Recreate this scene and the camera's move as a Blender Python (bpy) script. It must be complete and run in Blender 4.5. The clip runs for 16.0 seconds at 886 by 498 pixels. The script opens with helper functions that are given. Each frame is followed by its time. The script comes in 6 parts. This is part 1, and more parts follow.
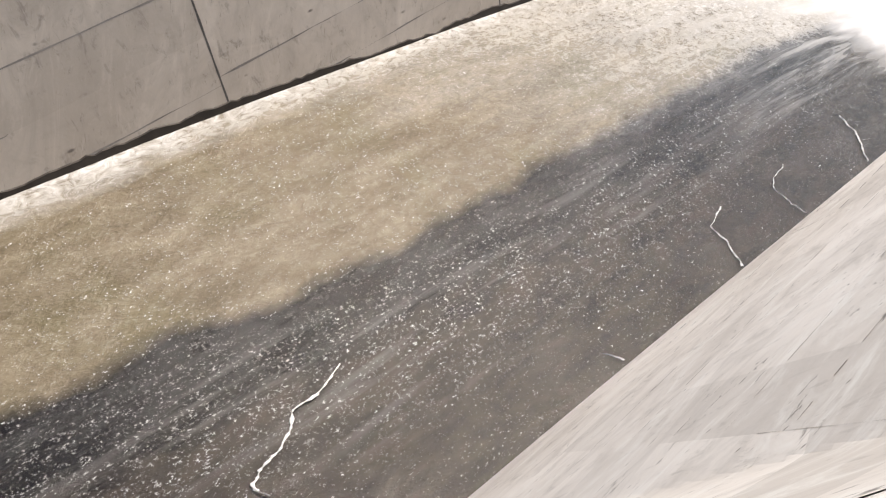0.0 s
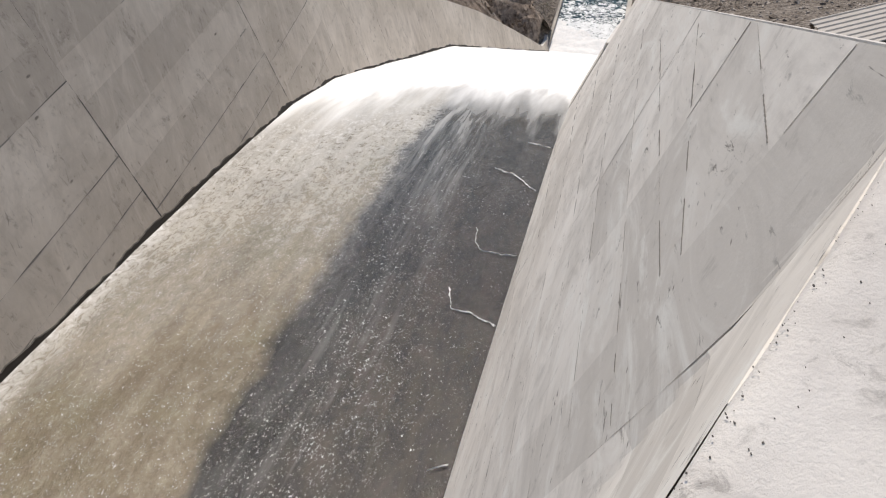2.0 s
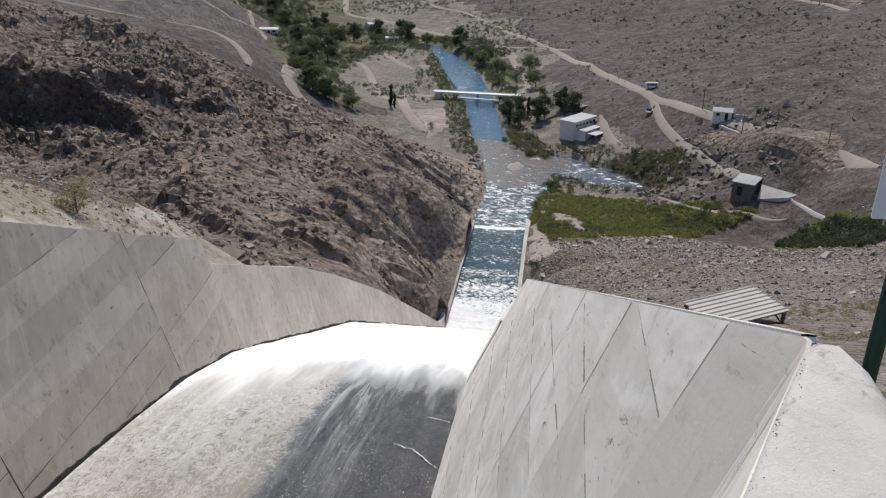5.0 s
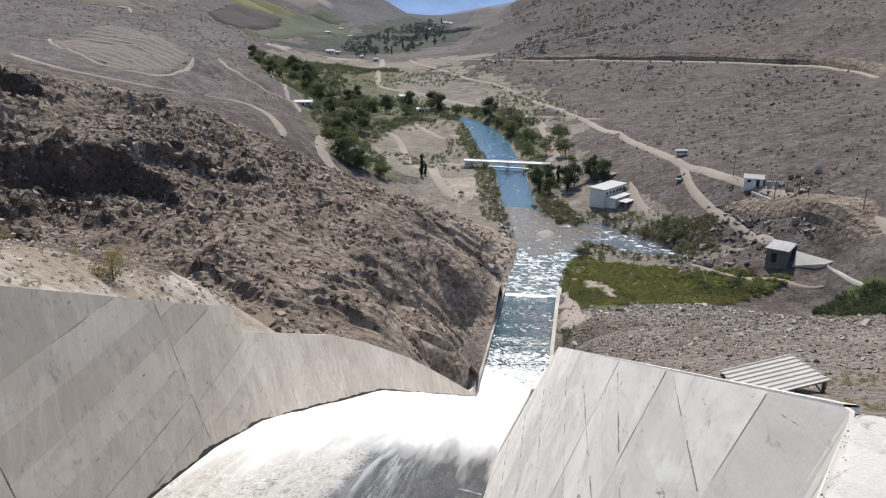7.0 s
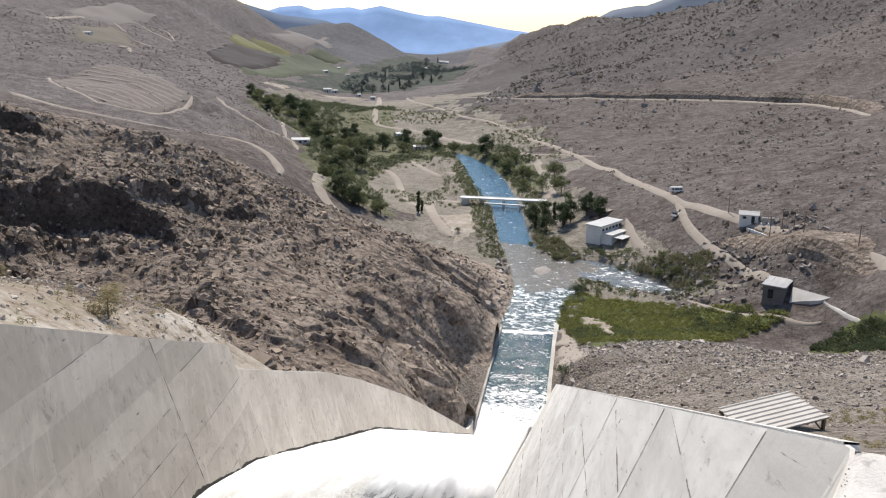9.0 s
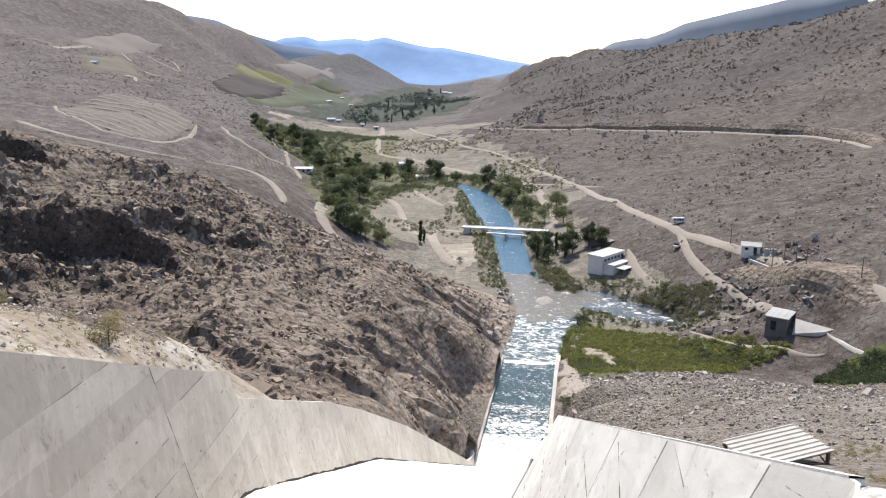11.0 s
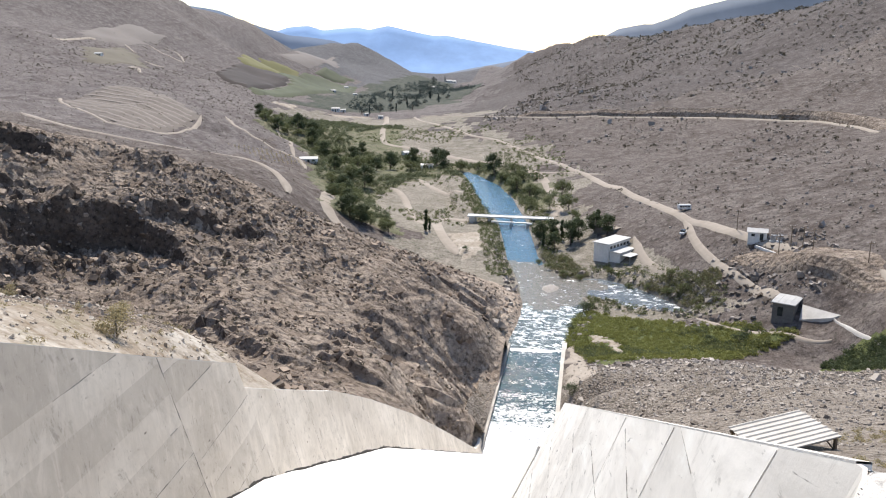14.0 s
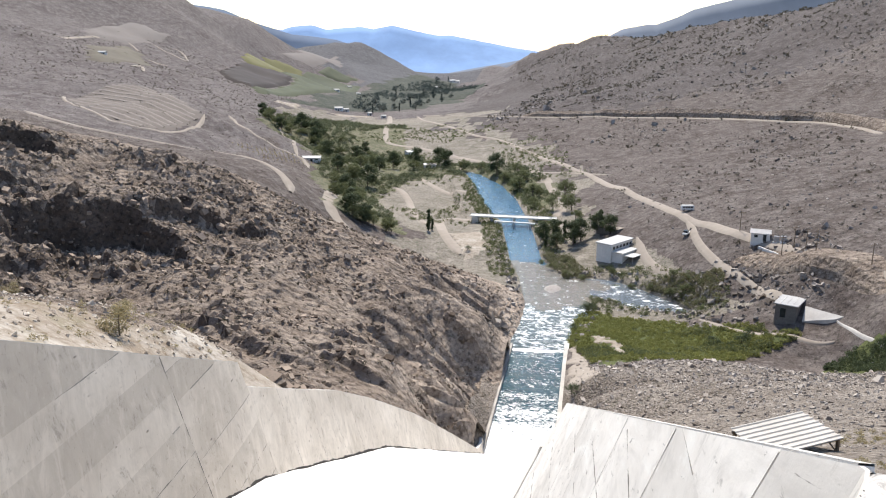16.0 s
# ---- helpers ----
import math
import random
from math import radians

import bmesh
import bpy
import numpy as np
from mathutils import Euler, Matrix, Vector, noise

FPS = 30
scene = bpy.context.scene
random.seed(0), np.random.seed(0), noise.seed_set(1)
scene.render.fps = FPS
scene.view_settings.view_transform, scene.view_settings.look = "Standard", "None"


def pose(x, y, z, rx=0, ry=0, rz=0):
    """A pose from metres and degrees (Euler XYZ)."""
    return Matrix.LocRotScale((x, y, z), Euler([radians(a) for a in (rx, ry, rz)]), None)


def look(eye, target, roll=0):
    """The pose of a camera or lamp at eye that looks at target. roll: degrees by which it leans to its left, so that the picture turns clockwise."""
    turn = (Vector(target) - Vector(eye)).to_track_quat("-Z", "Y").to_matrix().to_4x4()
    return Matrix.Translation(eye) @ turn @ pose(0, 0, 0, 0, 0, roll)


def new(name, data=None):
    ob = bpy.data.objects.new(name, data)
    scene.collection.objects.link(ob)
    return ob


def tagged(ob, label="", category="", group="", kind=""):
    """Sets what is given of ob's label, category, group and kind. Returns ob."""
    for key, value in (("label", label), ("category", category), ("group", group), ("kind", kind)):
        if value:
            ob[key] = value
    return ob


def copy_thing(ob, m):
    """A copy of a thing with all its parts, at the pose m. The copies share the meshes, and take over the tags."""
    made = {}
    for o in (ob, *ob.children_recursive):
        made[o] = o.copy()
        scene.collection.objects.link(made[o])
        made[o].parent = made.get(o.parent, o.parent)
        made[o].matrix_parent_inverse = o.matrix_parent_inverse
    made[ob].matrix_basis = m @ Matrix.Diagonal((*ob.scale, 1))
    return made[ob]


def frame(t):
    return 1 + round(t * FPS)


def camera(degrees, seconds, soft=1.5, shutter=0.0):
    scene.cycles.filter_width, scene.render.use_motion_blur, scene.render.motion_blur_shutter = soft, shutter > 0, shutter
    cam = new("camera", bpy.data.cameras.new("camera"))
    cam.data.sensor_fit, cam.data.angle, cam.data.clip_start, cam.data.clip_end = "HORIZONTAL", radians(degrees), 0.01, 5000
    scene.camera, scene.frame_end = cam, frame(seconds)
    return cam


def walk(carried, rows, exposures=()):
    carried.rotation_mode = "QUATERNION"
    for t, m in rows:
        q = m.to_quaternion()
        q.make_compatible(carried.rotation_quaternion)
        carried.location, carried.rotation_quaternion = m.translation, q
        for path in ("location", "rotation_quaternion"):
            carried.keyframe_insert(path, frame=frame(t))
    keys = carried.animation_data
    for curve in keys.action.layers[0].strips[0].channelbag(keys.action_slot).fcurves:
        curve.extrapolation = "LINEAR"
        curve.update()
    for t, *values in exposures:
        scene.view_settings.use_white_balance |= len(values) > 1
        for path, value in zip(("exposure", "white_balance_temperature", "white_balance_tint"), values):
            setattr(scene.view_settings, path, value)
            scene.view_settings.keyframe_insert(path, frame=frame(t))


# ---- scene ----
cam = camera(57.74, 16.0, 1.15)

# ---------------------------------------------------------------- camera
PATH = [
    (0.0, 0, 0, 72, 36.23, -3.35, 47.97),
    (0.3, 0, 0, 72, 38.54, -2.01, 41.22),
    (1.0, 0, 0, 72, 43.04, 0.57, 26.69),
    (1.5, 0, 0, 72, 45.67, 2.69, 17.11),
    (2.0, 0, 0, 72, 47.32, 2.95, 13.96),
    (2.5, 0, 0, 72, 51.39, 0.78, 10.92),
    (3.0, 0, 0, 72, 55.00, 0.14, 9.28),
    (3.5, 0, 0, 72, 57.68, 0.11, 8.41),
    (4.0, 0, 0, 72, 60.07, 0.02, 8.17),
    (4.5, 0, 0, 72, 63.70, -1.06, 7.60),
    (5.0, 0, 0, 72, 66.59, -0.90, 8.00),
    (7.5, 0, 0, 72, 71.55, 0.02, 10.11),
    (8.0, 0, 0, 72, 71.60, 0.01, 9.92),
    (8.5, 0, 0, 72, 72.90, -0.03, 9.94),
    (9.0, 0, 0, 72, 74.00, -0.02, 9.74),
    (9.5, 0, 0, 72, 75.18, -0.29, 9.82),
    (12.0, 0, 0, 72, 76.18, -0.06, 10.15),
    (12.5, 0, 0, 72, 75.97, 0.11, 10.27),
    (13.0, 0, 0, 72, 75.54, 0.22, 10.28),
    (13.5, 0, 0, 72, 75.36, 0.20, 10.30),
    (14.0, 0, 0, 72, 75.30, 0.26, 10.23),
    (14.5, 0, 0, 72, 75.22, 0.10, 10.50),
    (15.0, 0, 0, 72, 75.17, 0.06, 10.59),
    (15.5, 0, 0, 72, 75.22, 0.10, 10.50),
    (16.0, 0, 0, 72, 75.28, 0.07, 10.47),
]
walk(cam, [(t, pose(*p)) for t, *p in PATH], exposures=[
    (0.0, 0.34, 7400, 14), (1.0, 0.26, 7300, 13), (2.0, -0.16, 7150, 12), (2.5, -0.2, 7120, 12), (3.5, -0.34, 6880, 11), (5.0, -0.18, 6780, 10),
    (7.5, 0.3, 6900, 10), (8.2, 0.34, 6950, 10), (9.0, 0.35, 7000, 10), (9.6, 0.42, 6950, 10), (12.0, 0.66, 6950, 10), (16.0, 0.68, 6950, 10)])

# ---------------------------------------------------------------- light
SUN_AZIMUTH = -12.0      # degrees right of the chute's axis
SUN_HEIGHT = 55.0
world = bpy.data.worlds.new("sky")
scene.world = world
world.use_nodes = True
wn, wl = world.node_tree.nodes, world.node_tree.links
sky = wn.new("ShaderNodeTexSky")
sky.sky_type, sky.sun_disc = "NISHITA", False
sky.sun_elevation, sky.sun_rotation = radians(SUN_HEIGHT), radians(SUN_AZIMUTH)
sky.altitude, sky.air_density, sky.dust_density = 600, 1.0, 0.6
wl.new(sky.outputs[0], wn["Background"].inputs[0])
wn["Background"].inputs[1].default_value = 0.143
sun_data = bpy.data.lights.new("sun", "SUN")
sun_data.energy, sun_data.angle, sun_data.color = 4.1, radians(0.53), (1.0, 0.95, 0.88)
sun = new("sun", sun_data)
sun.matrix_world = look((math.sin(radians(SUN_AZIMUTH)) * 300, math.cos(radians(SUN_AZIMUTH)) * 300,
                         72 + 300 * math.tan(radians(SUN_HEIGHT))), (0, 0, 72))


# ---------------------------------------------------------------- materials
class Nodes:
    """Short hand for a node material."""

    def __init__(self, name):
        self.mat = bpy.data.materials.new(name)
        self.mat.use_nodes = True
        self.t = self.mat.node_tree
        self.bsdf = self.t.nodes["Principled BSDF"]
        self.coord = self.t.nodes.new("ShaderNodeTexCoord").outputs["Object"]

    def put(self, socket, value):
        if hasattr(value, "is_output"):
            self.t.links.new(value, socket)
        else:
            socket.default_value = value

    def node(self, kind, **values):
        n = self.t.nodes.new("ShaderNode" + kind)
        for key, value in values.items():
            self.put(n.inputs[key], value)
        return n

    def stretch(self, sx, sy, sz, turn=0.0):
        n = self.node("Mapping", Vector=self.coord)
        n.inputs["Scale"].default_value = (sx, sy, sz)
        n.inputs["Rotation"].default_value = (turn, 0, 0)
        return n.outputs[0]

    def slanted(self, along, across, turn):
        """Coordinates drawn out along a line that climbs by turn radians in the y-z plane."""
        n = self.node("Mapping", Vector=self.coord)
        n.vector_type = "TEXTURE"
        n.inputs["Scale"].default_value = (1.0, along, across)
        n.inputs["Rotation"].default_value = (turn, 0, 0)
        return n.outputs[0]

    def noise(self, scale, detail=5.0, rough=0.6, vector=None, distortion=0.0):
        n = self.node("TexNoise", Scale=scale, Detail=detail, Roughness=rough, Distortion=distortion)
        self.put(n.inputs["Vector"], vector or self.coord)
        return n.outputs["Fac"]

    def cells(self, scale, feature="F1", vector=None, out="Distance"):
        n = self.t.nodes.new("ShaderNodeTexVoronoi")
        n.feature = feature
        self.put(n.inputs["Scale"], scale)
        self.put(n.inputs["Vector"], vector or self.coord)
        return n.outputs[out]

    def span(self, value, a, b, c=0.0, d=1.0):
        n = self.node("MapRange", Value=value)
        for key, v in zip(("From Min", "From Max", "To Min", "To Max"), (a, b, c, d)):
            n.inputs[key].default_value = v
        return n.outputs[0]

    def math(self, op, a, b=0.0):
        n = self.t.nodes.new("ShaderNodeMath")
        n.operation = op
        self.put(n.inputs[0], a)
        self.put(n.inputs[1], b)
        return n.outputs[0]

    def blend(self, fac, a, b, mode="MIX"):
        n = self.t.nodes.new("ShaderNodeMix")
        n.data_type, n.blend_type = "RGBA", mode
        self.put(n.inputs[0], fac)
        for socket, v in ((n.inputs[6], a), (n.inputs[7], b)):
            self.put(socket, (*v, 1.0) if isinstance(v, tuple) and len(v) == 3 else v)
        return n.outputs[2]

    def axis(self, which):
        n = self.node("SeparateXYZ", Vector=self.coord)
        return n.outputs[which]

    def finish(self, color, rough=0.9, height=None, strength=0.5, distance=0.05, metal=0.0, specular=0.3):
        self.put(self.bsdf.inputs["Base Color"], (*color, 1.0) if isinstance(color, tuple) and len(color) == 3 else color)
        self.put(self.bsdf.inputs["Roughness"], rough)
        self.put(self.bsdf.inputs["Metallic"], metal)
        self.bsdf.inputs["Specular IOR Level"].default_value = specular
        if height is not None:
            b = self.node("Bump", Height=height, Strength=strength, Distance=distance)
            self.t.links.new(b.outputs[0], self.bsdf.inputs["Normal"])
        return self.mat


def simple(name, dark, light, scale, rough=0.85, bump=0.3, distance=0.02, metal=0.0, detail=6.0, specular=0.3):
    n = Nodes(name)
    big, fine = n.noise(scale * 0.13, 3), n.noise(scale, detail)
    fac = n.math("ADD", n.math("MULTIPLY", big, 0.5), n.math("MULTIPLY", fine, 0.5))
    return n.finish(n.blend(n.span(fac, 0.35, 0.65), dark, light), rough, fine, bump, distance, metal, specular)


def rock_ground(name, dark, mid_tone, pale, shade, boulder=0.75, stone_size=0.75, relief_depth=0.5):
    n = Nodes(name)
    warp = n.math("ADD", n.math("MULTIPLY", n.noise(0.02, 6, 0.65, distortion=0.5), 0.6), n.math("MULTIPLY", n.noise(0.0055, 4, 0.6, distortion=0.8), 0.4))
    mid = n.noise(0.16, 6, 0.65)
    fine = n.noise(1.1, 6, 0.7)
    stones = n.cells(stone_size)
    pebbles = n.cells(stone_size * 3.4)
    scrub = n.noise(0.33, 4, 0.6, distortion=0.6)
    base = n.blend(n.span(warp, 0.42, 0.58), dark, mid_tone)
    base = n.blend(n.span(mid, 0.42, 0.66), base, pale)
    base = n.blend(n.span(fine, 0.48, 0.66), base, shade)
    base = n.blend(n.span(scrub, 0.60, 0.72, 0.0, 0.6), base, (shade[0] * 0.9, shade[1] * 1.02, shade[2] * 0.85))
    base = n.blend(n.span(stones, 0.30, 0.12, 0.0, boulder), base, tuple(c * 1.2 for c in pale))
    base = n.blend(n.span(pebbles, 0.26, 0.10, 0.0, 0.45), base, tuple(c * 1.45 for c in pale))
    hgt = n.math("ADD", n.math("MULTIPLY", fine, 0.9), n.math("SUBTRACT", 0.8, stones))
    return n.finish(base, 0.95, hgt, 0.9, relief_depth, 0.0, 0.15)


def concrete(name, dark, light, streak=0.5, scale=1.0, uneven=0.55, pit=4.0, smudge=0.0, bump=0.16, dash=0.0, turn=0.0):
    n = Nodes(name)
    cloud = n.noise(0.22 * scale, 5, 0.6)
    blot = n.noise(0.8 * scale, 6, 0.7, distortion=1.2)
    run = n.noise(0.9 * scale, 6, 0.7, n.stretch(1.0, 1.0, 0.22), 0.6)
    slant = n.noise(0.8 * scale, 5, 0.7, n.stretch(1.0, 0.9, 0.16, 0.45))
    grain = n.noise(22 * scale, 6, 0.7)
    pits = n.cells(pit, vector=n.stretch(1.0, 0.6, 1.5))
    some = n.noise(1.3 * scale, 3)
    smear = n.noise(0.9 * scale, 4, 0.6, n.stretch(1.0, 0.55, 1.0, 0.7), 1.5)
    dabs = n.noise(3.2 * scale, 5, 0.75, n.stretch(1.0, 1.3, 0.5, -0.3), 0.8)
    cast = n.t.nodes.new("ShaderNodeObjectInfo").outputs["Color"]
    col = n.blend(n.span(cloud, 0.34, 0.66), dark, light)
    col = n.blend(n.span(cast, 1.0, 0.0, 0.0, uneven), col, tuple(c * 0.80 for c in dark))
    col = n.blend(n.span(blot, 0.52, 0.76, 0.0, streak * 0.8), col, tuple(c * 0.80 for c in dark))
    col = n.blend(n.span(run, 0.55, 0.74, 0.0, streak * 0.6), col, tuple(c * 0.66 for c in dark))
    col = n.blend(n.span(slant, 0.60, 0.75, 0.0, streak * 0.25), col, tuple(c * 0.60 for c in dark))
    col = n.blend(n.span(grain, 0.55, 0.8, 0.0, 0.25), col, light)
    col = n.blend(n.math("MULTIPLY", n.span(dabs, 0.54, 0.64, 0.0, smudge), n.span(smear, 0.47, 0.58)), col, tuple(c * 0.45 for c in dark))
    col = n.blend(n.span(smear, 0.50, 0.72, 0.0, smudge * 0.6), col, tuple(c * 0.70 for c in dark))
    if dash:
        # dark dashes and soft bands where grout bled between the boards
        thin = n.noise(1.0, 4, 0.7, n.slanted(0.55, 0.11, turn), 0.8)
        band = n.noise(1.0, 6, 0.7, n.slanted(3.2, 0.85, turn), 1.2)
        where = n.noise(1.0, 4, 0.7, n.slanted(1.6, 0.6, turn), 0.5)
        col = n.blend(n.span(band, 0.50, 0.70, 0.0, dash * 0.55), col, tuple(c * 0.66 for c in dark))
        col = n.blend(n.span(band, 0.47, 0.34, 0.0, dash * 0.5), col, tuple(min(0.82, c * 1.06) for c in light))
        col = n.blend(n.math("MULTIPLY", n.span(thin, 0.60, 0.67, 0.0, dash), n.span(where, 0.51, 0.60)), col, tuple(c * 0.33 for c in dark))
    spots = n.math("MULTIPLY", n.span(pits, 0.13, 0.06, 0.0, 0.85), n.span(some, 0.50, 0.60))
    col = n.blend(spots, col, (0.13, 0.115, 0.10))
    hgt = n.math("ADD", n.math("MULTIPLY", grain, 0.6), n.math("SUBTRACT", n.math("MULTIPLY", blot, 0.6), n.math("MULTIPLY", spots, 0.8)))
    return n.finish(col, 0.88, hgt, bump, 0.025, 0.0, 0.25)


ROCK = rock_ground("dry_brown_hillside", (0.072, 0.057, 0.051), (0.122, 0.102, 0.094), (0.172, 0.150, 0.140), (0.044, 0.037, 0.033), 0.55, 0.35)
SPUR = rock_ground("weathered_brown_rock", (0.166, 0.130, 0.106), (0.258, 0.208, 0.170), (0.345, 0.288, 0.240), (0.062, 0.046, 0.035), 0.6, 0.55, 1.0)
# rock for steep faces and hollows, darkened to carry their shade
SHADED_ROCK = rock_ground("shaded_steep_rock", (0.062, 0.047, 0.039), (0.096, 0.074, 0.060), (0.150, 0.118, 0.096), (0.034, 0.027, 0.023), 0.25, 0.6, 0.6)
# far hillsides: distance haze is put into these greyer rock colours
HAZED_HILL = rock_ground("hazed_brown_hillside", (0.056, 0.045, 0.043), (0.099, 0.085, 0.082), (0.136, 0.121, 0.117), (0.040, 0.034, 0.033), 0.35, 0.10)
HAZED_HILL_PALE = rock_ground("hazed_pale_hillside", (0.088, 0.074, 0.072), (0.142, 0.124, 0.121), (0.184, 0.165, 0.161), (0.056, 0.048, 0.047), 0.35, 0.12)
CLIFF_ROCK = rock_ground("pale_broken_rock", (0.215, 0.168, 0.135), (0.330, 0.270, 0.222), (0.440, 0.372, 0.312), (0.092, 0.070, 0.054), 0.5, 0.6, 0.8)
# the farthest slope, with the most haze put into its grey
HAZED_HILL_FAR = rock_ground("hazed_grey_hillside", (0.074, 0.072, 0.078), (0.108, 0.106, 0.114), (0.138, 0.136, 0.142), (0.052, 0.052, 0.056), 0.2, 0.06)
FLATS = rock_ground("pale_valley_dirt", (0.150, 0.133, 0.110), (0.222, 0.198, 0.168), (0.290, 0.260, 0.226), (0.086, 0.086, 0.062), 0.35, 0.4)
TERRACE = rock_ground("grey_rubble", (0.152, 0.128, 0.108), (0.232, 0.200, 0.172), (0.300, 0.266, 0.234), (0.080, 0.066, 0.054), 0.85, 2.1, 0.5)
WALL = concrete("board_marked_concrete", (0.650, 0.612, 0.565), (0.82, 0.785, 0.735), 0.32, 1.0, 0.9, 5.0, 0.35, 0.16, 1.0, -0.35)
WALL_LEFT = concrete("stained_wall_concrete", (0.480, 0.420, 0.352), (0.655, 0.588, 0.508), 0.55, 0.8, 0.8, 1.5, 0.6, 0.16, 0.6, 1.15)
COPING = concrete("rough_pale_concrete", (0.56, 0.53, 0.50), (0.70, 0.675, 0.64), 0.45, 3.0, 0.0, 11.0, 0.7, 0.6)
JOINT = simple("dark_joint", (0.07, 0.065, 0.06), (0.13, 0.12, 0.11), 6)
SOFT_JOINT = simple("grey_joint", (0.15, 0.137, 0.122), (0.40, 0.375, 0.345), 2.2)
LIFT_JOINT = simple("stained_lift_line", (0.12, 0.108, 0.096), (0.34, 0.312, 0.28), 1.5)
DIRT = simple("pale_dirt_track", (0.250, 0.215, 0.182), (0.330, 0.290, 0.250), 0.5, 0.95, 0.3, 0.05)
SAND = rock_ground("sandy_gravel", (0.225, 0.185, 0.145), (0.335, 0.298, 0.255), (0.425, 0.392, 0.350), (0.180, 0.140, 0.100), 0.3, 2.2, 0.08)
GRAVEL = simple("grey_gravel", (0.20, 0.18, 0.165), (0.36, 0.335, 0.31), 1.2, 0.95, 0.6, 0.12)
GRASS = simple("green_meadow", (0.048, 0.064, 0.020), (0.110, 0.120, 0.042), 2.0, 0.95, 0.8, 0.4)


# ---------------------------------------------------------------- building help
def part(name, bm, material, parent=None, label="", smooth=False):
    mesh = bpy.data.meshes.new(name)
    bm.to_mesh(mesh)
    bm.free()
    mesh.materials.append(material)
    if smooth:
        mesh.shade_smooth()
    ob = new(name, mesh)
    if parent is not None:
        ob.parent = parent
    if label:
        ob["label"] = label
    return ob


def soup(name, verts, faces, material, parent=None, label="", smooth=False):
    mesh = bpy.data.meshes.new(name)
    mesh.from_pydata([tuple(map(float, v)) for v in verts], [], [tuple(map(int, q)) for q in faces])
    mesh.update()
    mesh.materials.append(material)
    if smooth:
        mesh.shade_smooth()
    ob = new(name, mesh)
    if parent is not None:
        ob.parent = parent
    if label:
        ob["label"] = label
    return ob


def base_empty(name, m, label, category, group="", kind=""):
    ob = new(name)
    ob.matrix_world = m
    ob.empty_display_size = 0.2
    return tagged(ob, label, category, group, kind)


def box(bm, x0, x1, y0, y1, z0, z1, bevel=0.0):
    r = bmesh.ops.create_cube(bm, size=1.0)
    bmesh.ops.transform(bm, verts=r["verts"], matrix=Matrix.Translation(((x0 + x1) / 2, (y0 + y1) / 2, (z0 + z1) / 2))
                        @ Matrix.Diagonal((x1 - x0, y1 - y0, z1 - z0, 1)))
    if bevel:
        edges = list({e for v in r["verts"] for e in v.link_edges})
        bmesh.ops.bevel(bm, geom=edges, offset=bevel, segments=1, affect="EDGES")
    return bm


def boxed(x0, x1, y0, y1, z0, z1, bevel=0.0):
    return box(bmesh.new(), x0, x1, y0, y1, z0, z1, bevel)


def tube(bm, a, b, r0, r1=None, sides=10):
    a, b = Vector(a), Vector(b)
    d = b - a
    bmesh.ops.create_cone(bm, cap_ends=True, segments=sides, radius1=r0, radius2=r0 if r1 is None else r1, depth=d.length,
                          matrix=Matrix.Translation((a + b) / 2) @ d.to_track_quat("Z", "Y").to_matrix().to_4x4())
    return bm


def value_noise(x, y, seed=0):
    """Smooth noise of -1 to 1 over arrays of plan coordinates."""
    xi, yi = np.floor(x), np.floor(y)
    fx, fy = x - xi, y - yi
    fx, fy = fx * fx * (3 - 2 * fx), fy * fy * (3 - 2 * fy)

    def corner(i, j):
        h = np.sin((xi + i) * 127.1 + (yi + j) * 311.7 + seed * 74.7) * 43758.5453
        return (h - np.floor(h)) * 2 - 1
    return ((corner(0, 0) * (1 - fx) + corner(1, 0) * fx) * (1 - fy)
            + (corner(0, 1) * (1 - fx) + corner(1, 1) * fx) * fy)


def fractal(x, y, size, octaves=5, rough=0.5, seed=0):
    total, amp, out = 0.0, 1.0, 0.0
    for k in range(octaves):
        a = 0.6 * k
        out = out + amp * value_noise((x * math.cos(a) - y * math.sin(a)) / size, (x * math.sin(a) + y * math.cos(a)) / size, seed + k)
        total, amp, size = total + amp, amp * rough, size / 2.0
    return out / total


# ---------------------------------------------------------------- the spillway's plan
LEFT_FOOT, RIGHT_FOOT, DECK = -16.42, -3.28, 70.35
WATER_Y = [-14, 0, 8, 17, 26, 30.6, 36.2, 45.4, 61.8, 82, 130, 138]
WATER_Z = [57.6, 56.0, 54.95, 53.5, 51.9, 50.9, 49.1, 44.9, 37.3, 26.0, -0.6, -2.0]
LEFT_TOP_Y = [-14, 22.1, 25.8, 30.7, 38.1]
LEFT_TOP_Z = [66.0, 62.25, 60.55, 58.25, 54.9]
LOW_TOP_Y = [38.0, 48.5, 53.1, 61.7, 78.8, 98.9, 122, 130]
LOW_TOP_Z = [53.55, 48.6, 46.5, 41.9, 32.1, 19.5, 4.7, 1.5]


def water_z(y):
    return np.interp(y, WATER_Y, WATER_Z)


def right_foot(y):
    return np.interp(y, [30, 130], [RIGHT_FOOT, -4.2])


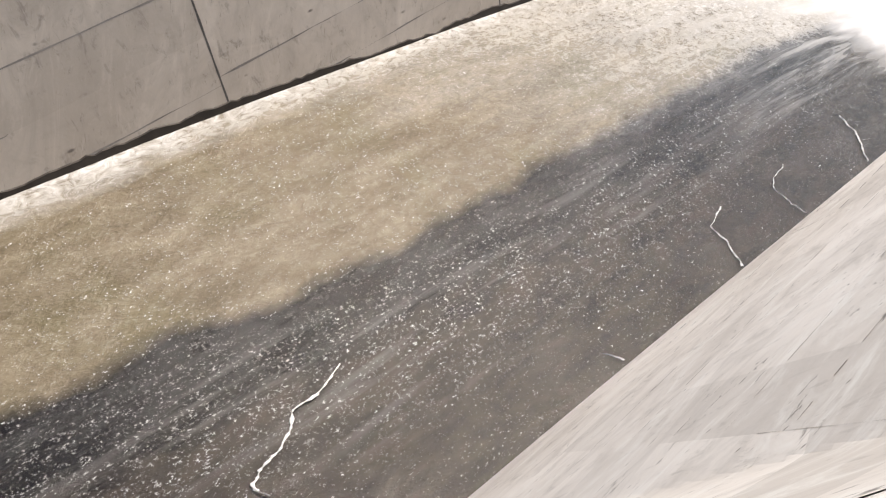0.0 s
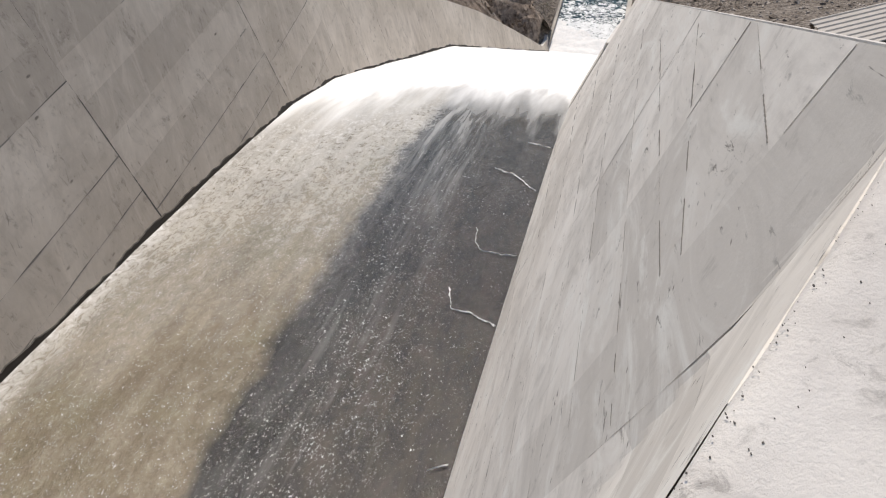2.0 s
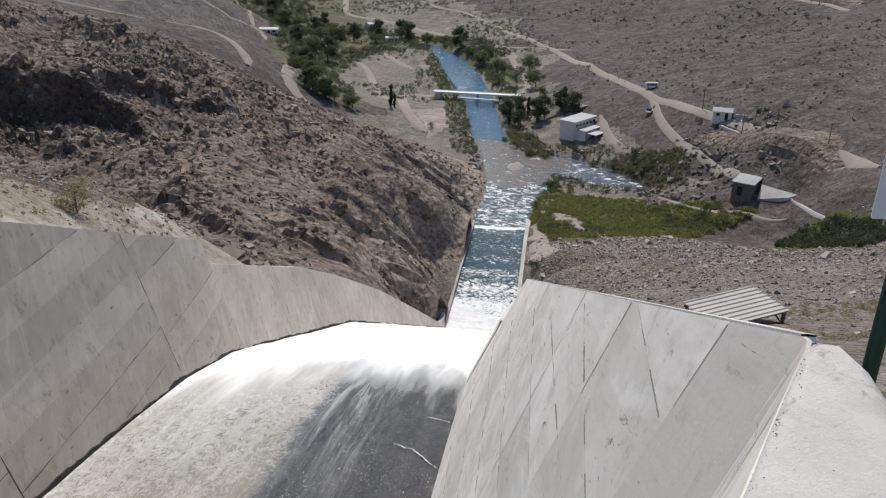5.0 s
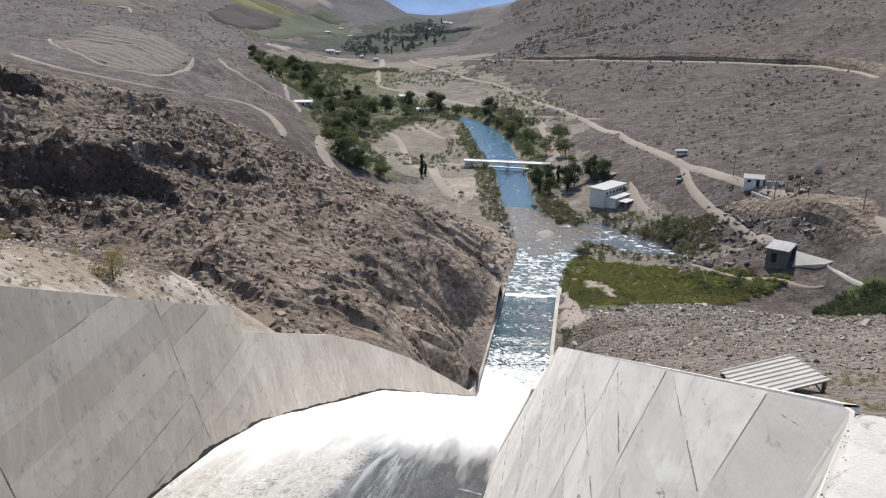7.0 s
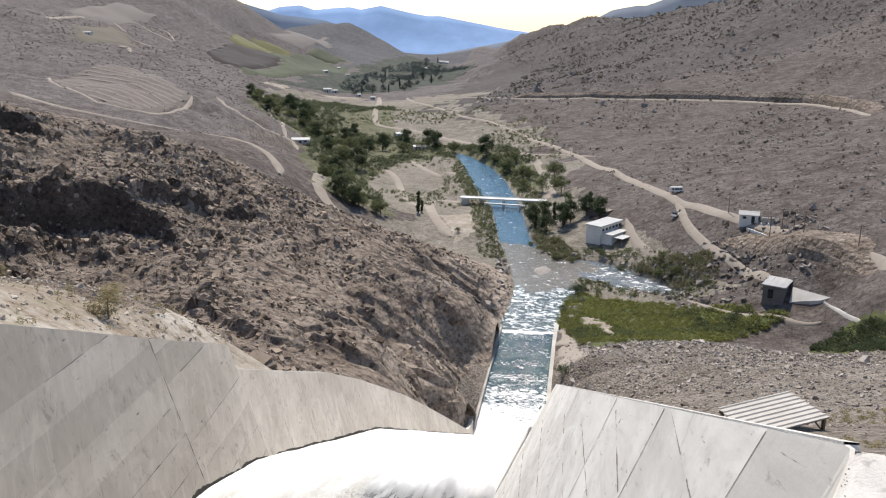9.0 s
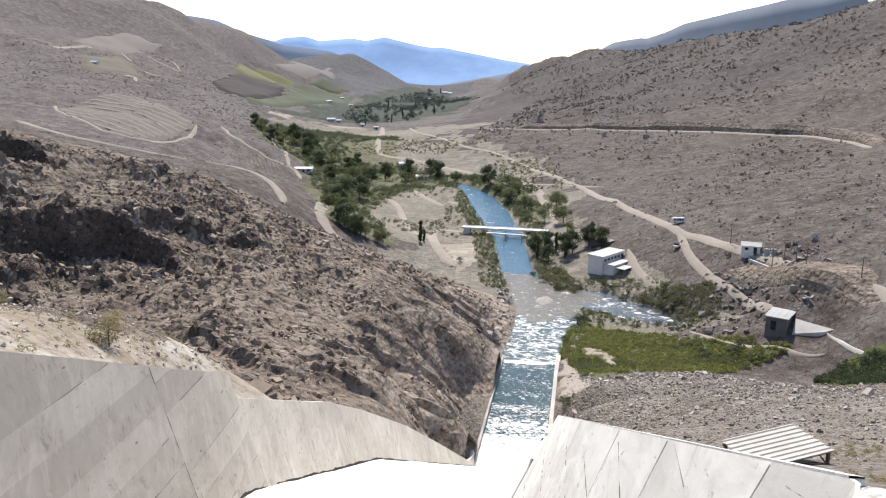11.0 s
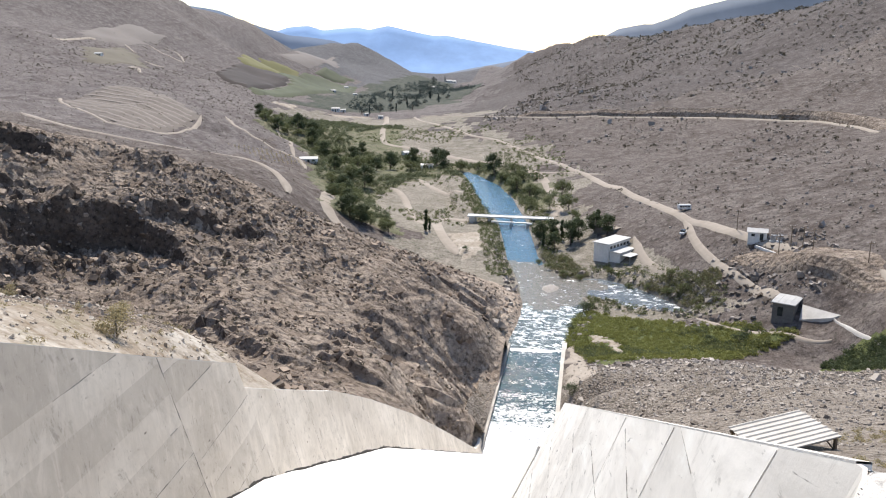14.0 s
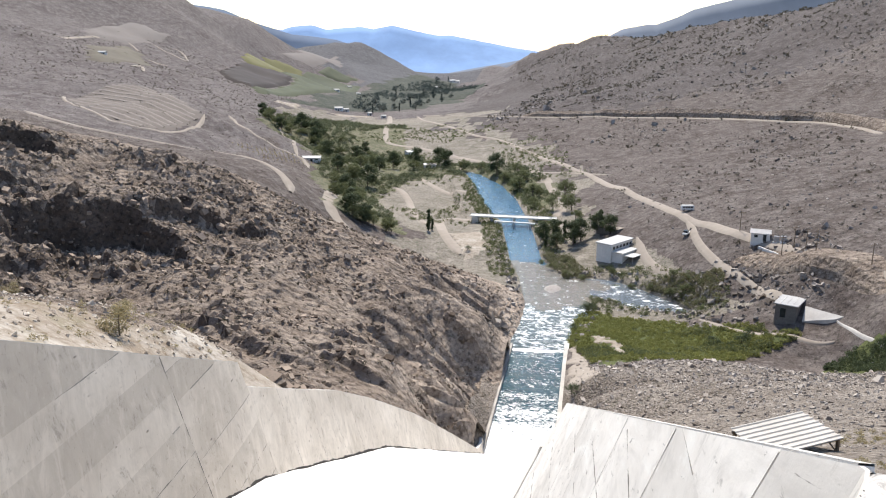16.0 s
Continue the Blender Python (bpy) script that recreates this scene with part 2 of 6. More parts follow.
# ---------------------------------------------------------------- terrain
RELIEF = {
    "bench": [(-24.8, 28.8, 61.0), (-25.1, 37.3, 57.7), (-23.3, 39.7, 56.1), (-21.5, 42.9, 53.4), (-30.0, 12.0, 63.0), (-24.0, 12.0, 63.3), (-40.0, 0.0, 66.0), (-34.0, 30.0, 60.5)],
    "gully": [(-99.1, 98.9, 35.7), (-91.1, 106.3, 32.9), (-81.9, 107.3, 32.1), (-68.1, 108.4, 31.2), (-44.7, 93.9, 30.6), (-28.3, 93.8, 27.2), (-22.3, 100.6, 22.1), (-23.0, 122.0, 11.0), (-25.0, 108.0, 19.0)],
    "face_lower": [(-98.2, 116.0, 36.4), (-83.1, 124.9, 32.7), (-66.2, 123.4, 30.9), (-43.7, 109.6, 27.2), (-28.2, 111.5, 23.0), (-21.7, 125.1, 13.6)],
    "face_upper": [(-108.6, 130.8, 45.1), (-91.0, 138.8, 39.8), (-71.2, 145.5, 33.4), (-50.1, 152.0, 23.1), (-32.1, 156.8, 15.2), (-22.1, 163.5, 8.2)],
    "spur_crest": [(-134.0, 134.7, 59.1), (-120.0, 147.3, 55.7), (-109.3, 155.4, 52.1), (-95.6, 170.0, 46.0), (-79.0, 178.3, 38.6), (-69.9, 187.4, 31.0), (-58.1, 196.6, 22.7), (-42.4, 207.7, 13.5), (-29.1, 214.0, 6.7), (-20.2, 213.0, 1.2)],
    "spur_back": [(-130.0, 187.3, 41.7), (-105.6, 210.0, 32.0), (-79.9, 227.4, 17.0), (-52.4, 247.7, -0.5)],
    "left_road_slope": [(-168.6, 293.0, 31.9), (-151.9, 288.4, 30.2), (-137.3, 284.6, 29.4), (-125.7, 279.0, 29.0), (-116.2, 272.2, 28.3), (-107.6, 263.9, 27.0), (-101.4, 255.6, 25.0), (-97.2, 247.6, 22.7), (-93.5, 274.5, 15.7), (-81.3, 249.1, 11.5)],
    "terraces": [(-233.0, 325.1, 40.8), (-264.0, 370.6, 42.5), (-258.8, 427.8, 45.5), (-223.6, 413.4, 39.9), (-197.4, 382.0, 33.6), (-181.9, 310.6, 30.3), (-195.3, 438.5, 25.2)],
    "left_hill": [(-400.3, 447.0, 47.2), (-351.1, 436.2, 51.4), (-446.7, 663.6, 56.0), (-434.3, 788.3, 47.5), (-263.4, 583.3, 24.7), (-351.0, 741.1, 27.9), (-482.1, 1153.3, 20.3), (-411.3, 1285.8, -2.9)],
    "left_crest": [(-707.4, 706.8, 139.7), (-649.4, 825.1, 124.6), (-606.4, 977.1, 138.0), (-588.0, 1126.0, 128.0), (-600.0, 1260.0, 116.0), (-598.0, 1364.0, 99.5), (-595.0, 1442.0, 66.0), (-599.0, 1516.0, 44.0), (-627.0, 1793.0, 53.0), (-594.0, 1857.0, 60.0), (-538.0, 1926.0, 48.0), (-499.0, 2019.0, 16.0), (-450.0, 2204.5, -18.4), (-398.5, 2468.0, -62.2)],
    "left_back": [(-949.4, 1525.1, 4.6), (-899.7, 1853.4, 5.9), (-918.0, 2337.2, -49.9), (-776.4, 3052.2, -158.3)],
    "valley_floor": [(-371.9, 2326.6, -46.0), (-311.0, 1535.2, -18.0), (-276.7, 1123.4, -10.0), (-265.5, 912.3, -8.0), (-261.1, 741.7, -6.0), (-157.7, 487.6, -4.0), (-114.2, 460.8, -4.0), (-107.0, 363.5, -2.0), (-73.9, 316.1, 0.0), (-49.8, 286.6, 2.0), (-37.9, 263.5, 2.0), (-22.4, 382.3, 0.0), (-9.5, 323.7, 2.0), (-9.9, 280.4, 1.0), (14.4, 251.4, 2.0), (32.6, 219.0, 4.0), (18.8, 237.0, 1.0), (-277.0, 1600.0, -34.0), (-286.0, 1757.0, -44.0), (-205.0, 1486.0, -25.0), (-346.0, 2000.0, -50.0), (-330.0, 1640.0, -17.0), (-430.0, 2060.0, -28.0), (-225.0, 1300.0, -14.0)],
    "right_road_line": [(-179.4, 811.9, -7.0), (-55.4, 540.9, 3.0), (-13.5, 425.9, 7.0), (12.9, 338.5, 11.0), (29.5, 273.9, 14.0), (42.4, 241.7, 16.0), (57.7, 209.7, 18.0), (67.1, 190.5, 19.0), (74.9, 159.7, 22.0)],
    "contour_road_line": [(-165.8, 817.4, -5.0), (-67.9, 659.0, 10.0), (-0.0, 579.6, 18.0), (83.5, 511.1, 25.0), (120.7, 469.5, 28.0), (129.3, 391.5, 30.0), (114.1, 258.1, 36.0)],
    "right_hill": [(-37.1, 1049.3, 13.4), (80.5, 846.2, 42.2), (166.9, 669.5, 57.3), (205.9, 520.8, 60.8), (-149.9, 1140.2, -16.0)],
    "right_crest": [(-445.7, 2561.5, -56.4), (-285.4, 2282.2, 1.6), (-135.6, 1794.9, 44.1), (-64.0, 1648.8, 60.5), (1.2, 1500.0, 66.4), (24.3, 1419.8, 68.5), (78.5, 1327.7, 70.4), (124.9, 1213.6, 84.3), (165.7, 1087.4, 88.3), (196.5, 980.5, 95.5), (222.0, 875.0, 106.0), (346.9, 720.9, 155.0)],
    "right_back": [(259.9, 2394.8, -95.9), (422.9, 1999.8, -64.8), (565.5, 1587.5, -27.5), (664.1, 1360.4, -4.1)],
    "gorge_side": [(36.7, 218.9, 7.5), (43.9, 210.5, 7.4), (48.4, 194.1, 8.2), (46.0, 189.5, 5.6), (50.6, 205.9, 13.7), (55.6, 186.9, 8.1), (57.1, 194.8, 13.1), (62.4, 174.1, 15.0), (59.1, 161.5, 9.8), (45.5, 184.5, 6.2)],
    "meadow": [(-2.8, 188.5, 1.5), (-0.1, 174.7, 2.0), (10.4, 185.6, 2.0), (21.5, 179.1, 2.5), (35.1, 187.5, 3.0), (53.6, 173.0, 4.0)],
    "terrace_edge": [(-2.2, 164.4, 4.0), (3.2, 143.1, 10.0), (8.6, 146.8, 10.0), (24.0, 154.0, 10.0), (34.1, 151.7, 10.0), (44.4, 148.5, 11.0), (51.6, 139.2, 13.0)],
    "terrace": [(2.8, 118.0, 17.9), (16.5, 103.7, 26.4), (26.9, 91.1, 32.2), (29.8, 79.6, 36.0), (9.8, 77.4, 35.3), (11.6, 43.0, 49.8), (13.0, 39.9, 51.1), (19.3, 51.5, 46.3)],
    "right_wall_back": [(2.2, 0.0, 70.0), (2.4, 4.0, 68.7), (2.5, 10.0, 64.9), (1.8, 20.0, 60.1), (1.0, 34.0, 53.7), (0.0, 60.0, 38.6), (-1.5, 100.0, 15.2), (-2.0, 132.0, 2.3), (12.0, 8.0, 66.5), (25.0, 25.0, 59.5), (45.0, 40.0, 54.0)],
    "left_wall_back": [(-20.4, 15.0, 64.0), (-20.0, 22.0, 61.9), (-19.6, 31.0, 57.5), (-19.3, 38.0, 53.6), (-19.2, 48.0, 48.2), (-19.0, 62.0, 41.0), (-19.0, 79.0, 30.8), (-18.8, 99.0, 18.5), (-18.6, 122.0, 4.4)],
    "cliff_foot": [(-18.5, 135.0, 2.0), (-18.5, 160.0, 2.0), (-18.0, 182.0, 2.0), (-19.0, 205.0, 1.0), (-23.0, 235.0, 0.0), (-27.0, 262.0, 0.0)],
    "cliff_head": [(-20.4, 151.6, 1.7), (-19.6, 161.8, 3.8), (-18.7, 178.0, 4.3)],
    "around": [(-60.0, -60.0, 70.0), (0.0, -60.0, 70.0), (60.0, -60.0, 70.0), (-150.0, 40.0, 64.0), (-250.0, -100.0, 80.0), (200.0, -100.0, 75.0), (120.0, 60.0, 58.0), (160.0, 140.0, 40.0), (-300.0, 3000.0, -95.0), (-100.0, 3900.0, -150.0), (-1900.0, 3600.0, 60.0), (1500.0, 3500.0, 150.0), (-2600.0, 1000.0, 300.0), (2600.0, 1000.0, 300.0)],
}
anchors = np.array([p for line in RELIEF.values() for p in line])
SOFT = 3.0


def kernel(ax, ay, bx, by):
    return np.sqrt((ax - bx) ** 2 + (ay - by) ** 2 + SOFT ** 2)


n_a = len(anchors)
system = np.zeros((n_a + 3, n_a + 3))
system[:n_a, :n_a] = kernel(anchors[:, None, 0], anchors[:, None, 1], anchors[None, :, 0], anchors[None, :, 1])
system[:n_a, n_a], system[:n_a, n_a + 1], system[:n_a, n_a + 2] = 1, anchors[:, 0], anchors[:, 1]
system[n_a:, :n_a] = system[:n_a, n_a:].T
weights = np.linalg.solve(system, np.concatenate([anchors[:, 2], np.zeros(3)]))

RIVER = [(-10.6, 184, 6.6), (-9.5, 199, 6.8), (-8.5, 216, 7.6), (-14, 244, 6.5), (-20.5, 266, 5.2), (-25, 295, 5.4),
         (-29.7, 324, 5.6), (-39, 364, 6.4), (-50, 405, 6.4), (-62, 435, 4.0), (-70, 452, 1.0)]
POOL = [(-3, 236, 8), (4, 238, 7.5), (10, 234, 6.8), (16, 227.5, 5.8), (22, 221, 4.4), (27, 216, 2.4)]


GRADED = [[(-232, 300, 3), (-169, 293, 3), (-152, 288, 3), (-137, 285, 3), (-126, 279, 3), (-116, 272, 3), (-101, 256, 3), (-97, 248, 3)],
          [(-110, 730, 4), (-68, 661, 4), (0, 581, 4), (47, 543, 4), (83, 509, 4), (107, 478, 4), (120, 466, 4), (126, 425, 4), (129, 392, 4)],
          [(-90, 589, 3), (-55, 541, 3), (-14, 427, 3), (13, 340, 3), (30, 273, 3), (43, 242, 3), (58, 209, 3)]]
LEDGE = [(-64, 107), (-58.7, 104.9), (-53.2, 101.7), (-41.5, 94.0), (-32.7, 97.7), (-22, 97.3)]
SPUR_LINE = np.array(sorted(RELIEF["spur_crest"]))[:, :2].T
HOLLOWS = [(-88.6, 129.6, 32.6, 13.5, 6.6), (-113.0, 143.5, 49.0, 5.5, 3.4), (-67.0, 152.0, 31.5, 5.0, 3.2)]


def blocks(x, y, size, seed):
    """Cells of uneven height and tilt, about -0.5 to 0.5, as split rock has."""
    x, y = x / size + 0.35 * value_noise(x / size * 1.7, y / size * 1.7, seed), y / size
    xi, yi = np.floor(x), np.floor(y)
    near, out = np.full(x.shape, 9.0), np.zeros(x.shape)
    for i in (-1, 0, 1):
        for j in (-1, 0, 1):
            h = [np.sin((xi + i) * a + (yi + j) * b + seed * 17.3) * 43758.5453 for a, b in ((127.1, 311.7), (269.5, 183.3), (57.3, 91.9))]
            rx, ry, rz = [v - np.floor(v) for v in h]
            dx, dy = x - (xi + i + rx), y - (yi + j + ry)
            d = dx * dx + dy * dy
            tilt = rz - 0.5 + 0.6 * dx * (rx - 0.5) + 0.6 * dy * (ry - 0.5)
            out = np.where(d < near, tilt, out)
            near = np.minimum(near, d)
    return out


def stream_distance(x, y, line):
    """Metres outside a stream's bank (negative inside)."""
    if isinstance(x, float):
        near = 1e9
        for (ax, ay, aw), (bx, by, bw) in zip(line, line[1:]):
            k = min(1.0, max(0.0, ((x - ax) * (bx - ax) + (y - ay) * (by - ay)) / ((bx - ax) ** 2 + (by - ay) ** 2)))
            near = min(near, math.hypot(x - ax - k * (bx - ax), y - ay - k * (by - ay)) - (aw + k * (bw - aw)))
        return near
    best = np.full(np.shape(x), 1e9)
    for (ax, ay, aw), (bx, by, bw) in zip(line, line[1:]):
        k = np.clip(((x - ax) * (bx - ax) + (y - ay) * (by - ay)) / ((bx - ax) ** 2 + (by - ay) ** 2), 0, 1)
        best = np.minimum(best, np.hypot(x - ax - k * (bx - ax), y - ay - k * (by - ay)) - (aw + k * (bw - aw)))
    return best


def relief(x, y):
    """The ground's height, for arrays of plan coordinates."""
    x, y = np.asarray(x, float), np.asarray(y, float)
    z = weights[n_a] + weights[n_a + 1] * x + weights[n_a + 2] * y
    for (px, py, _), w in zip(anchors, weights):
        z = z + w * kernel(x, y, px, py)
    near_wall = np.clip((np.maximum(np.maximum(x - 1.5, -20.5 - x), np.minimum(y - 140, 400)) - 0.5) / 12, 0, 1)
    stream = np.minimum(stream_distance(x, y, RIVER), stream_distance(x, y, POOL))
    calm = np.clip(stream / 12, 0, 1) * near_wall
    for line in GRADED:
        calm = calm * (0.08 + 0.92 * np.clip(stream_distance(x, y, line) / 22, 0, 1))
    far = np.clip(np.hypot(x, y) / 350, 0.12, 6)
    rough_less = np.clip((y - 205) / 25, 0, 0.8) * np.clip((420 - y) / 60, 0, 1)
    hillside = np.clip((z - 3) / 14, 0.12, 1)
    settled = 1 - 0.8 * np.clip((x - 18) / 10, 0, 1) * np.clip((88 - x) / 10, 0, 1) * np.clip((y - 165) / 10, 0, 1) * np.clip((300 - y) / 30, 0, 1)
    z = z + settled * calm * hillside * (fractal(x, y, 110, 3, 0.5, 3) * 6.0 * np.clip(far - 1.0, 0, 2.5) + fractal(x, y, 22, 4, 0.55, 11) * 2.2 * np.clip(far * 1.5 - rough_less, 0.1, 1.6)
                    + fractal(x, y, 4.5, 3, 0.6, 23) * 0.8 * np.clip(far * 3 - rough_less, 0.2, 1.3) * np.where((x > 0) & (y < 170), 0.35, 1.0))
    z = z + fractal(x, y, 1.9, 3, 0.65, 57) * 0.42 * near_wall * np.clip(x / 4, 0, 1) * np.clip((165 - y) / 10, 0, 1) * np.clip(fractal(x, y, 20, 2, 0.5, 77) * 2 + 0.7, 0.1, 1)
    # broken ribs and blocks of rock on the spur's near face, finer scree lower down
    edge_x, edge_y = SPUR_LINE
    spur = np.clip((-x - 21) / 14, 0, 1) * np.clip((np.interp(x, edge_x, edge_y) + 2 - y) / 10, 0, 1) * np.clip((np.hypot(x, y) - 58) / 25, 0, 1)
    upper = np.clip((z - 29 + fractal(x, y, 18, 3, 0.6, 46) * 9) / 9, 0, 1)
    ribs = (0.5 - np.abs(fractal(x * 0.9 + y * 0.45, y - x * 0.3, 26, 3, 0.5, 67))) * 4.2 + (0.45 - np.abs(fractal(x, y, 8.5, 3, 0.55, 83))) * 2.4
    z = z + spur * ((0.3 + 0.7 * upper) * (ribs - 1.6) + fractal(x, y, 2.6, 2, 0.6, 37) * 0.55)
    # the rock breaks into ledges, each with a steep face
    u = (z + fractal(x, y, 30, 3, 0.55, 51) * 9 + 0.12 * x) / 4.2
    f = u - np.floor(u)
    ledge = np.clip(fractal(x, y, 24, 3, 0.55, 58) * 3.0 + 0.35, 0, 1) * (0.12 + 0.88 * upper)
    z = z + spur * ledge * (np.clip((f - 0.05) / 0.22, 0, 1) - f) * 4.2 * 0.8
    # split blocks, each at its own height and tilt
    split = np.clip(fractal(x, y, 16, 3, 0.6, 73) * 2.5 + 0.55, 0, 1) * spur * (0.15 + 0.85 * upper)
    z = z + split * (blocks(x, y, 5.5, 5) * 2.1 + blocks(x, y, 2.4, 6) * 1.3) + spur * (0.5 + 0.5 * upper) * blocks(x, y, 1.3, 7) * 0.4
    # upright ribs in the rock face above the basin
    face = np.clip((-x - 18.5) / 4, 0, 1) * np.clip((x + 46) / 10, 0, 1) * np.clip((y - 108) / 14, 0, 1) * np.clip((214 - y) / 12, 0, 1)
    z = z + face * ((0.42 - np.abs(fractal(x * 0.15, y, 15, 3, 0.5, 91))) * 13.0 - 3.0 + blocks(x * 0.4, y, 3.6, 9) * 2.2)
    # one long ledge runs down from the bench towards the chute
    lx, ly = np.array(LEDGE).T
    ahead = y + fractal(x, y, 7, 3, 0.6, 63) * 2.2 - np.interp(x, lx, ly)
    z = z + (1.5 + 1.6 * blocks(x, y, 4.0, 14)) * np.clip(ahead / 1.0, 0, 1) * np.clip(1 - ahead / 22, 0, 1) * np.clip((x + 64) / 6, 0, 1) * np.clip((-23 - x) / 4, 0, 1)
    # hollows with steep backs under the spur's brow
    for hx, hy, hz, wide, deep in HOLLOWS:
        reach = np.sqrt(((x - hx) * 0.80 + (y - hy) * 0.60) ** 2 / wide ** 2 + (-(x - hx) * 0.60 + (y - hy) * 0.80) ** 2 / deep ** 2)
        reach = reach + fractal(x, y, 7, 4, 0.6, 41) * 0.34
        z = np.minimum(z, hz - 0.10 * ((x - hx) * 0.80 + (y - hy) * 0.60) + np.clip(reach - 1, 0, 9) * 7.0 * deep + fractal(x, y, 5, 3, 0.6, 7) * 0.7)
    z = np.where((stream > 2.6) & (stream < 14) & (y > 183), np.maximum(z, -0.85), z)
    z = np.where(stream < 5, np.minimum(z, -2.4 - 0.004 * np.clip(y - 180, 0, 400) + np.clip(stream + 1.5, -1, 7) * 0.9), z)
    return z


def spread(fine0, fine1, step, end0, end1, growth=1.035):
    mid = list(np.arange(fine0, fine1 + step / 2, step))
    lo, hi, s = [], [], step
    while (lo[-1] if lo else fine0) > end0:
        s *= growth
        lo.append((lo[-1] if lo else fine0) - s)
    s = step
    while (hi[-1] if hi else fine1) < end1:
        s *= growth
        hi.append((hi[-1] if hi else fine1) + s)
    return np.array(lo[::-1] + mid + hi)


grid_x, grid_y = spread(-125, 62, 0.68, -2600, 2600), spread(4, 226, 0.68, -160, 4000)
mesh_x, mesh_y = np.meshgrid(grid_x, grid_y)
mesh_z = relief(mesh_x, mesh_y)


def ground(x, y):
    """The height of the built ground sheet."""
    i = int(np.clip(np.searchsorted(grid_x, x) - 1, 0, len(grid_x) - 2))
    j = int(np.clip(np.searchsorted(grid_y, y) - 1, 0, len(grid_y) - 2))
    fx, fy = (x - grid_x[i]) / (grid_x[i + 1] - grid_x[i]), (y - grid_y[j]) / (grid_y[j + 1] - grid_y[j])
    return float((mesh_z[j, i] * (1 - fx) + mesh_z[j, i + 1] * fx) * (1 - fy) + (mesh_z[j + 1, i] * (1 - fx) + mesh_z[j + 1, i + 1] * fx) * fy)


def build_ground():
    ny, nx = mesh_x.shape
    idx = np.arange(nx * ny).reshape(ny, nx)
    quads = np.stack([idx[:-1, :-1], idx[:-1, 1:], idx[1:, 1:], idx[1:, :-1]], -1).reshape(-1, 4)
    cx = (mesh_x[:-1, :-1] + mesh_x[1:, 1:]).ravel() / 2
    cy = (mesh_y[:-1, :-1] + mesh_y[1:, 1:]).ravel() / 2
    west = np.interp(cy, [-14, 22, 38, 38.1, 61, 128, 131, 183], [-20.4, -20.1, -19.2, -18.5, -18.1, -17.3, -17.2, -17.2])
    east = np.interp(cy, [-14, 0, 3, 34.4, 34.6, 130, 183], [1.2, 1.2, 1.2, -0.6, -1.7, -3.2, -3.5])
    trench = (cx > west) & (cx < east) & (cy < 182)
    verts = np.stack([mesh_x, mesh_y, mesh_z], -1).reshape(-1, 3)
    keep = ~trench
    ob = soup("ground", verts, quads[keep], ROCK, smooth=True)
    for m in (SPUR, FLATS, TERRACE, SAND, SHADED_ROCK, HAZED_HILL, HAZED_HILL_FAR, HAZED_HILL_PALE, CLIFF_ROCK):
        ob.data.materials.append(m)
    cx, cy = cx[keep], cy[keep]
    cz = (mesh_z[:-1, :-1] + mesh_z[1:, 1:]).ravel()[keep] / 2
    jitter = fractal(cx, cy, 12, 3, 0.6, 55) * 9
    crest = np.array(sorted(RELIEF["spur_crest"]))
    slot = np.zeros(len(cx), int)
    # hillsides farther off take the rock colours with haze put in
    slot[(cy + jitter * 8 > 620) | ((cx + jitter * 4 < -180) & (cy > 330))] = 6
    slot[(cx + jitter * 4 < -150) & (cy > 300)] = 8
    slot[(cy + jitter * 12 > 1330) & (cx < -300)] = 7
    slot[(cz + jitter * 0.5 < 5) & (cy > 205) & (cy + jitter * 4 < 800)] = 2
    slot[(cx < -14) & (cx > -420) & (cy > 20) & (cy < np.interp(cx, crest[:, 0], crest[:, 1]) + 14 + jitter)] = 1
    slot[(cx > -4) & (cy < 160 + jitter * 0.4) & (cx < 140)] = 3
    slot[(cx < -17) & (cx > -60) & (np.hypot(cx, cy) < 46 + jitter * 0.9 - np.clip(cy - 30, 0, 9))] = 4
    slot[(cx < -17) & (cx > -23.0 + jitter * 0.6 - np.clip(50 - cy, 0, 20) * 0.25) & (cy > 30) & (cy < 92 + jitter)] = 4
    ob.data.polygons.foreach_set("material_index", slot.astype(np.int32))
    # the face above the basin gets a paler rock
    slot[(slot == 1) & (cx + jitter * 0.7 > -33) & (cy + jitter > 106)] = 9
    # the spur's steep faces take a darker rock, their shade put into its colour
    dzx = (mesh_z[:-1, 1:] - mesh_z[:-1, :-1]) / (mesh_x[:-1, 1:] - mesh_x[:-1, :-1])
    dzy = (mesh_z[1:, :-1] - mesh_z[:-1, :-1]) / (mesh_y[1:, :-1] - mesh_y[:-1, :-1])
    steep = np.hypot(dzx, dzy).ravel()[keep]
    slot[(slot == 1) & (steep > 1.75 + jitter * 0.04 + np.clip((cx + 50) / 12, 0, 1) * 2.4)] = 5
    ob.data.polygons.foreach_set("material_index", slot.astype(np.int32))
    # broken rock keeps its facets
    ob.data.polygons.foreach_set("use_smooth", (slot != 1) & (slot != 5) & (slot != 9))
    return tagged(ob, "dry stony brown hillsides and valley floor", "ground", kind="structure")


build_ground()


# ---------------------------------------------------------------- spillway
def loft(name, lines, material, label="", parent=None, smooth=False):
    """A sheet through lines of equal length."""
    n = len(lines[0])
    verts = [p for line in lines for p in line]
    faces = [(r * n + k, r * n + k + 1, (r + 1) * n + k + 1, (r + 1) * n + k) for r in range(len(lines) - 1) for k in range(n - 1)]
    return soup(name, verts, faces, material, parent, label, smooth)


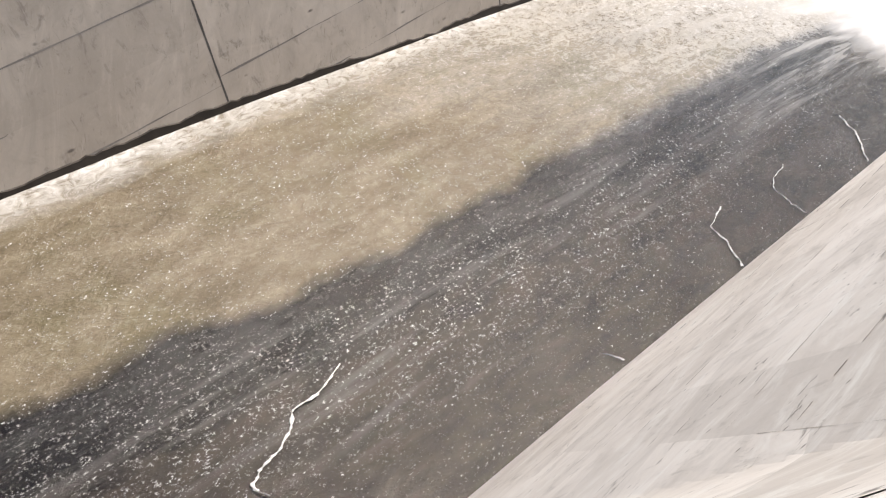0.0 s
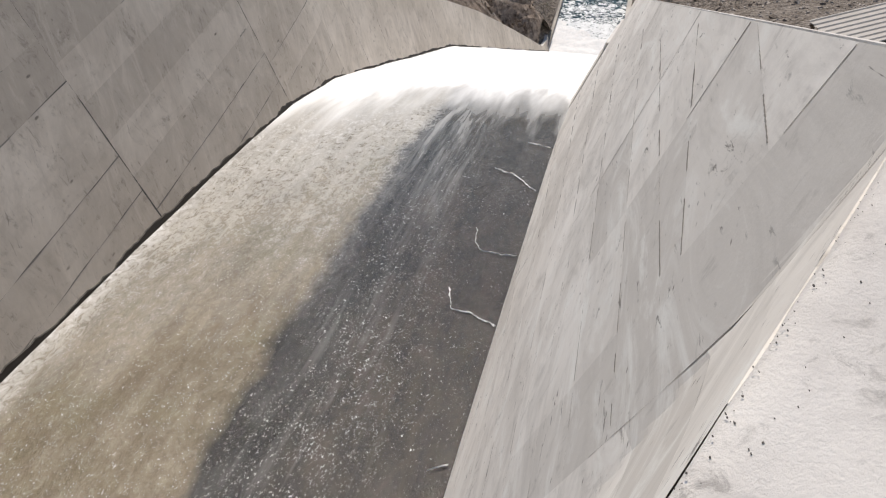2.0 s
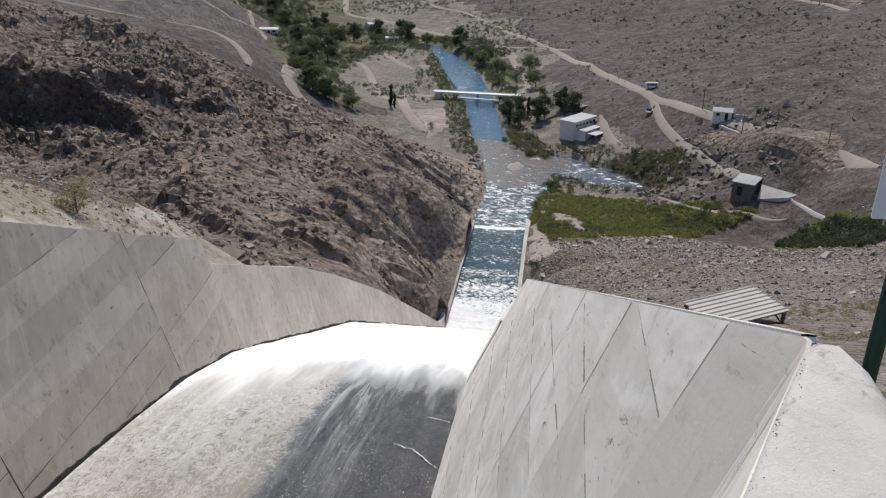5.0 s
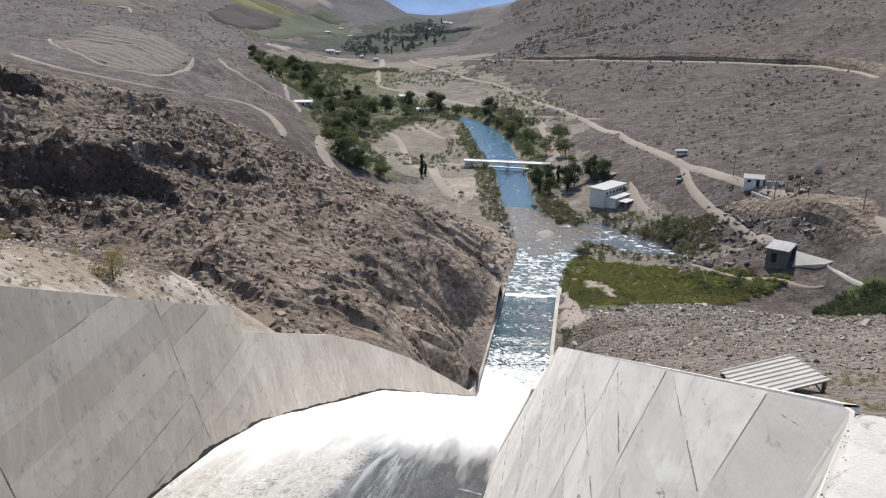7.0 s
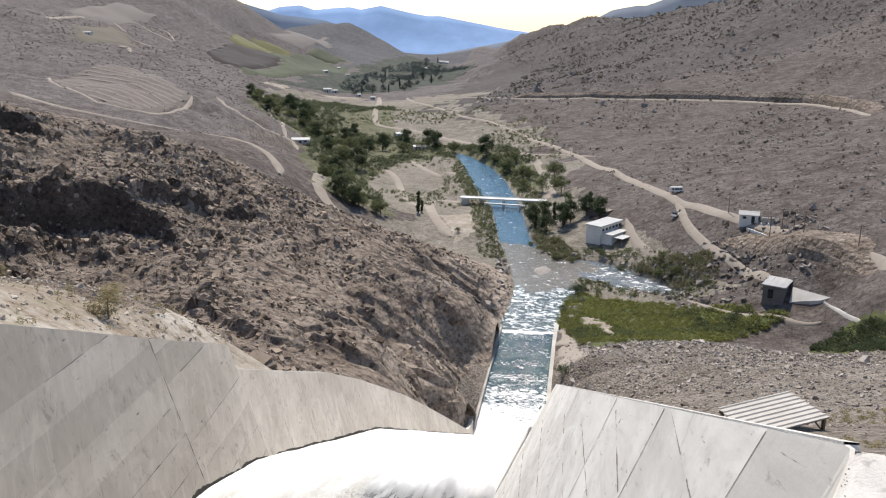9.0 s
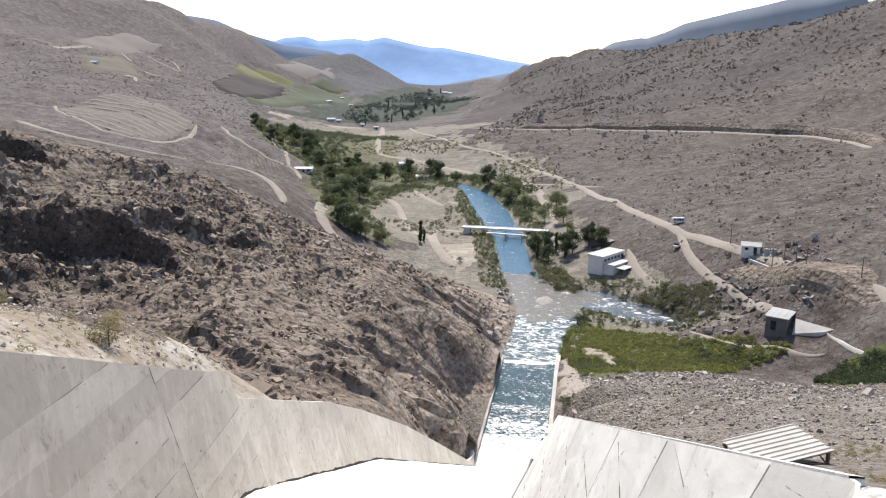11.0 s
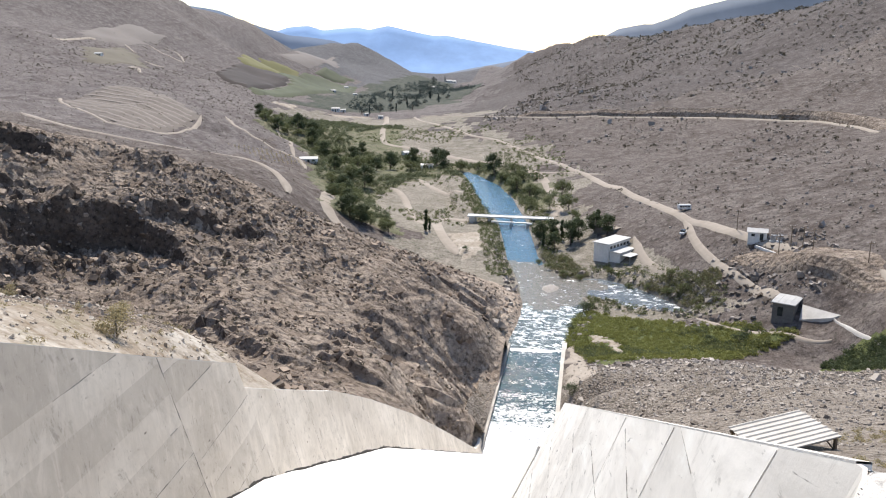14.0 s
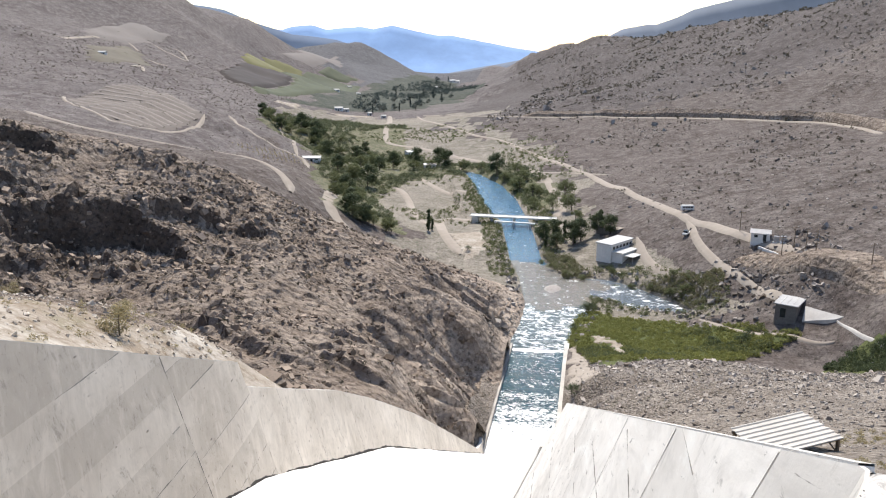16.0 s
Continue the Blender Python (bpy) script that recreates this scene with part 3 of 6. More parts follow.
RIGHT_TOP = [(-3.0, -6.0, DECK), (-1.3, -2.2, DECK), (0.17, 1.0, DECK), (0.61, 1.95, DECK), (1.14, 3.12, DECK), (-0.6, 34.5, 55.7)]
RIGHT_Y = [p[1] for p in RIGHT_TOP]


def left_top_z(y):
    return np.interp(y, LEFT_TOP_Y, LEFT_TOP_Z)


def low_top_z(y):
    return np.interp(y, LOW_TOP_Y, LOW_TOP_Z)


def right_top_z(y):
    return np.interp(y, RIGHT_Y, [p[2] for p in RIGHT_TOP])


def left_face(y, z):
    return LEFT_FOOT - 0.30 * (z - water_z(y))


def right_face(y, z):
    k = (z - water_z(y)) / (right_top_z(y) - water_z(y))
    return RIGHT_FOOT + (np.interp(y, RIGHT_Y, [p[0] for p in RIGHT_TOP]) - RIGHT_FOOT) * k


def wall_core(name, ys, face, top, out, thickness, label, coping_from=-99.0, material=None):
    """The wall's body behind its cast panels; out is the side of the back, -1 or 1."""
    recess = 0.012 * out
    head = [(face(y, top(y)) + recess, y, top(y) - (0.0 if y > coping_from else 0.3)) for y in ys]
    foot = [(face(y, water_z(y) - 3) + recess, y, water_z(y) - 3) for y in ys]
    back_head = [(x + out * thickness, y, z) for x, y, z in head]
    back_foot = [(x + out * 3.5, y, z - 5) for x, y, z in foot]
    ob = loft(name, [foot, head, back_head, back_foot], material or WALL)
    for end in (0, -1):
        soup("end", [foot[end], head[end], back_head[end], back_foot[end]], [(0, 1, 2, 3)], WALL, ob)
    rim = [(p, q) for p, q in zip(head, back_head) if p[1] > coping_from]
    loft("coping", [[(p[0] - recess * 1.25, p[1], p[2] - 0.04) for p, q in rim], [(p[0] - recess, p[1], p[2] + 0.012) for p, q in rim],
                    [(q[0], q[1], q[2] + 0.012) for p, q in rim], [(q[0], q[1], q[2] - 0.6) for p, q in rim]], COPING, "pale concrete coping strip", ob)
    return tagged(ob, label, "wall", kind="structure")


def panel(wall, y0, y1, low, high, face, out, lean, end, material, tone):
    """One cast panel between two joints and two lift lines; its face follows the wall's warp. tone: 1 for a pale cast, 0 for a grey one."""
    n, rows = (20, 9) if lean else (24, 2)
    ys = np.linspace(y0, y1, n)
    verts = []
    for s in np.linspace(0, 1, rows):
        for y in ys:
            z = low(y) + (high(y) - low(y)) * s
            yy = min(y + lean * (68.0 - z), end)
            verts.append((face(yy, z), yy, z))
    faces = [(r * n + k, r * n + k + 1, (r + 1) * n + k + 1, (r + 1) * n + k) for r in range(rows - 1) for k in range(n - 1)]
    ring = list(range(n)) + [r * n + n - 1 for r in range(1, rows)] + [rows * n - 1 - k for k in range(1, n)] + [r * n for r in range(rows - 2, 0, -1)]
    base, m = len(verts), len(ring)
    verts += [(verts[k][0] + out * 0.02, verts[k][1], verts[k][2]) for k in ring]
    faces += [(ring[k], ring[(k + 1) % m], base + (k + 1) % m, base + k) for k in range(m)]
    ob = soup("panel", verts, faces, material, wall)
    ob.color = (tone, tone, tone, 1.0)
    return ob


def joint(wall, line, width, face, out, upright, rnd):
    """A dirt-filled joint, a narrow dark strip 2 mm proud; line holds y, z."""
    a, b = [], []
    for k, (y, z) in enumerate(line):
        w = width * float(np.clip(0.62 + 1.5 * fractal(np.array([y * 3.1]), np.array([z * 3.1 + width * 999]), 2.2, 3, 0.6, 21)[0], 0.06, 1.3))
        if not upright and 0 < k < len(line) - 1:
            z += rnd.uniform(-0.2, 0.2) * width
        (y0, z0), (y1, z1) = ((y - w / 2, z), (y + w / 2, z)) if upright else ((y, z - w / 2), (y, z + w / 2))
        a.append((face(y0, z0) - out * 0.003, y0, z0))
        b.append((face(y1, z1) - out * 0.003, y1, z1))
    return loft("joint", [a, b], LIFT_JOINT if not upright else JOINT if out < 0 else SOFT_JOINT, "", wall)


def cast_panels(wall, joints, lift, offsets, slope, face, top, out, seed, joint_w, lift_w, lean=0.0, shown=0.45, end=999.0):
    rnd = random.Random(seed)

    def clip(y, z):
        """Keeps a level between the water and the wall's top, along the leaning joint."""
        up = top(y)
        for _ in range(6):
            up = top(min(y + lean * (68.0 - up), end))
        return float(np.clip(z, water_z(min(y + lean * (68.0 - z), end)) - 1.2, up))

    for k, (y0, y1) in enumerate(zip(joints, joints[1:])):
        level = offsets[k % len(offsets)]
        while level > water_z(y1) - 2.5:
            level -= lift
        while True:
            lo = lambda y, c=level: clip(y, c + slope * (y - y0))
            hi = lambda y, c=level + lift: clip(y, c + slope * (y - y0))
            mid = (y0 + y1) / 2
            if level > 75:
                break
            if max(hi(mid) - lo(mid), hi(y0) - lo(y0), hi(y1) - lo(y1)) > 0.02:
                panel(wall, y0, y1, lo, hi, face, out, lean, end, WALL_LEFT if out < 0 else WALL, rnd.choice((0.85, 0.95, 1.0) if lift > 9 else (0.15, 0.28, 0.5, 0.7, 0.85) if out < 0 else (0.6, 0.8, 1.0)))
                if rnd.random() < shown and lift < 5:
                    s0, s1 = (0.0, 1.0) if rnd.random() < 0.5 else sorted((rnd.random(), rnd.random()))
                    ys = np.linspace(y0 + (y1 - y0) * s0, y0 + (y1 - y0) * s1, 21)
                    line = [(y + lean * (68.0 - lo(y)), lo(y)) for y in ys if water_z(y) < lo(y) < clip(y, 99.0) - 0.05 and y + lean * (68.0 - lo(y)) < end]
                    if len(line) > 2:
                        joint(wall, line, lift_w * 1.2, face, out, False, rnd)
            level += lift
        if k:
            zs = np.linspace(clip(y0, -99.0) + 0.8, clip(y0, 99.0) - 0.02, 48)
            line = [(y0 + lean * (68.0 - z), z) for z in zs]
            joint(wall, [q for q in line if q[0] < end], joint_w, face, out, True, rnd)


left_upper = wall_core("wall_left_upper", np.linspace(-14, 38.05, 50), left_face, left_top_z, -1, 0.6,
                       "tall battered concrete spillway wall with stained cast panels", material=WALL_LEFT)
left_lower = wall_core("wall_left_lower", np.linspace(38.06, 132, 70), left_face, low_top_z, -1, 0.5,
                       "lower pale concrete chute wall curving downhill", material=WALL_LEFT)
right_upper = wall_core("wall_right_upper", np.concatenate([np.linspace(-6, 3.13, 30), [3.22], np.linspace(3.6, 34.5, 30)]), right_face, right_top_z, 1, 0.05,
                        "tall battered concrete spillway wall with streaked cast panels", 3.2)


def right_low_face(y, z):
    return right_foot(y) + 0.44 * (z - water_z(y))


def right_low_top(y):
    return water_z(y) + np.interp(y, [34, 60, 130], [3.6, 3.6, 2.6])


right_lower = wall_core("wall_right_lower", np.linspace(34.52, 134, 70), right_low_face, right_low_top, 1, 0.5, "lower pale concrete chute wall")


def wet_bands():
    """The dark wet strip that the water keeps on the foot of the left walls."""
    ys = np.linspace(-14, 131, 700)
    wob = 0.13 + 0.26 * fractal(ys, ys * 0, 1.6, 5, 0.75, 9)
    low = [(left_face(y, water_z(y) - 0.5) + 0.05, y, water_z(y) - 0.5) for y in ys]
    high = [(left_face(y, water_z(y) + h) + 0.035, y, water_z(y) + h) for y, h in zip(ys, wob)]
    edge = [(x - 0.05, y, z + 0.02) for x, y, z in high]
    loft("wet_band", [low, high, edge], WET, "dark wet algae stain along the water", left_upper)


def backfill():
    """Stony fill packed behind the lower walls, up to the rock."""
    ys = np.linspace(38.3, 183, 120)
    top = [float(low_top_z(y)) - 0.35 if y < 126 else 0.95 for y in ys]
    edge = [float(left_face(y, low_top_z(y))) - 0.35 if y < 126 else -17.1 for y in ys]
    bump = fractal(ys, ys * 0, 5.0, 3, 0.6, 44) * 0.25
    rise = np.interp(ys, [118, 127, 140, 150], [0.0, 1.0, 1.0, 0.2])
    rows = [[(x, y, z) for x, y, z in zip(edge, ys, top)], [(x - 1.2, y, z - 0.1 + b + 1.2 * r) for x, y, z, b, r in zip(edge, ys, top, bump, rise)],
            [(x - 3.5, y, z + 0.2 + b + 4.2 * r) for x, y, z, b, r in zip(edge, ys, top, bump, rise)], [(x - 4.4, y, z - 6) for x, y, z in zip(edge, ys, top)]]
    tagged(loft("backfill", rows, TERRACE, "grey stony fill behind the chute's lower wall"), category="ground", kind="structure")


backfill()
WET = simple("wet_dark_concrete", (0.014, 0.011, 0.009), (0.042, 0.034, 0.027), 2.5, 0.55, 0.3, 0.02)
wet_bands()


# the deck on the right wall, on which the way ends
def deck(top_z=DECK - 0.088):
    ys = np.linspace(-6.0, 3.20, 74)
    rows = []
    for y in ys:
        xi = float(np.interp(y, RIGHT_Y, [p[0] for p in RIGHT_TOP]))
        chip = 0.022 * float(fractal(np.array([y]), np.array([0.0]), 0.25, 3, 0.6, 5)[0])
        xo = 1.32 if y < 2.92 else 1.32 - 0.10 * ((y - 2.92) / 0.28) ** 2
        row = [(xi - 0.006, y, top_z - 0.01), (xi - 0.005 + chip * 0.5, y, top_z + 0.058 + chip * 0.5), (xi + 0.035 + chip * 1.6, y, top_z + 0.088)]
        for k in np.linspace(0.12, 0.88, 9):
            x = xi + 0.03 + (xo - xi - 0.1) * k
            bump = 0.016 * float(fractal(np.array([x]), np.array([y]), 0.6, 4, 0.6, 2)[0])
            row.append((x, y, top_z + 0.09 + bump))
        row += [(xo - 0.05, y, top_z + 0.086), (xo, y, top_z + 0.045), (xo + 0.06, y, top_z - 1.2)]
        sag = 0.06 * max(0.0, (y - 3.04) / 0.16) ** 2
        rows.append([(px, py, pz - sag) for px, py, pz in row])
    end = [(x, y + 0.025, z - 0.02) for x, y, z in rows[-1]]
    rows.append(end)
    rows.append([(x, y + 0.045, z - 0.06) for x, y, z in end])
    rows.append([(x, y + 0.07, z - 0.6) for x, y, z in end])
    ob = loft("deck", rows, COPING, "rough pale concrete deck on top of the spillway wall", smooth=True)
    tagged(ob, category="deck", kind="structure")


deck()


# ---------------------------------------------------------------- water in the chute
def chute_material():
    n = Nodes("chute_water")
    x, y = n.axis(0), n.axis(1)
    flow = n.stretch(1.3, 0.42, 0.4)
    ray = n.noise(0.9, 3, 0.5, n.stretch(1.3, 0.10, 0.4), 0.2)
    lumps = n.noise(2.6, 6, 0.7, n.stretch(1.3, 0.75, 1.0), 1.2)
    strand = n.noise(1.0, 7, 0.65, flow, 0.4)
    strand_fine = n.noise(5.0, 6, 0.7, flow, 0.3)
    cloud = n.noise(0.35, 4, 0.6)
    speck = n.noise(9.5, 4, 0.75, n.stretch(1.5, 0.7, 1.0))
    # the two gates feed two streams that meet along the middle
    seam = n.math("ADD", x, n.math("MULTIPLY", n.math("SUBTRACT", cloud, 0.5), 1.6))
    seam = n.math("ADD", seam, n.span(y, 9.0, -3.0, 0.0, 1.1))
    right = n.span(seam, -9.85, -9.25)
    ochre = n.blend(n.span(strand, 0.36, 0.62), (0.120, 0.098, 0.062), (0.218, 0.184, 0.128))
    ochre = n.blend(n.span(cloud, 0.50, 0.68, 0.0, 0.5), ochre, (0.130, 0.118, 0.062))
    ochre = n.blend(n.span(n.noise(1.7, 6, 0.75, n.stretch(1.2, 0.8, 1.0), 1.5), 0.48, 0.66, 0.0, 0.5), ochre, (0.085, 0.070, 0.044))
    ochre = n.blend(n.span(n.noise(4.5, 4, 0.7, n.stretch(1.2, 0.8, 1.0), 0.8), 0.52, 0.70, 0.0, 0.45), ochre, (0.320, 0.285, 0.215))
    brown = n.blend(n.span(strand, 0.38, 0.64), (0.018, 0.0135, 0.011), (0.042, 0.033, 0.027))
    slate = n.blend(n.span(strand, 0.40, 0.66), (0.007, 0.0065, 0.0068), (0.028, 0.0268, 0.028))
    dark = n.blend(n.span(n.math("ADD", seam, n.math("MULTIPLY", strand, 2.0)), -6.9, -5.6), slate, brown)
    col = n.blend(right, ochre, dark)
    # air drawn into the sheet where it steepens
    front = n.math("ADD", n.span(x, -15.6, -9.6, 27.0, 34.0), n.math("MULTIPLY", n.math("SUBTRACT", ray, 0.5), 12.0))
    lead = n.math("SUBTRACT", y, front)
    foam = n.span(lead, -3.5, 5.0)
    foam_early = n.math("MULTIPLY", n.span(lead, -19.0, -1.0, 0.0, 0.85), n.span(n.math("ADD", n.math("MULTIPLY", lumps, 0.6), n.math("MULTIPLY", speck, 0.4)), 0.34, 0.68))
    foam_early = n.math("MULTIPLY", foam_early, n.span(seam, -9.6, -8.6, 1.0, 0.12))
    edge = n.math("MULTIPLY", n.span(n.math("ADD", x, n.math("MULTIPLY", cloud, 1.2)), -14.6, -15.9), n.span(lumps, 0.34, 0.62, 0.15, 0.85))
    # sun glints, put into the colour as fine white points
    glint = n.math("MULTIPLY", n.span(n.noise(17.0, 2, 0.6, n.stretch(1.4, 0.8, 1.0)), 0.63, 0.70), n.span(lumps, 0.46, 0.60))
    glint = n.math("MULTIPLY", glint, n.span(seam, -9.6, -8.6, 0.85, 0.22))
    dots = n.math("MULTIPLY", n.span(speck, 0.62, 0.70), n.span(cloud, 0.42, 0.60, 0.05, 0.55))
    dots = n.math("MAXIMUM", dots, glint)
    # pale streaks reach back up the inner side of the dark stream
    vein = n.noise(1.0, 5, 0.65, n.stretch(2.4, 0.16, 0.4), 0.5)
    veins = n.math("MULTIPLY", n.math("MULTIPLY", n.span(lead, -15.0, -2.0, 0.0, 0.50), n.span(vein, 0.40, 0.66)), n.span(seam, -5.6, -7.6, 0.10, 1.0))
    dots = n.math("MAXIMUM", dots, veins)
    # fine flecks thickest where the two streams rub along each other
    rub = n.math("MULTIPLY", n.span(seam, -9.4, -8.2), n.span(seam, -4.6, -6.6))
    fleck = n.math("MULTIPLY", n.math("MULTIPLY", n.span(n.noise(11.0, 3, 0.7, n.stretch(1.3, 0.9, 1.0)), 0.56, 0.66, 0.0, 0.42), rub), n.span(lumps, 0.42, 0.60))
    # a faint surface sheen, put into the colour as pale streaks along the flow
    sheen = n.math("MULTIPLY", n.math("MULTIPLY", n.span(n.noise(1.0, 4, 0.6, n.stretch(2.2, 0.16, 0.4), 0.3), 0.52, 0.72, 0.0, 0.08), rub), 1.0)
    dots = n.math("MAXIMUM", dots, n.math("MAXIMUM", fleck, sheen))
    white = n.math("MAXIMUM", n.math("MAXIMUM", foam, foam_early), n.math("MAXIMUM", edge, dots))
    col = n.blend(white, col, (0.86, 0.87, 0.87))
    rough = n.span(white, 0.0, 1.0, 0.16, 0.7)
    hgt = n.math("ADD", n.math("MULTIPLY", lumps, 1.0), n.math("MULTIPLY", speck, 0.5))
    return n.finish(col, rough, hgt, 0.7, 0.06, 0.0, 0.4)


def foam_material(name, thin, thick, scale=0.9):
    n = Nodes(name)
    a, b = n.noise(scale, 6, 0.7, distortion=0.5), n.noise(scale * 5, 5, 0.7)
    col = n.blend(n.span(a, 0.40, 0.60), thin, thick)
    return n.finish(col, 0.6, n.math("ADD", a, b), 0.8, 0.25, 0.0, 0.3)


CHUTE = chute_material()
FOAM = foam_material("white_foam", (0.80, 0.82, 0.83), (0.90, 0.90, 0.90))


def chute_water():
    ys = np.concatenate([np.arange(-14, 45, 0.22), np.arange(45, 84, 0.5), np.arange(84, 139, 1.5)])
    ks = np.linspace(0, 1, 90)
    gy, gk = np.meshgrid(ys, ks)
    gx = LEFT_FOOT - 0.08 + gk * (right_foot(gy) - LEFT_FOOT + 0.16)
    swell = np.clip((gy - 20) / 20, 0.25, 1.0)
    gz = water_z(gy) + swell * (0.10 * fractal(gx * 2.2, gy * 0.7, 1.6, 4, 0.6, 5) + 0.12 * fractal(gx, gy * 0.35, 2.0, 3, 0.5, 8))
    n = len(ys)
    idx = np.arange(gx.size).reshape(gx.shape)
    quads = np.stack([idx[:-1, :-1], idx[1:, :-1], idx[1:, 1:], idx[:-1, 1:]], -1).reshape(-1, 4)
    ob = soup("chute_water", np.stack([gx, gy, gz], -1).reshape(-1, 3), quads, CHUTE, smooth=True)
    tagged(ob, "fast ochre and dark water turning to white foam in the chute", "water", kind="structure")
    # thin ragged foam lines that run out from the side wall and turn upstream
    for k, (line, w) in enumerate([([(-3.35, 24.5), (-4.5, 25.7), (-5.4, 26.0)], 0.05), ([(-3.35, 19.8), (-4.5, 19.9), (-4.95, 20.4), (-5.1, 21.5)], 0.05),
                                   ([(-3.35, 16.0), (-4.2, 16.4), (-4.9, 16.5), (-5.2, 17.6)], 0.05), ([(-3.35, 28.6), (-4.4, 29.0)], 0.05),
                                   ([(-7.5, 4.9), (-7.2, 4.2), (-7.1, 3.3), (-6.6, 2.7), (-6.4, 2.1), (-6.3, 1.6), (-5.8, 1.9)], 0.085), ([(-3.35, 10.4), (-3.9, 10.2)], 0.04)]):
        rnd = random.Random(k)
        reach = np.concatenate([[0.0], np.cumsum([math.dist(p, q) for p, q in zip(line, line[1:])])])
        rows = [[], [], []]
        for d in np.arange(0.0, reach[-1], 0.07):
            x, y = float(np.interp(d, reach, [p[0] for p in line])), float(np.interp(d, reach, [p[1] for p in line]))
            x, y = x + 0.10 * float(fractal(np.array([d]), np.array([k * 9.0]), 0.6, 3, 0.6, 3)[0]), y + 0.16 * float(fractal(np.array([d]), np.array([k * 5.0]), 0.5, 3, 0.6, 4)[0])
            ww = w * (1.0 + 1.1 * float(fractal(np.array([d]), np.array([k * 3.0]), 0.35, 3, 0.7, 6)[0])) * rnd.uniform(0.05, 0.55) * (1.0 if k != 5 else 2.2 - 1.6 * abs(d / reach[-1] - 0.4))
            z = float(water_z(y)) + 0.06
            for row, o, up in zip(rows, (-1, 0, 1), (0.0, 0.04, 0.0)):
                row.append((x + o * ww * 0.7, y + o * ww, z + up))
        loft("foam_line", rows, FOAM, "", ob, True)


chute_water()


# ---------------------------------------------------------------- stilling basin and river
def water_material(name, deep, shallow, white_amount, white_scale, streak_along=1.0, bands=False):
    n = Nodes(name)
    v = n.stretch(1.0, streak_along, 1.0)
    wave = n.noise(0.9, 6, 0.65, v, 0.6)
    chop = n.noise(3.2, 5, 0.7, v)
    crest = n.noise(white_scale, 6, 0.7, n.stretch(0.75, 1.35, 1.0), 1.0)
    col = n.blend(n.span(wave, 0.35, 0.65), deep, shallow)
    if bands:
        # standing waves across the basin, thickest near the chute
        roll = n.math("SINE", n.math("ADD", n.math("MULTIPLY", n.axis(1), 0.85), n.math("MULTIPLY", wave, 5.0)))
        crest = n.math("ADD", crest, n.math("MULTIPLY", roll, 0.035))
        crest = n.math("ADD", crest, n.span(n.axis(1), 158.0, 136.0, 0.0, 0.20))
    white = n.span(crest, 0.66 - white_amount, 0.74 - white_amount)
    col = n.blend(white, col, (0.82, 0.85, 0.87))
    return n.finish(col, n.span(white, 0.0, 1.0, 0.10, 0.65), n.math("ADD", wave, n.math("MULTIPLY", chop, 0.4)), 0.9, 0.35, 0.0, 0.32)


# the fine white here is wave crests plus sun sparkle put into the colour
BASIN = water_material("basin_water", (0.010, 0.038, 0.052), (0.026, 0.072, 0.090), 0.085, 1.3, 1.0, True)
RAPID = water_material("rapid_water", (0.030, 0.060, 0.070), (0.085, 0.115, 0.120), 0.15, 0.7)
RIVER_BLUE = water_material("river_water", (0.024, 0.090, 0.165), (0.055, 0.150, 0.240), 0.03, 0.35)
SHALLOW = water_material("shallow_water", (0.110, 0.104, 0.090), (0.205, 0.190, 0.165), 0.06, 0.5)
POOL_WATER = water_material("pool_water", (0.060, 0.085, 0.110), (0.150, 0.170, 0.185), 0.11, 0.4)
STAINED_WALL = concrete("dark_stained_concrete", (0.26, 0.24, 0.215), (0.46, 0.43, 0.39), 0.5)
CHANNEL_WALL = concrete("channel_concrete", (0.40, 0.38, 0.36), (0.58, 0.56, 0.53), 0.3)


def basin():
    for name, x0, x1, y0, y1, label in (("basin_wall_left", -17.25, -16.55, 128.0, 182.0, "stained concrete wall of the stilling basin"),
                                        ("basin_wall_right", -4.25, -3.1, 130.0, 183.5, "broad pale concrete wall of the stilling basin")):
        ob = part(name, boxed(x0, x1, y0, y1, -4.0, 1.1 if x0 > -10 else 0.75, 0.05), CHANNEL_WALL if x0 > -10 else STAINED_WALL)
        tagged(ob, label, "wall", kind="structure")
    # the sheet of water: foam at the chute's foot, chop, then the sill and rapids
    xs, ys = np.linspace(-16.6, -4.2, 60), np.arange(126, 181.2, 0.4)
    gx, gy = np.meshgrid(xs, ys)
    rough = np.interp(gy, [126, 148, 160, 181], [0.6, 0.45, 0.28, 0.2])
    gz = rough * fractal(gx * 0.8, gy * 1.3, 3.0, 4, 0.6, 31) + 0.10 * np.sin(gy * 1.15 + fractal(gx, gy, 5, 2, 0.5, 4) * 3)
    idx = np.arange(gx.size).reshape(gx.shape)
    quads = np.stack([idx[:-1, :-1], idx[:-1, 1:], idx[1:, 1:], idx[1:, :-1]], -1).reshape(-1, 4)
    ob = soup("basin_water", np.stack([gx, gy, gz], -1).reshape(-1, 3), quads, BASIN, smooth=True)
    ob.data.materials.append(FOAM)
    cy = gy[:-1, :-1].ravel()
    cx = gx[:-1, :-1].ravel()
    j = fractal(cx, cy, 4.0, 4, 0.65, 77) * 14
    ob.data.polygons.foreach_set("material_index", ((cy + j * 0.6 < 137) | (cy + j * 0.2 > 179.6)).astype(np.int32))
    tagged(ob, "choppy blue water with white crests in the stilling basin", "water", kind="structure")


basin()


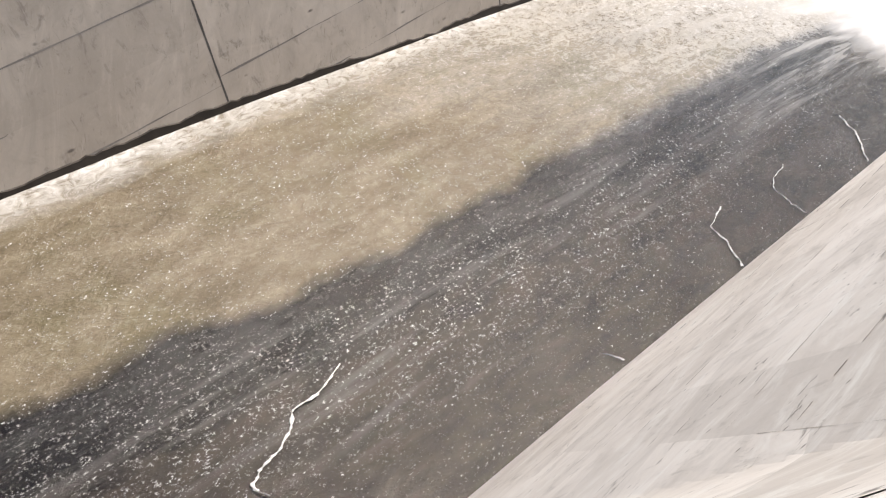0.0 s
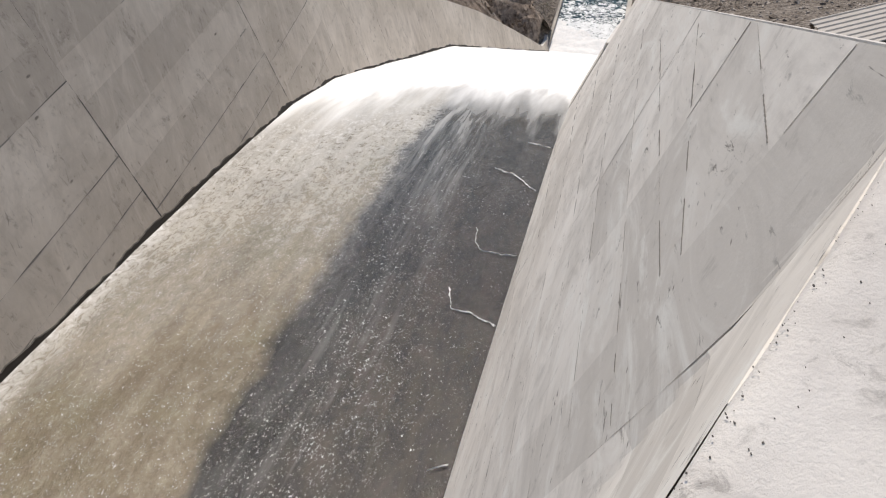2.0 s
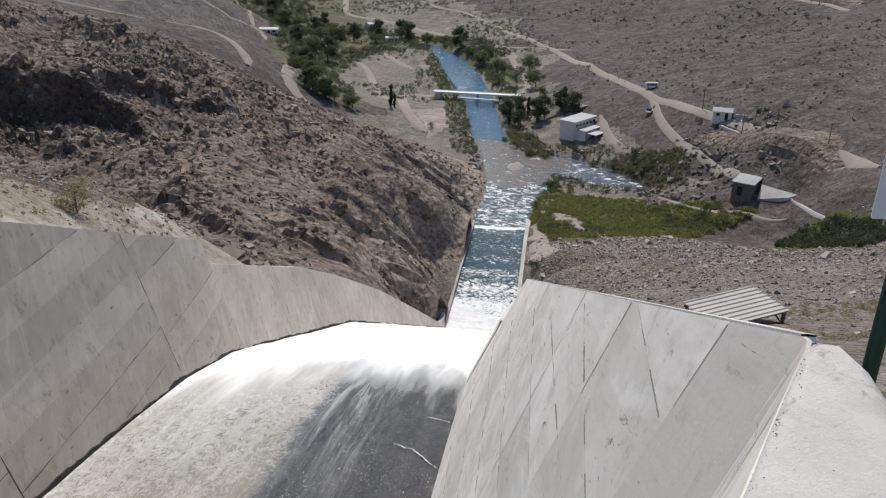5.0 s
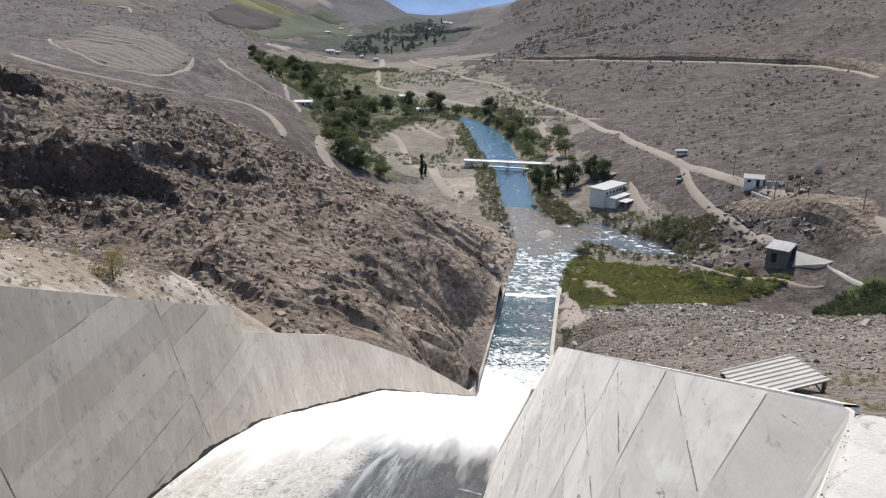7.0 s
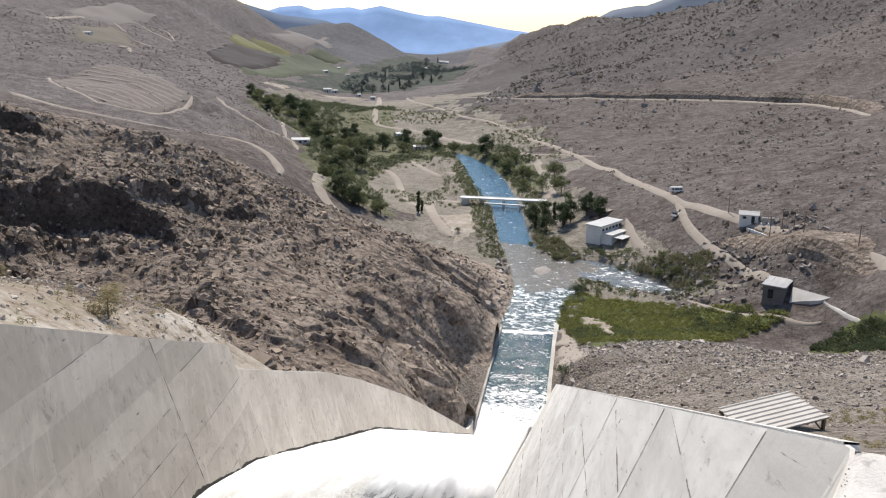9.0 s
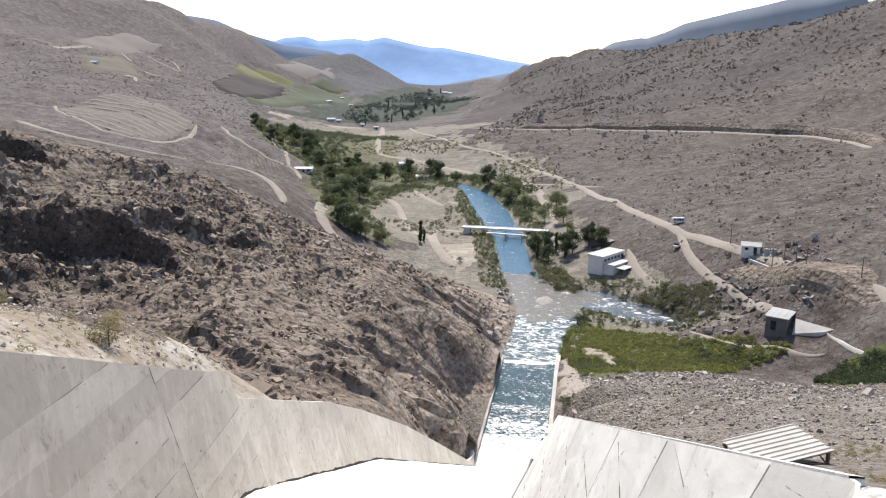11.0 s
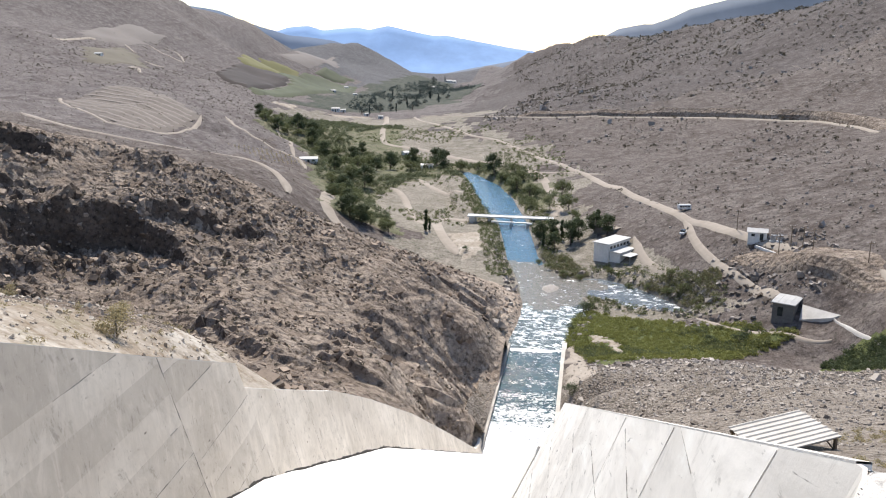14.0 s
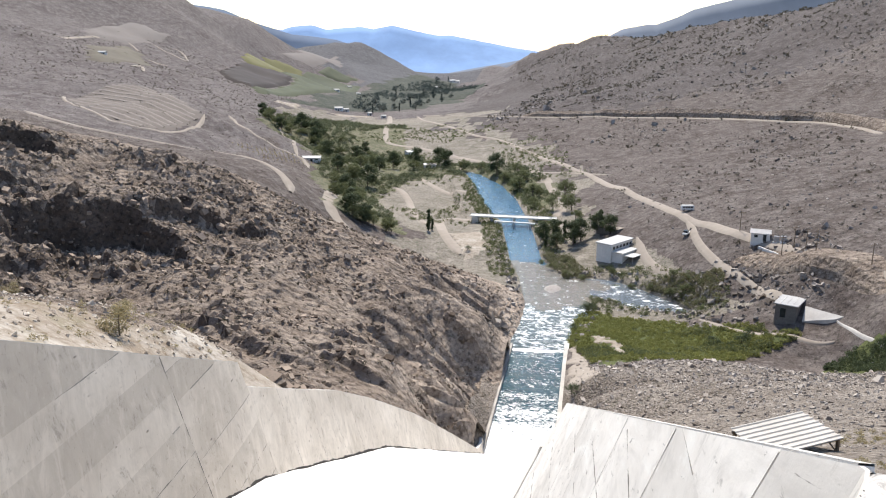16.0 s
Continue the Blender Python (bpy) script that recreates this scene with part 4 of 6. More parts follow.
def gravel_bar(cx, cy, rx, ry, top):
    """A low bar of pale gravel that stands just out of the shallow river."""
    verts, faces, n = [], [], 28
    for k, r in enumerate((0.0, 0.35, 0.7, 1.0, 1.3)):
        for j in range(n):
            a = 2 * math.pi * j / n
            q = r * (1 + 0.3 * float(fractal(np.array([math.cos(a) * 2]), np.array([math.sin(a) * 2]), 1.1, 3, 0.6, 19)[0]))
            verts.append((cx + rx * q * math.cos(a), cy + ry * q * math.sin(a), top * (1 - r * r) - 1.15 + 0.06 * math.sin(j * 7.1 + k)))
    for k in range(4):
        faces += [(k * n + j, (k + 1) * n + j, (k + 1) * n + (j + 1) % n, k * n + (j + 1) % n) for j in range(n)]
    tagged(soup("gravel_bar", verts, faces, GRAVEL, smooth=True), "pale gravel bar in the shallow river", "gravel", kind="structure")


def river():
    xs, ys = np.arange(-150, 40, 1.5), np.arange(181, 520, 1.5)
    gx, gy = np.meshgrid(xs, ys)
    run, pool = stream_distance(gx, gy, RIVER), stream_distance(gx, gy, POOL)
    gz = -0.9 - 0.004 * np.clip(gy - 182, 0, 400) + np.interp(gy, [181, 190, 235], [0.75, 0.2, 0.0])
    rapid = np.interp(gy, [181, 215, 240], [0.35, 0.3, 0.05])
    gz = gz + rapid * fractal(gx, gy, 4.0, 4, 0.6, 13)
    ok = np.minimum(run, pool) < 6
    idx = np.arange(gx.size).reshape(gx.shape)
    keep = ok[:-1, :-1] | ok[1:, 1:] | ok[:-1, 1:] | ok[1:, :-1]
    quads = np.stack([idx[:-1, :-1], idx[:-1, 1:], idx[1:, 1:], idx[1:, :-1]], -1)[keep]
    ob = soup("river_water", np.stack([gx, gy, gz], -1).reshape(-1, 3), quads.reshape(-1, 4), RIVER_BLUE, smooth=True)
    ob.data.materials.append(RAPID)
    ob.data.materials.append(SHALLOW)
    ob.data.materials.append(POOL_WATER)
    cx, cy = gx[:-1, :-1][keep], gy[:-1, :-1][keep]
    j = fractal(cx, cy, 6.0, 3, 0.6, 71) * 9
    slot = np.zeros(len(cx), int)
    slot[(cy + j < 262) & (cx < 2 + j)] = 2
    slot[(cx > 2 + j) & (cy < 262)] = 3
    slot[(cy + j * 0.8 < 213) & (cx < 4)] = 1
    ob.data.polygons.foreach_set("material_index", slot.astype(np.int32))
    tagged(ob, "blue river with a shallow gravel bed and white rapids", "water", kind="structure")


river()
gravel_bar(-9.5, 233.0, 2.6, 4.2, 0.75)
# ---------------------------------------------------------------- roads, fields and far ranges
def smooth_line(points, step):
    """A Catmull-Rom line through plan points, in even steps."""
    pts = [Vector((p[0], p[1], 0)) for p in points]
    pts = [pts[0] * 2 - pts[1]] + pts + [pts[-1] * 2 - pts[-2]]
    out = []
    for a, b, c, d in zip(pts, pts[1:], pts[2:], pts[3:]):
        n = max(2, int((c - b).length / step))
        for k in range(n):
            t = k / n
            out.append(0.5 * ((2 * b) + (c - a) * t + (2 * a - 5 * b + 4 * c - d) * t * t + (3 * b - a - 3 * c + d) * t ** 3))
    return out + [pts[-2]]


def track(name, points, width, label, material=None, step=1.6, lift=0.16):
    line = smooth_line(points, step)
    rnd = random.Random(len(points))
    rows = [[], [], [], [], [], []]
    for k, p in enumerate(line):
        d = (line[min(k + 1, len(line) - 1)] - line[max(k - 1, 0)]).normalized()
        side = Vector((-d.y, d.x, 0))
        edge = 1 + 0.12 * float(fractal(np.array([p.x]), np.array([p.y]), 9, 3, 0.6, 33)[0])
        end = min(1.0, 0.3 + 0.7 * k / 4, 0.3 + 0.7 * (len(line) - 1 - k) / 4)
        # the edges sink into the ground on both sides
        for row, s, up in zip(rows, (-0.72, -0.44, -0.15, 0.15, 0.44, 0.72), (-0.9, 0.75, 1.0, 1.0, 0.75, -0.9)):
            q = p + side * width * s * edge * end
            row.append((q.x, q.y, ground(q.x, q.y) + (lift + 0.0004 * p.length) * up))
    ob = loft(name, rows[::-1], material or DIRT, label, smooth=True)
    return tagged(ob, category="road", kind="structure")


ROADS = [
    ("valley_road", [(-177, 812), (-140, 690), (-90, 589), (-55.4, 541), (-13.6, 427), (1.3, 394), (13, 341), (24.2, 303), (31.8, 270), (38.2, 257), (42.6, 243), (48, 233), (52, 226), (55.5, 217), (58.2, 209.5), (61.5, 203), (64.7, 197.5), (67.2, 190.5), (71, 178)], 2.9, "pale dirt road along the dry hillside"),
    ("branch_track", [(31.6, 269), (32.8, 260), (33.1, 252), (34.1, 242.4), (35.9, 234), (38.2, 226), (40.9, 218.7), (43.8, 213), (45.8, 206.5), (48, 199), (51, 196)], 2.0, "steep dirt track down to a small stone building"),
    ("contour_road", [(-172, 818), (-110, 730), (-68, 662), (0, 583), (47, 543), (82, 508), (107, 478), (119, 463), (126, 425), (129, 393)], 2.4, "level road cut into the hillside"),
    ("link_track", [(-28, 420), (-7, 406), (10.6, 391)], 1.8, "narrow dirt track"),
    ("river_road", [(-210, 828), (-178, 700), (-153, 590), (-143, 556), (-136, 548), (-109, 535), (-67, 483), (-28, 420), (-18.5, 384), (-12.7, 344), (-11.5, 322)], 4.4, "wide dirt road beside the river"),
    ("spur_road", [(-232, 300), (-205, 290), (-169, 293), (-152, 288), (-137, 285), (-126, 279), (-116, 272), (-108, 264), (-101, 256), (-97, 248)], 3.4, "pale dirt road curving behind the rocky spur"),
    ("orchard_road", [(-200, 424), (-180, 402), (-162, 399), (-148, 397), (-139, 381)], 2.4, "dirt road beside orchard rows"),
    ("foot_track", [(-118, 354), (-100, 300), (-92, 272), (-86.5, 259), (-78, 250), (-66, 237), (-54, 222), (-44, 214)], 4.2, "worn dirt track at the foot of the spur"),
    ("white_track", [(-110.7, 398), (-98, 395), (-88, 378), (-75, 336), (-62, 299)], 3.0, "pale track across the flats"),
    ("bridge_track", [(-47, 319), (-56, 326), (-60, 318), (-56.5, 300), (-51, 280), (-42, 258.6)], 3.6, "dirt track leading to the bridge"),
    ("flat_track", [(-92, 428), (-71, 392), (-54.7, 378.6)], 3.0, "pale track across the flats"),
    ("meadow_path", [(29.2, 204.4), (35.7, 193.6), (42.0, 186.9), (48.4, 182.6), (54.8, 179.6)], 1.6, "dusty path along the edge of the meadow"),
    ("yard_track", [(16.3, 269), (18, 256), (21.6, 244), (27.8, 232)], 2.2, "pale track behind the white building"),
    ("hill_track", [(-501, 704), (-508, 740), (-508, 767), (-505, 788)], 4.0, "thin white track on the far slope"),
    ("hill_track", [(-497, 817), (-484, 808), (-466, 791)], 2.4, "thin white track on the far slope"),
    ("hill_track", [(-488, 854), (-462, 841), (-434, 827)], 2.4, "thin white track on the far slope"),
    ("hill_track", [(-480, 875), (-464, 872), (-436, 833)], 2.0, "thin white track on the far slope"),
    ("hill_track", [(-449, 775), (-440, 778), (-433, 782)], 4.5, "thin white track on the far slope"),
    ("hill_track", [(-415, 684), (-412, 697), (-398, 676)], 2.8, "thin white track on the far slope"),
    ("plot_track", [(-262, 372), (-256, 360), (-238, 346), (-219, 335), (-205, 328), (-193, 330), (-188, 350), (-191, 372), (-196, 387)], 1.7, "pale dirt track round the terraced plot"),
    ("grove_track", [(-262, 640), (-243, 585), (-222, 548), (-200, 500), (-180, 470), (-165, 430), (-152, 400)], 2.0, "dirt track beside the orchard grove"),
]
for road_name, road_line, road_width, road_label in ROADS:
    track(road_name, road_line, road_width, road_label, lift=0.4 if road_name == "spur_road" else 0.2)


def road_cut(points, height, label):
    """The steep rock face cut into the slope above a road."""
    line = smooth_line(points, 5.0)
    rows = [[], [], [], []]
    for k, p in enumerate(line):
        d = (line[min(k + 1, len(line) - 1)] - line[max(k - 1, 0)]).normalized()
        side = Vector((-d.y, d.x, 0))
        side = side if ground(*(p + side * 12)[:2]) > ground(*(p - side * 12)[:2]) else -side
        h = height * (0.75 + 0.6 * float(fractal(np.array([p.x]), np.array([p.y]), 45, 3, 0.6, 19)[0]))
        h *= min(1, k / 4, (len(line) - 1 - k) / 4)
        for row, off, up in zip(rows, (1.8, 2.6, 4.6, 13.0), (-0.2, 0.55 * h, h, 0.4 * h)):
            q = p + side * off
            row.append((q.x, q.y, ground(q.x, q.y) + max(up, -0.2) - (1.2 if off > 12 else 0)))
    return tagged(loft("road_cut", rows, SPUR, label), category="rock cut", kind="structure")


road_cut([(-60, 652), (-30, 615), (0, 583), (47, 543), (82, 508), (107, 478), (119, 463), (126, 425), (129, 400)], 5.5, "steep dark rock cut above the hillside road")

road_cut([(38, 226), (43, 219), (48, 210.5), (52.5, 202.5), (57, 197), (60, 191), (63, 184)], 3.6, "dark broken rock face below the road")


def inside(x, y, poly):
    hit = np.zeros(np.shape(x), bool)
    for (ax, ay), (bx, by) in zip(poly, poly[1:] + poly[:1]):
        cond = ((ay > y) != (by > y)) & (x < (bx - ax) * (y - ay) / ((by - ay) or 1e-9) + ax)
        hit ^= cond
    return hit


def patch(name, poly, material, label, step, lift, category="field", ragged=0.0):
    """A sheet of another ground cover, laid over the land."""
    xs = np.arange(min(p[0] for p in poly) - step, max(p[0] for p in poly) + step, step)
    ys = np.arange(min(p[1] for p in poly) - step, max(p[1] for p in poly) + step, step)
    gx, gy = np.meshgrid(xs, ys)
    gz = np.array([ground(x, y) for x, y in zip(gx.ravel(), gy.ravel())]).reshape(gx.shape) + lift
    wob = fractal(gx, gy, step * 6, 3, 0.6, 17) * ragged
    ok = inside(gx + wob, gy + wob * 0.7, poly)
    gz = np.where(ok, gz, gz - lift * 2)
    idx = np.arange(gx.size).reshape(gx.shape)
    keep = ok[:-1, :-1] | ok[1:, 1:] | ok[:-1, 1:] | ok[1:, :-1]
    quads = np.stack([idx[:-1, :-1], idx[:-1, 1:], idx[1:, 1:], idx[1:, :-1]], -1)[keep]
    ob = soup(name, np.stack([gx, gy, gz], -1).reshape(-1, 3), quads.reshape(-1, 4), material, smooth=True)
    return tagged(ob, label, category, kind="structure")


YELLOW_CROP = simple("yellow_green_crop", (0.100, 0.098, 0.036), (0.138, 0.132, 0.054), 0.05)
PURPLE_CROP = simple("dark_bare_vines", (0.020, 0.015, 0.016), (0.034, 0.026, 0.027), 0.05)
GREEN_CROP = simple("grey_green_vines", (0.040, 0.050, 0.028), (0.068, 0.080, 0.044), 0.06)
PALE_SLOPE = simple("pale_cleared_slope", (0.132, 0.115, 0.108), (0.172, 0.154, 0.146), 0.03)
BROWN_FIELD = simple("brown_green_field", (0.086, 0.074, 0.056), (0.116, 0.102, 0.078), 0.04)
TERRACED = simple("terraced_earth", (0.108, 0.090, 0.080), (0.142, 0.121, 0.109), 0.4)
BANK = simple("terrace_bank_earth", (0.185, 0.160, 0.142), (0.240, 0.210, 0.188), 0.4)
patch("yellow_field", [(-431, 961), (-500, 1195), (-484, 1223), (-455, 1243), (-430, 1120), (-398, 996), (-416, 965)], YELLOW_CROP, "bright yellow-green hillside crop", 6, 2.0)
patch("dark_vineyard", [(-408, 849), (-428, 951), (-414, 963), (-394, 992), (-375, 985), (-360, 932), (-352, 793), (-394, 829)], PURPLE_CROP, "dark bare vineyard block", 5, 2.2)
patch("green_vineyard", [(-343, 786), (-359, 940), (-374, 990), (-396, 1000), (-455, 1246), (-430, 1290), (-382, 1308), (-325, 1000), (-323, 767)], GREEN_CROP, "grey-green vineyard on the valley floor", 6, 2.0)
patch("upper_vineyard", [(-450, 1285), (-449, 1339), (-397, 1360), (-410, 1306)], GREEN_CROP, "grey-green vineyard below the cleared hillside", 6, 2.0)
patch("cleared_slope", [(-502, 1321), (-545, 1560), (-552, 1744), (-500, 1600), (-443, 1421), (-455, 1350), (-463, 1300), (-486, 1250)], PALE_SLOPE, "pale cleared hillside", 10, 1.6, ragged=14)
patch("upper_slope", [(-522, 759), (-536, 820), (-520, 908), (-491, 906), (-476, 947), (-488, 886), (-497, 800)], PALE_SLOPE, "pale cleared hillside", 8, 1.2, ragged=14)
patch("brown_field", [(-476, 708), (-493, 800), (-461, 778), (-422, 717), (-419, 661), (-442, 663)], BROWN_FIELD, "brown-green field on the far slope", 8, 1.2, ragged=10)
patch("sand_flat", [(-50, 284), (-40, 296), (-33, 268), (-39, 254)], SAND, "pale sandy flat beside the river", 1.5, 0.15)
patch("meadow", [(-4.2, 205), (-3.4, 184), (0.5, 174), (2.5, 165), (6, 158), (12, 163), (22, 167), (34, 175), (44, 180.5), (47.5, 182), (44, 188), (35, 197), (23, 204), (10, 209), (1, 213)], GRASS, "lush green meadow of low shrubs beside the pool", 1.2, 0.22, "meadow", 2.5)
patch("shrub_strip", [(51, 172), (56, 174), (61, 168), (66, 160), (67, 150), (60, 148), (55, 157)], GRASS, "dark green shrub strip below the rubble slope", 1.5, 0.25, "meadow", 2.5)


def terraces():
    """Contour banks of the terraced plot, each a low ridge of earth."""
    plot = [(-256, 360), (-261, 394), (-262, 432), (-220, 406), (-196, 387), (-190, 354), (-191, 332), (-198, 328), (-219, 336)]
    ob = patch("terraced_plot", plot, TERRACED, "terraced hillside plot with contour banks", 3.0, 0.3)
    for k in range(18):
        y = 318 + k * 6.2
        line = []
        for x in np.arange(-266, -186, 4.0):
            yy = y + (x + 225) * -0.25 + 3.5 * math.sin(x * 0.05)
            if inside(np.array([x]), np.array([yy]), plot)[0]:
                line.append((x, yy))
        if len(line) > 3:
            rows = [[(x, yy + o, ground(x, yy) + h) for x, yy in line] for o, h in ((0.9, 0.25), (0.35, 0.62), (-0.3, 0.66), (-1.1, 0.25))]
            loft("contour_bank", rows, BANK, "", ob, True)




def apron():
    """A poured slab, its rim a little above the ground."""
    plan = [(50.4, 190.4), (51.8, 194.3), (54.9, 190.8), (58.4, 187.0), (56.5, 187.3)]
    flat = np.linalg.lstsq(np.array([(x, y, 1.0) for x, y in plan]), np.array([ground(x, y) for x, y in plan]), rcond=None)[0]
    top = [(x, y, float(flat @ (x, y, 1.0)) + 0.4) for x, y in plan]
    n = len(plan)
    ob = soup("apron", top + [(x, y, z - 2.0) for x, y, z in top], [tuple(range(n))[::-1]] + [(k, (k + 1) % n, n + (k + 1) % n, n + k) for k in range(n)], CHANNEL_WALL)
    tagged(ob, "pale concrete apron beside the pump house", "apron", kind="structure")


apron()
patch("dirt_bank", [(-2.9, 172), (-2.2, 181), (-0.4, 173), (1.6, 162), (3.4, 152), (2.8, 144), (-1.8, 146)], DIRT, "bare pale dirt between the basin wall and the meadow", 0.45, 0.2, "bare ground", 2.0)
patch("meadow_clearing", [(1.2, 186.5), (3.5, 187.5), (7.4, 184.5), (9.6, 176), (9.0, 169.5), (7.7, 174), (5.8, 181), (3.4, 183)], SAND, "bare sandy clearing in the meadow", 0.4, 0.4, "bare ground", 3.0)
GREEN_BELT = rock_ground("green_belt_ground", (0.086, 0.092, 0.052), (0.140, 0.140, 0.084), (0.215, 0.196, 0.145), (0.032, 0.040, 0.022), 0.15, 0.3)
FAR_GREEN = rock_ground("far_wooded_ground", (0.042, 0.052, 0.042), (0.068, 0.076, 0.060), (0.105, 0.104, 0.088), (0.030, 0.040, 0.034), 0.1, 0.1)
patch("green_belt", [(-240, 560), (-215, 500), (-178, 478), (-150, 420), (-130, 372), (-104, 318), (-90, 266), (-68, 268), (-76, 300), (-92, 335), (-100, 372), (-96, 415), (-80, 430), (-60, 425), (-40, 390), (-28, 350), (-16, 330), (-10, 360), (-30, 430), (-62, 470), (-99, 490), (-130, 560), (-150, 640), (-200, 640)], GREEN_BELT, "green scrubby ground along the valley floor", 2.5, 0.3, "undergrowth", 9.0)
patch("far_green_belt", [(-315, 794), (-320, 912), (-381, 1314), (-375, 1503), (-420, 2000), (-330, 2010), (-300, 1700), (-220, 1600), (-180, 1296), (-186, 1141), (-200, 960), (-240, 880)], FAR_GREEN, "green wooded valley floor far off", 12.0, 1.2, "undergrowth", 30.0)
terraces()
patch("pale_bank", [(-265, 803), (-230, 819), (-222, 812), (-236, 803), (-255, 790)], SAND, "pale bare bank beside the far road", 3.0, 0.5, "bare ground", 5.0)
patch("pale_bank", [(-312, 760), (-306, 800), (-296, 797), (-292, 776)], SAND, "pale bare bank below the vineyards", 3.0, 0.5, "bare ground", 5.0)


def distant_range(name, ridge, depth, base, material, label, seed, jag=0.07):
    """A far mountain range: crest heights along a line, falling off to both sides."""
    xs = np.array([p[0] for p in ridge])
    line_x = np.linspace(xs[0], xs[-1], 160)
    line_y = np.interp(line_x, xs, [p[1] for p in ridge])
    line_z = np.interp(line_x, xs, [p[2] for p in ridge])
    line_z = line_z + fractal(line_x, line_x * 0, 260, 4, 0.55, seed) * (line_z - base) * jag
    rows = []
    for k in np.linspace(-1, 1, 25):
        fall = 1 - abs(k) ** 0.9
        gully = 1 + 0.35 * fractal(line_x, line_x * 0 + k * 700, 330, 4, 0.6, seed + 5) * (1 - fall)
        rows.append([(x, y + k * depth, base + max(h - base, 5) * fall * g) for x, y, h, g in zip(line_x, line_y, line_z, gully)])
    ob = loft(name, rows, material, label, smooth=True)
    return tagged(ob, category="mountain range", kind="structure")


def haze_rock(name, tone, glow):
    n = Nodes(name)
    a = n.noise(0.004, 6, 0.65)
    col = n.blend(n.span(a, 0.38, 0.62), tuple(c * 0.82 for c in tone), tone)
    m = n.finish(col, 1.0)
    # haze in front of the range is put into its blue tone and this glow
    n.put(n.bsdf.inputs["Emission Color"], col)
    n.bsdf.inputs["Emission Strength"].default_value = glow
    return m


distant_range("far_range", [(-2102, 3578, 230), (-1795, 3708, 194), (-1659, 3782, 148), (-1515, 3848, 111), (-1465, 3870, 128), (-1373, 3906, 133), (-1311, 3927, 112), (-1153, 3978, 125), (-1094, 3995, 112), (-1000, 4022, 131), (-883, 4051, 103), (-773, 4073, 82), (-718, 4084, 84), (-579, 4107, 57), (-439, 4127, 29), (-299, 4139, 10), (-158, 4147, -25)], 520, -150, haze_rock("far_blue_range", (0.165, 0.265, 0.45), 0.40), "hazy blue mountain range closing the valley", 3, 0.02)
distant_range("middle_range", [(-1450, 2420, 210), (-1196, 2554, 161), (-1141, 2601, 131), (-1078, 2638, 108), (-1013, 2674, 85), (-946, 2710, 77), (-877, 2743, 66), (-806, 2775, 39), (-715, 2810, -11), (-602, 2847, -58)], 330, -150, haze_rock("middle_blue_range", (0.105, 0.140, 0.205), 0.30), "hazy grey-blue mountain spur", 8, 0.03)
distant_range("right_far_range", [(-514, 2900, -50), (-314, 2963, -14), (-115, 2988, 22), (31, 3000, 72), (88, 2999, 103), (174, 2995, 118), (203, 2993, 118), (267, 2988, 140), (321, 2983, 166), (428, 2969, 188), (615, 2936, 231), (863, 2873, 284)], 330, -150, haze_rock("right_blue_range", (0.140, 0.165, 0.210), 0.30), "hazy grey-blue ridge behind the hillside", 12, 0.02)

# ---------------------------------------------------------------- scattered stones and scrub
def rock_shapes(count, seed):
    """Angular broken stones: blocks with uneven corners, turned every way."""
    bm = bmesh.new()
    bmesh.ops.create_cube(bm, size=1.5)
    bmesh.ops.triangulate(bm, faces=bm.faces[:])
    base = np.array([v.co[:] for v in bm.verts])
    faces = np.array([[v.index for v in f.verts] for f in bm.faces])
    bm.free()
    rnd = np.random.RandomState(seed)
    shapes = []
    for _ in range(count):
        v = base * rnd.uniform(0.55, 1.25, base.shape) * np.array([1.0, rnd.uniform(0.55, 1.0), rnd.uniform(0.4, 0.85)])
        turn = np.array(pose(0, 0, 0, rnd.uniform(-40, 40), rnd.uniform(-40, 40), rnd.uniform(0, 360)).to_3x3())
        shapes.append(v @ turn.T)
    return shapes, faces


def scatter(name, spots, sizes, material, label, category, seed, sink=0.3, smooth=False):
    """Many stones in one mesh, each at its own size and turn, half sunk in the ground."""
    shapes, faces = rock_shapes(24, seed)
    rnd = np.random.RandomState(seed + 1)
    verts, quads, at = [], [], 0
    for (x, y), s in zip(spots, sizes):
        a = rnd.uniform(0, 6.28)
        c, d = math.cos(a), math.sin(a)
        v = shapes[rnd.randint(24)] * s
        v = np.stack([v[:, 0] * c - v[:, 1] * d + x, v[:, 0] * d + v[:, 1] * c + y, v[:, 2] + ground(x, y) + s * (0.5 - sink)], -1)
        verts.append(v)
        quads.append(faces + at)
        at += len(v)
    ob = soup(name, np.concatenate(verts), np.concatenate(quads), material, smooth=smooth)
    return tagged(ob, label, category, kind="stuff")


def tufts(name, spots, sizes, material, label, category, seed, blades=16, flat=0.8, leaf=0.42):
    """Low scrub in one mesh: each plant a spray of small leaf faces."""
    rnd = np.random.RandomState(seed)
    n = len(spots)

    def directions():
        d = rnd.normal(0, 1, (n, blades, 3))
        return d / (np.linalg.norm(d, axis=2, keepdims=True) + 1e-6)
    size = np.asarray(sizes)[:, None, None]
    root = np.array([(x, y, ground(x, y)) for x, y in spots])[:, None, :] + size * np.array([0, 0, 0.45])
    p = root + directions() * np.array([1, 1, flat]) * size * rnd.uniform(0.25, 0.75, (n, blades, 1))
    u, w = directions() * size * leaf, directions() * size * leaf
    verts = np.stack([p - u, p + u, p + w], axis=2).reshape(-1, 3)
    ob = soup(name, verts, np.arange(len(verts)).reshape(-1, 3), material)
    return tagged(ob, label, category, kind="stuff")


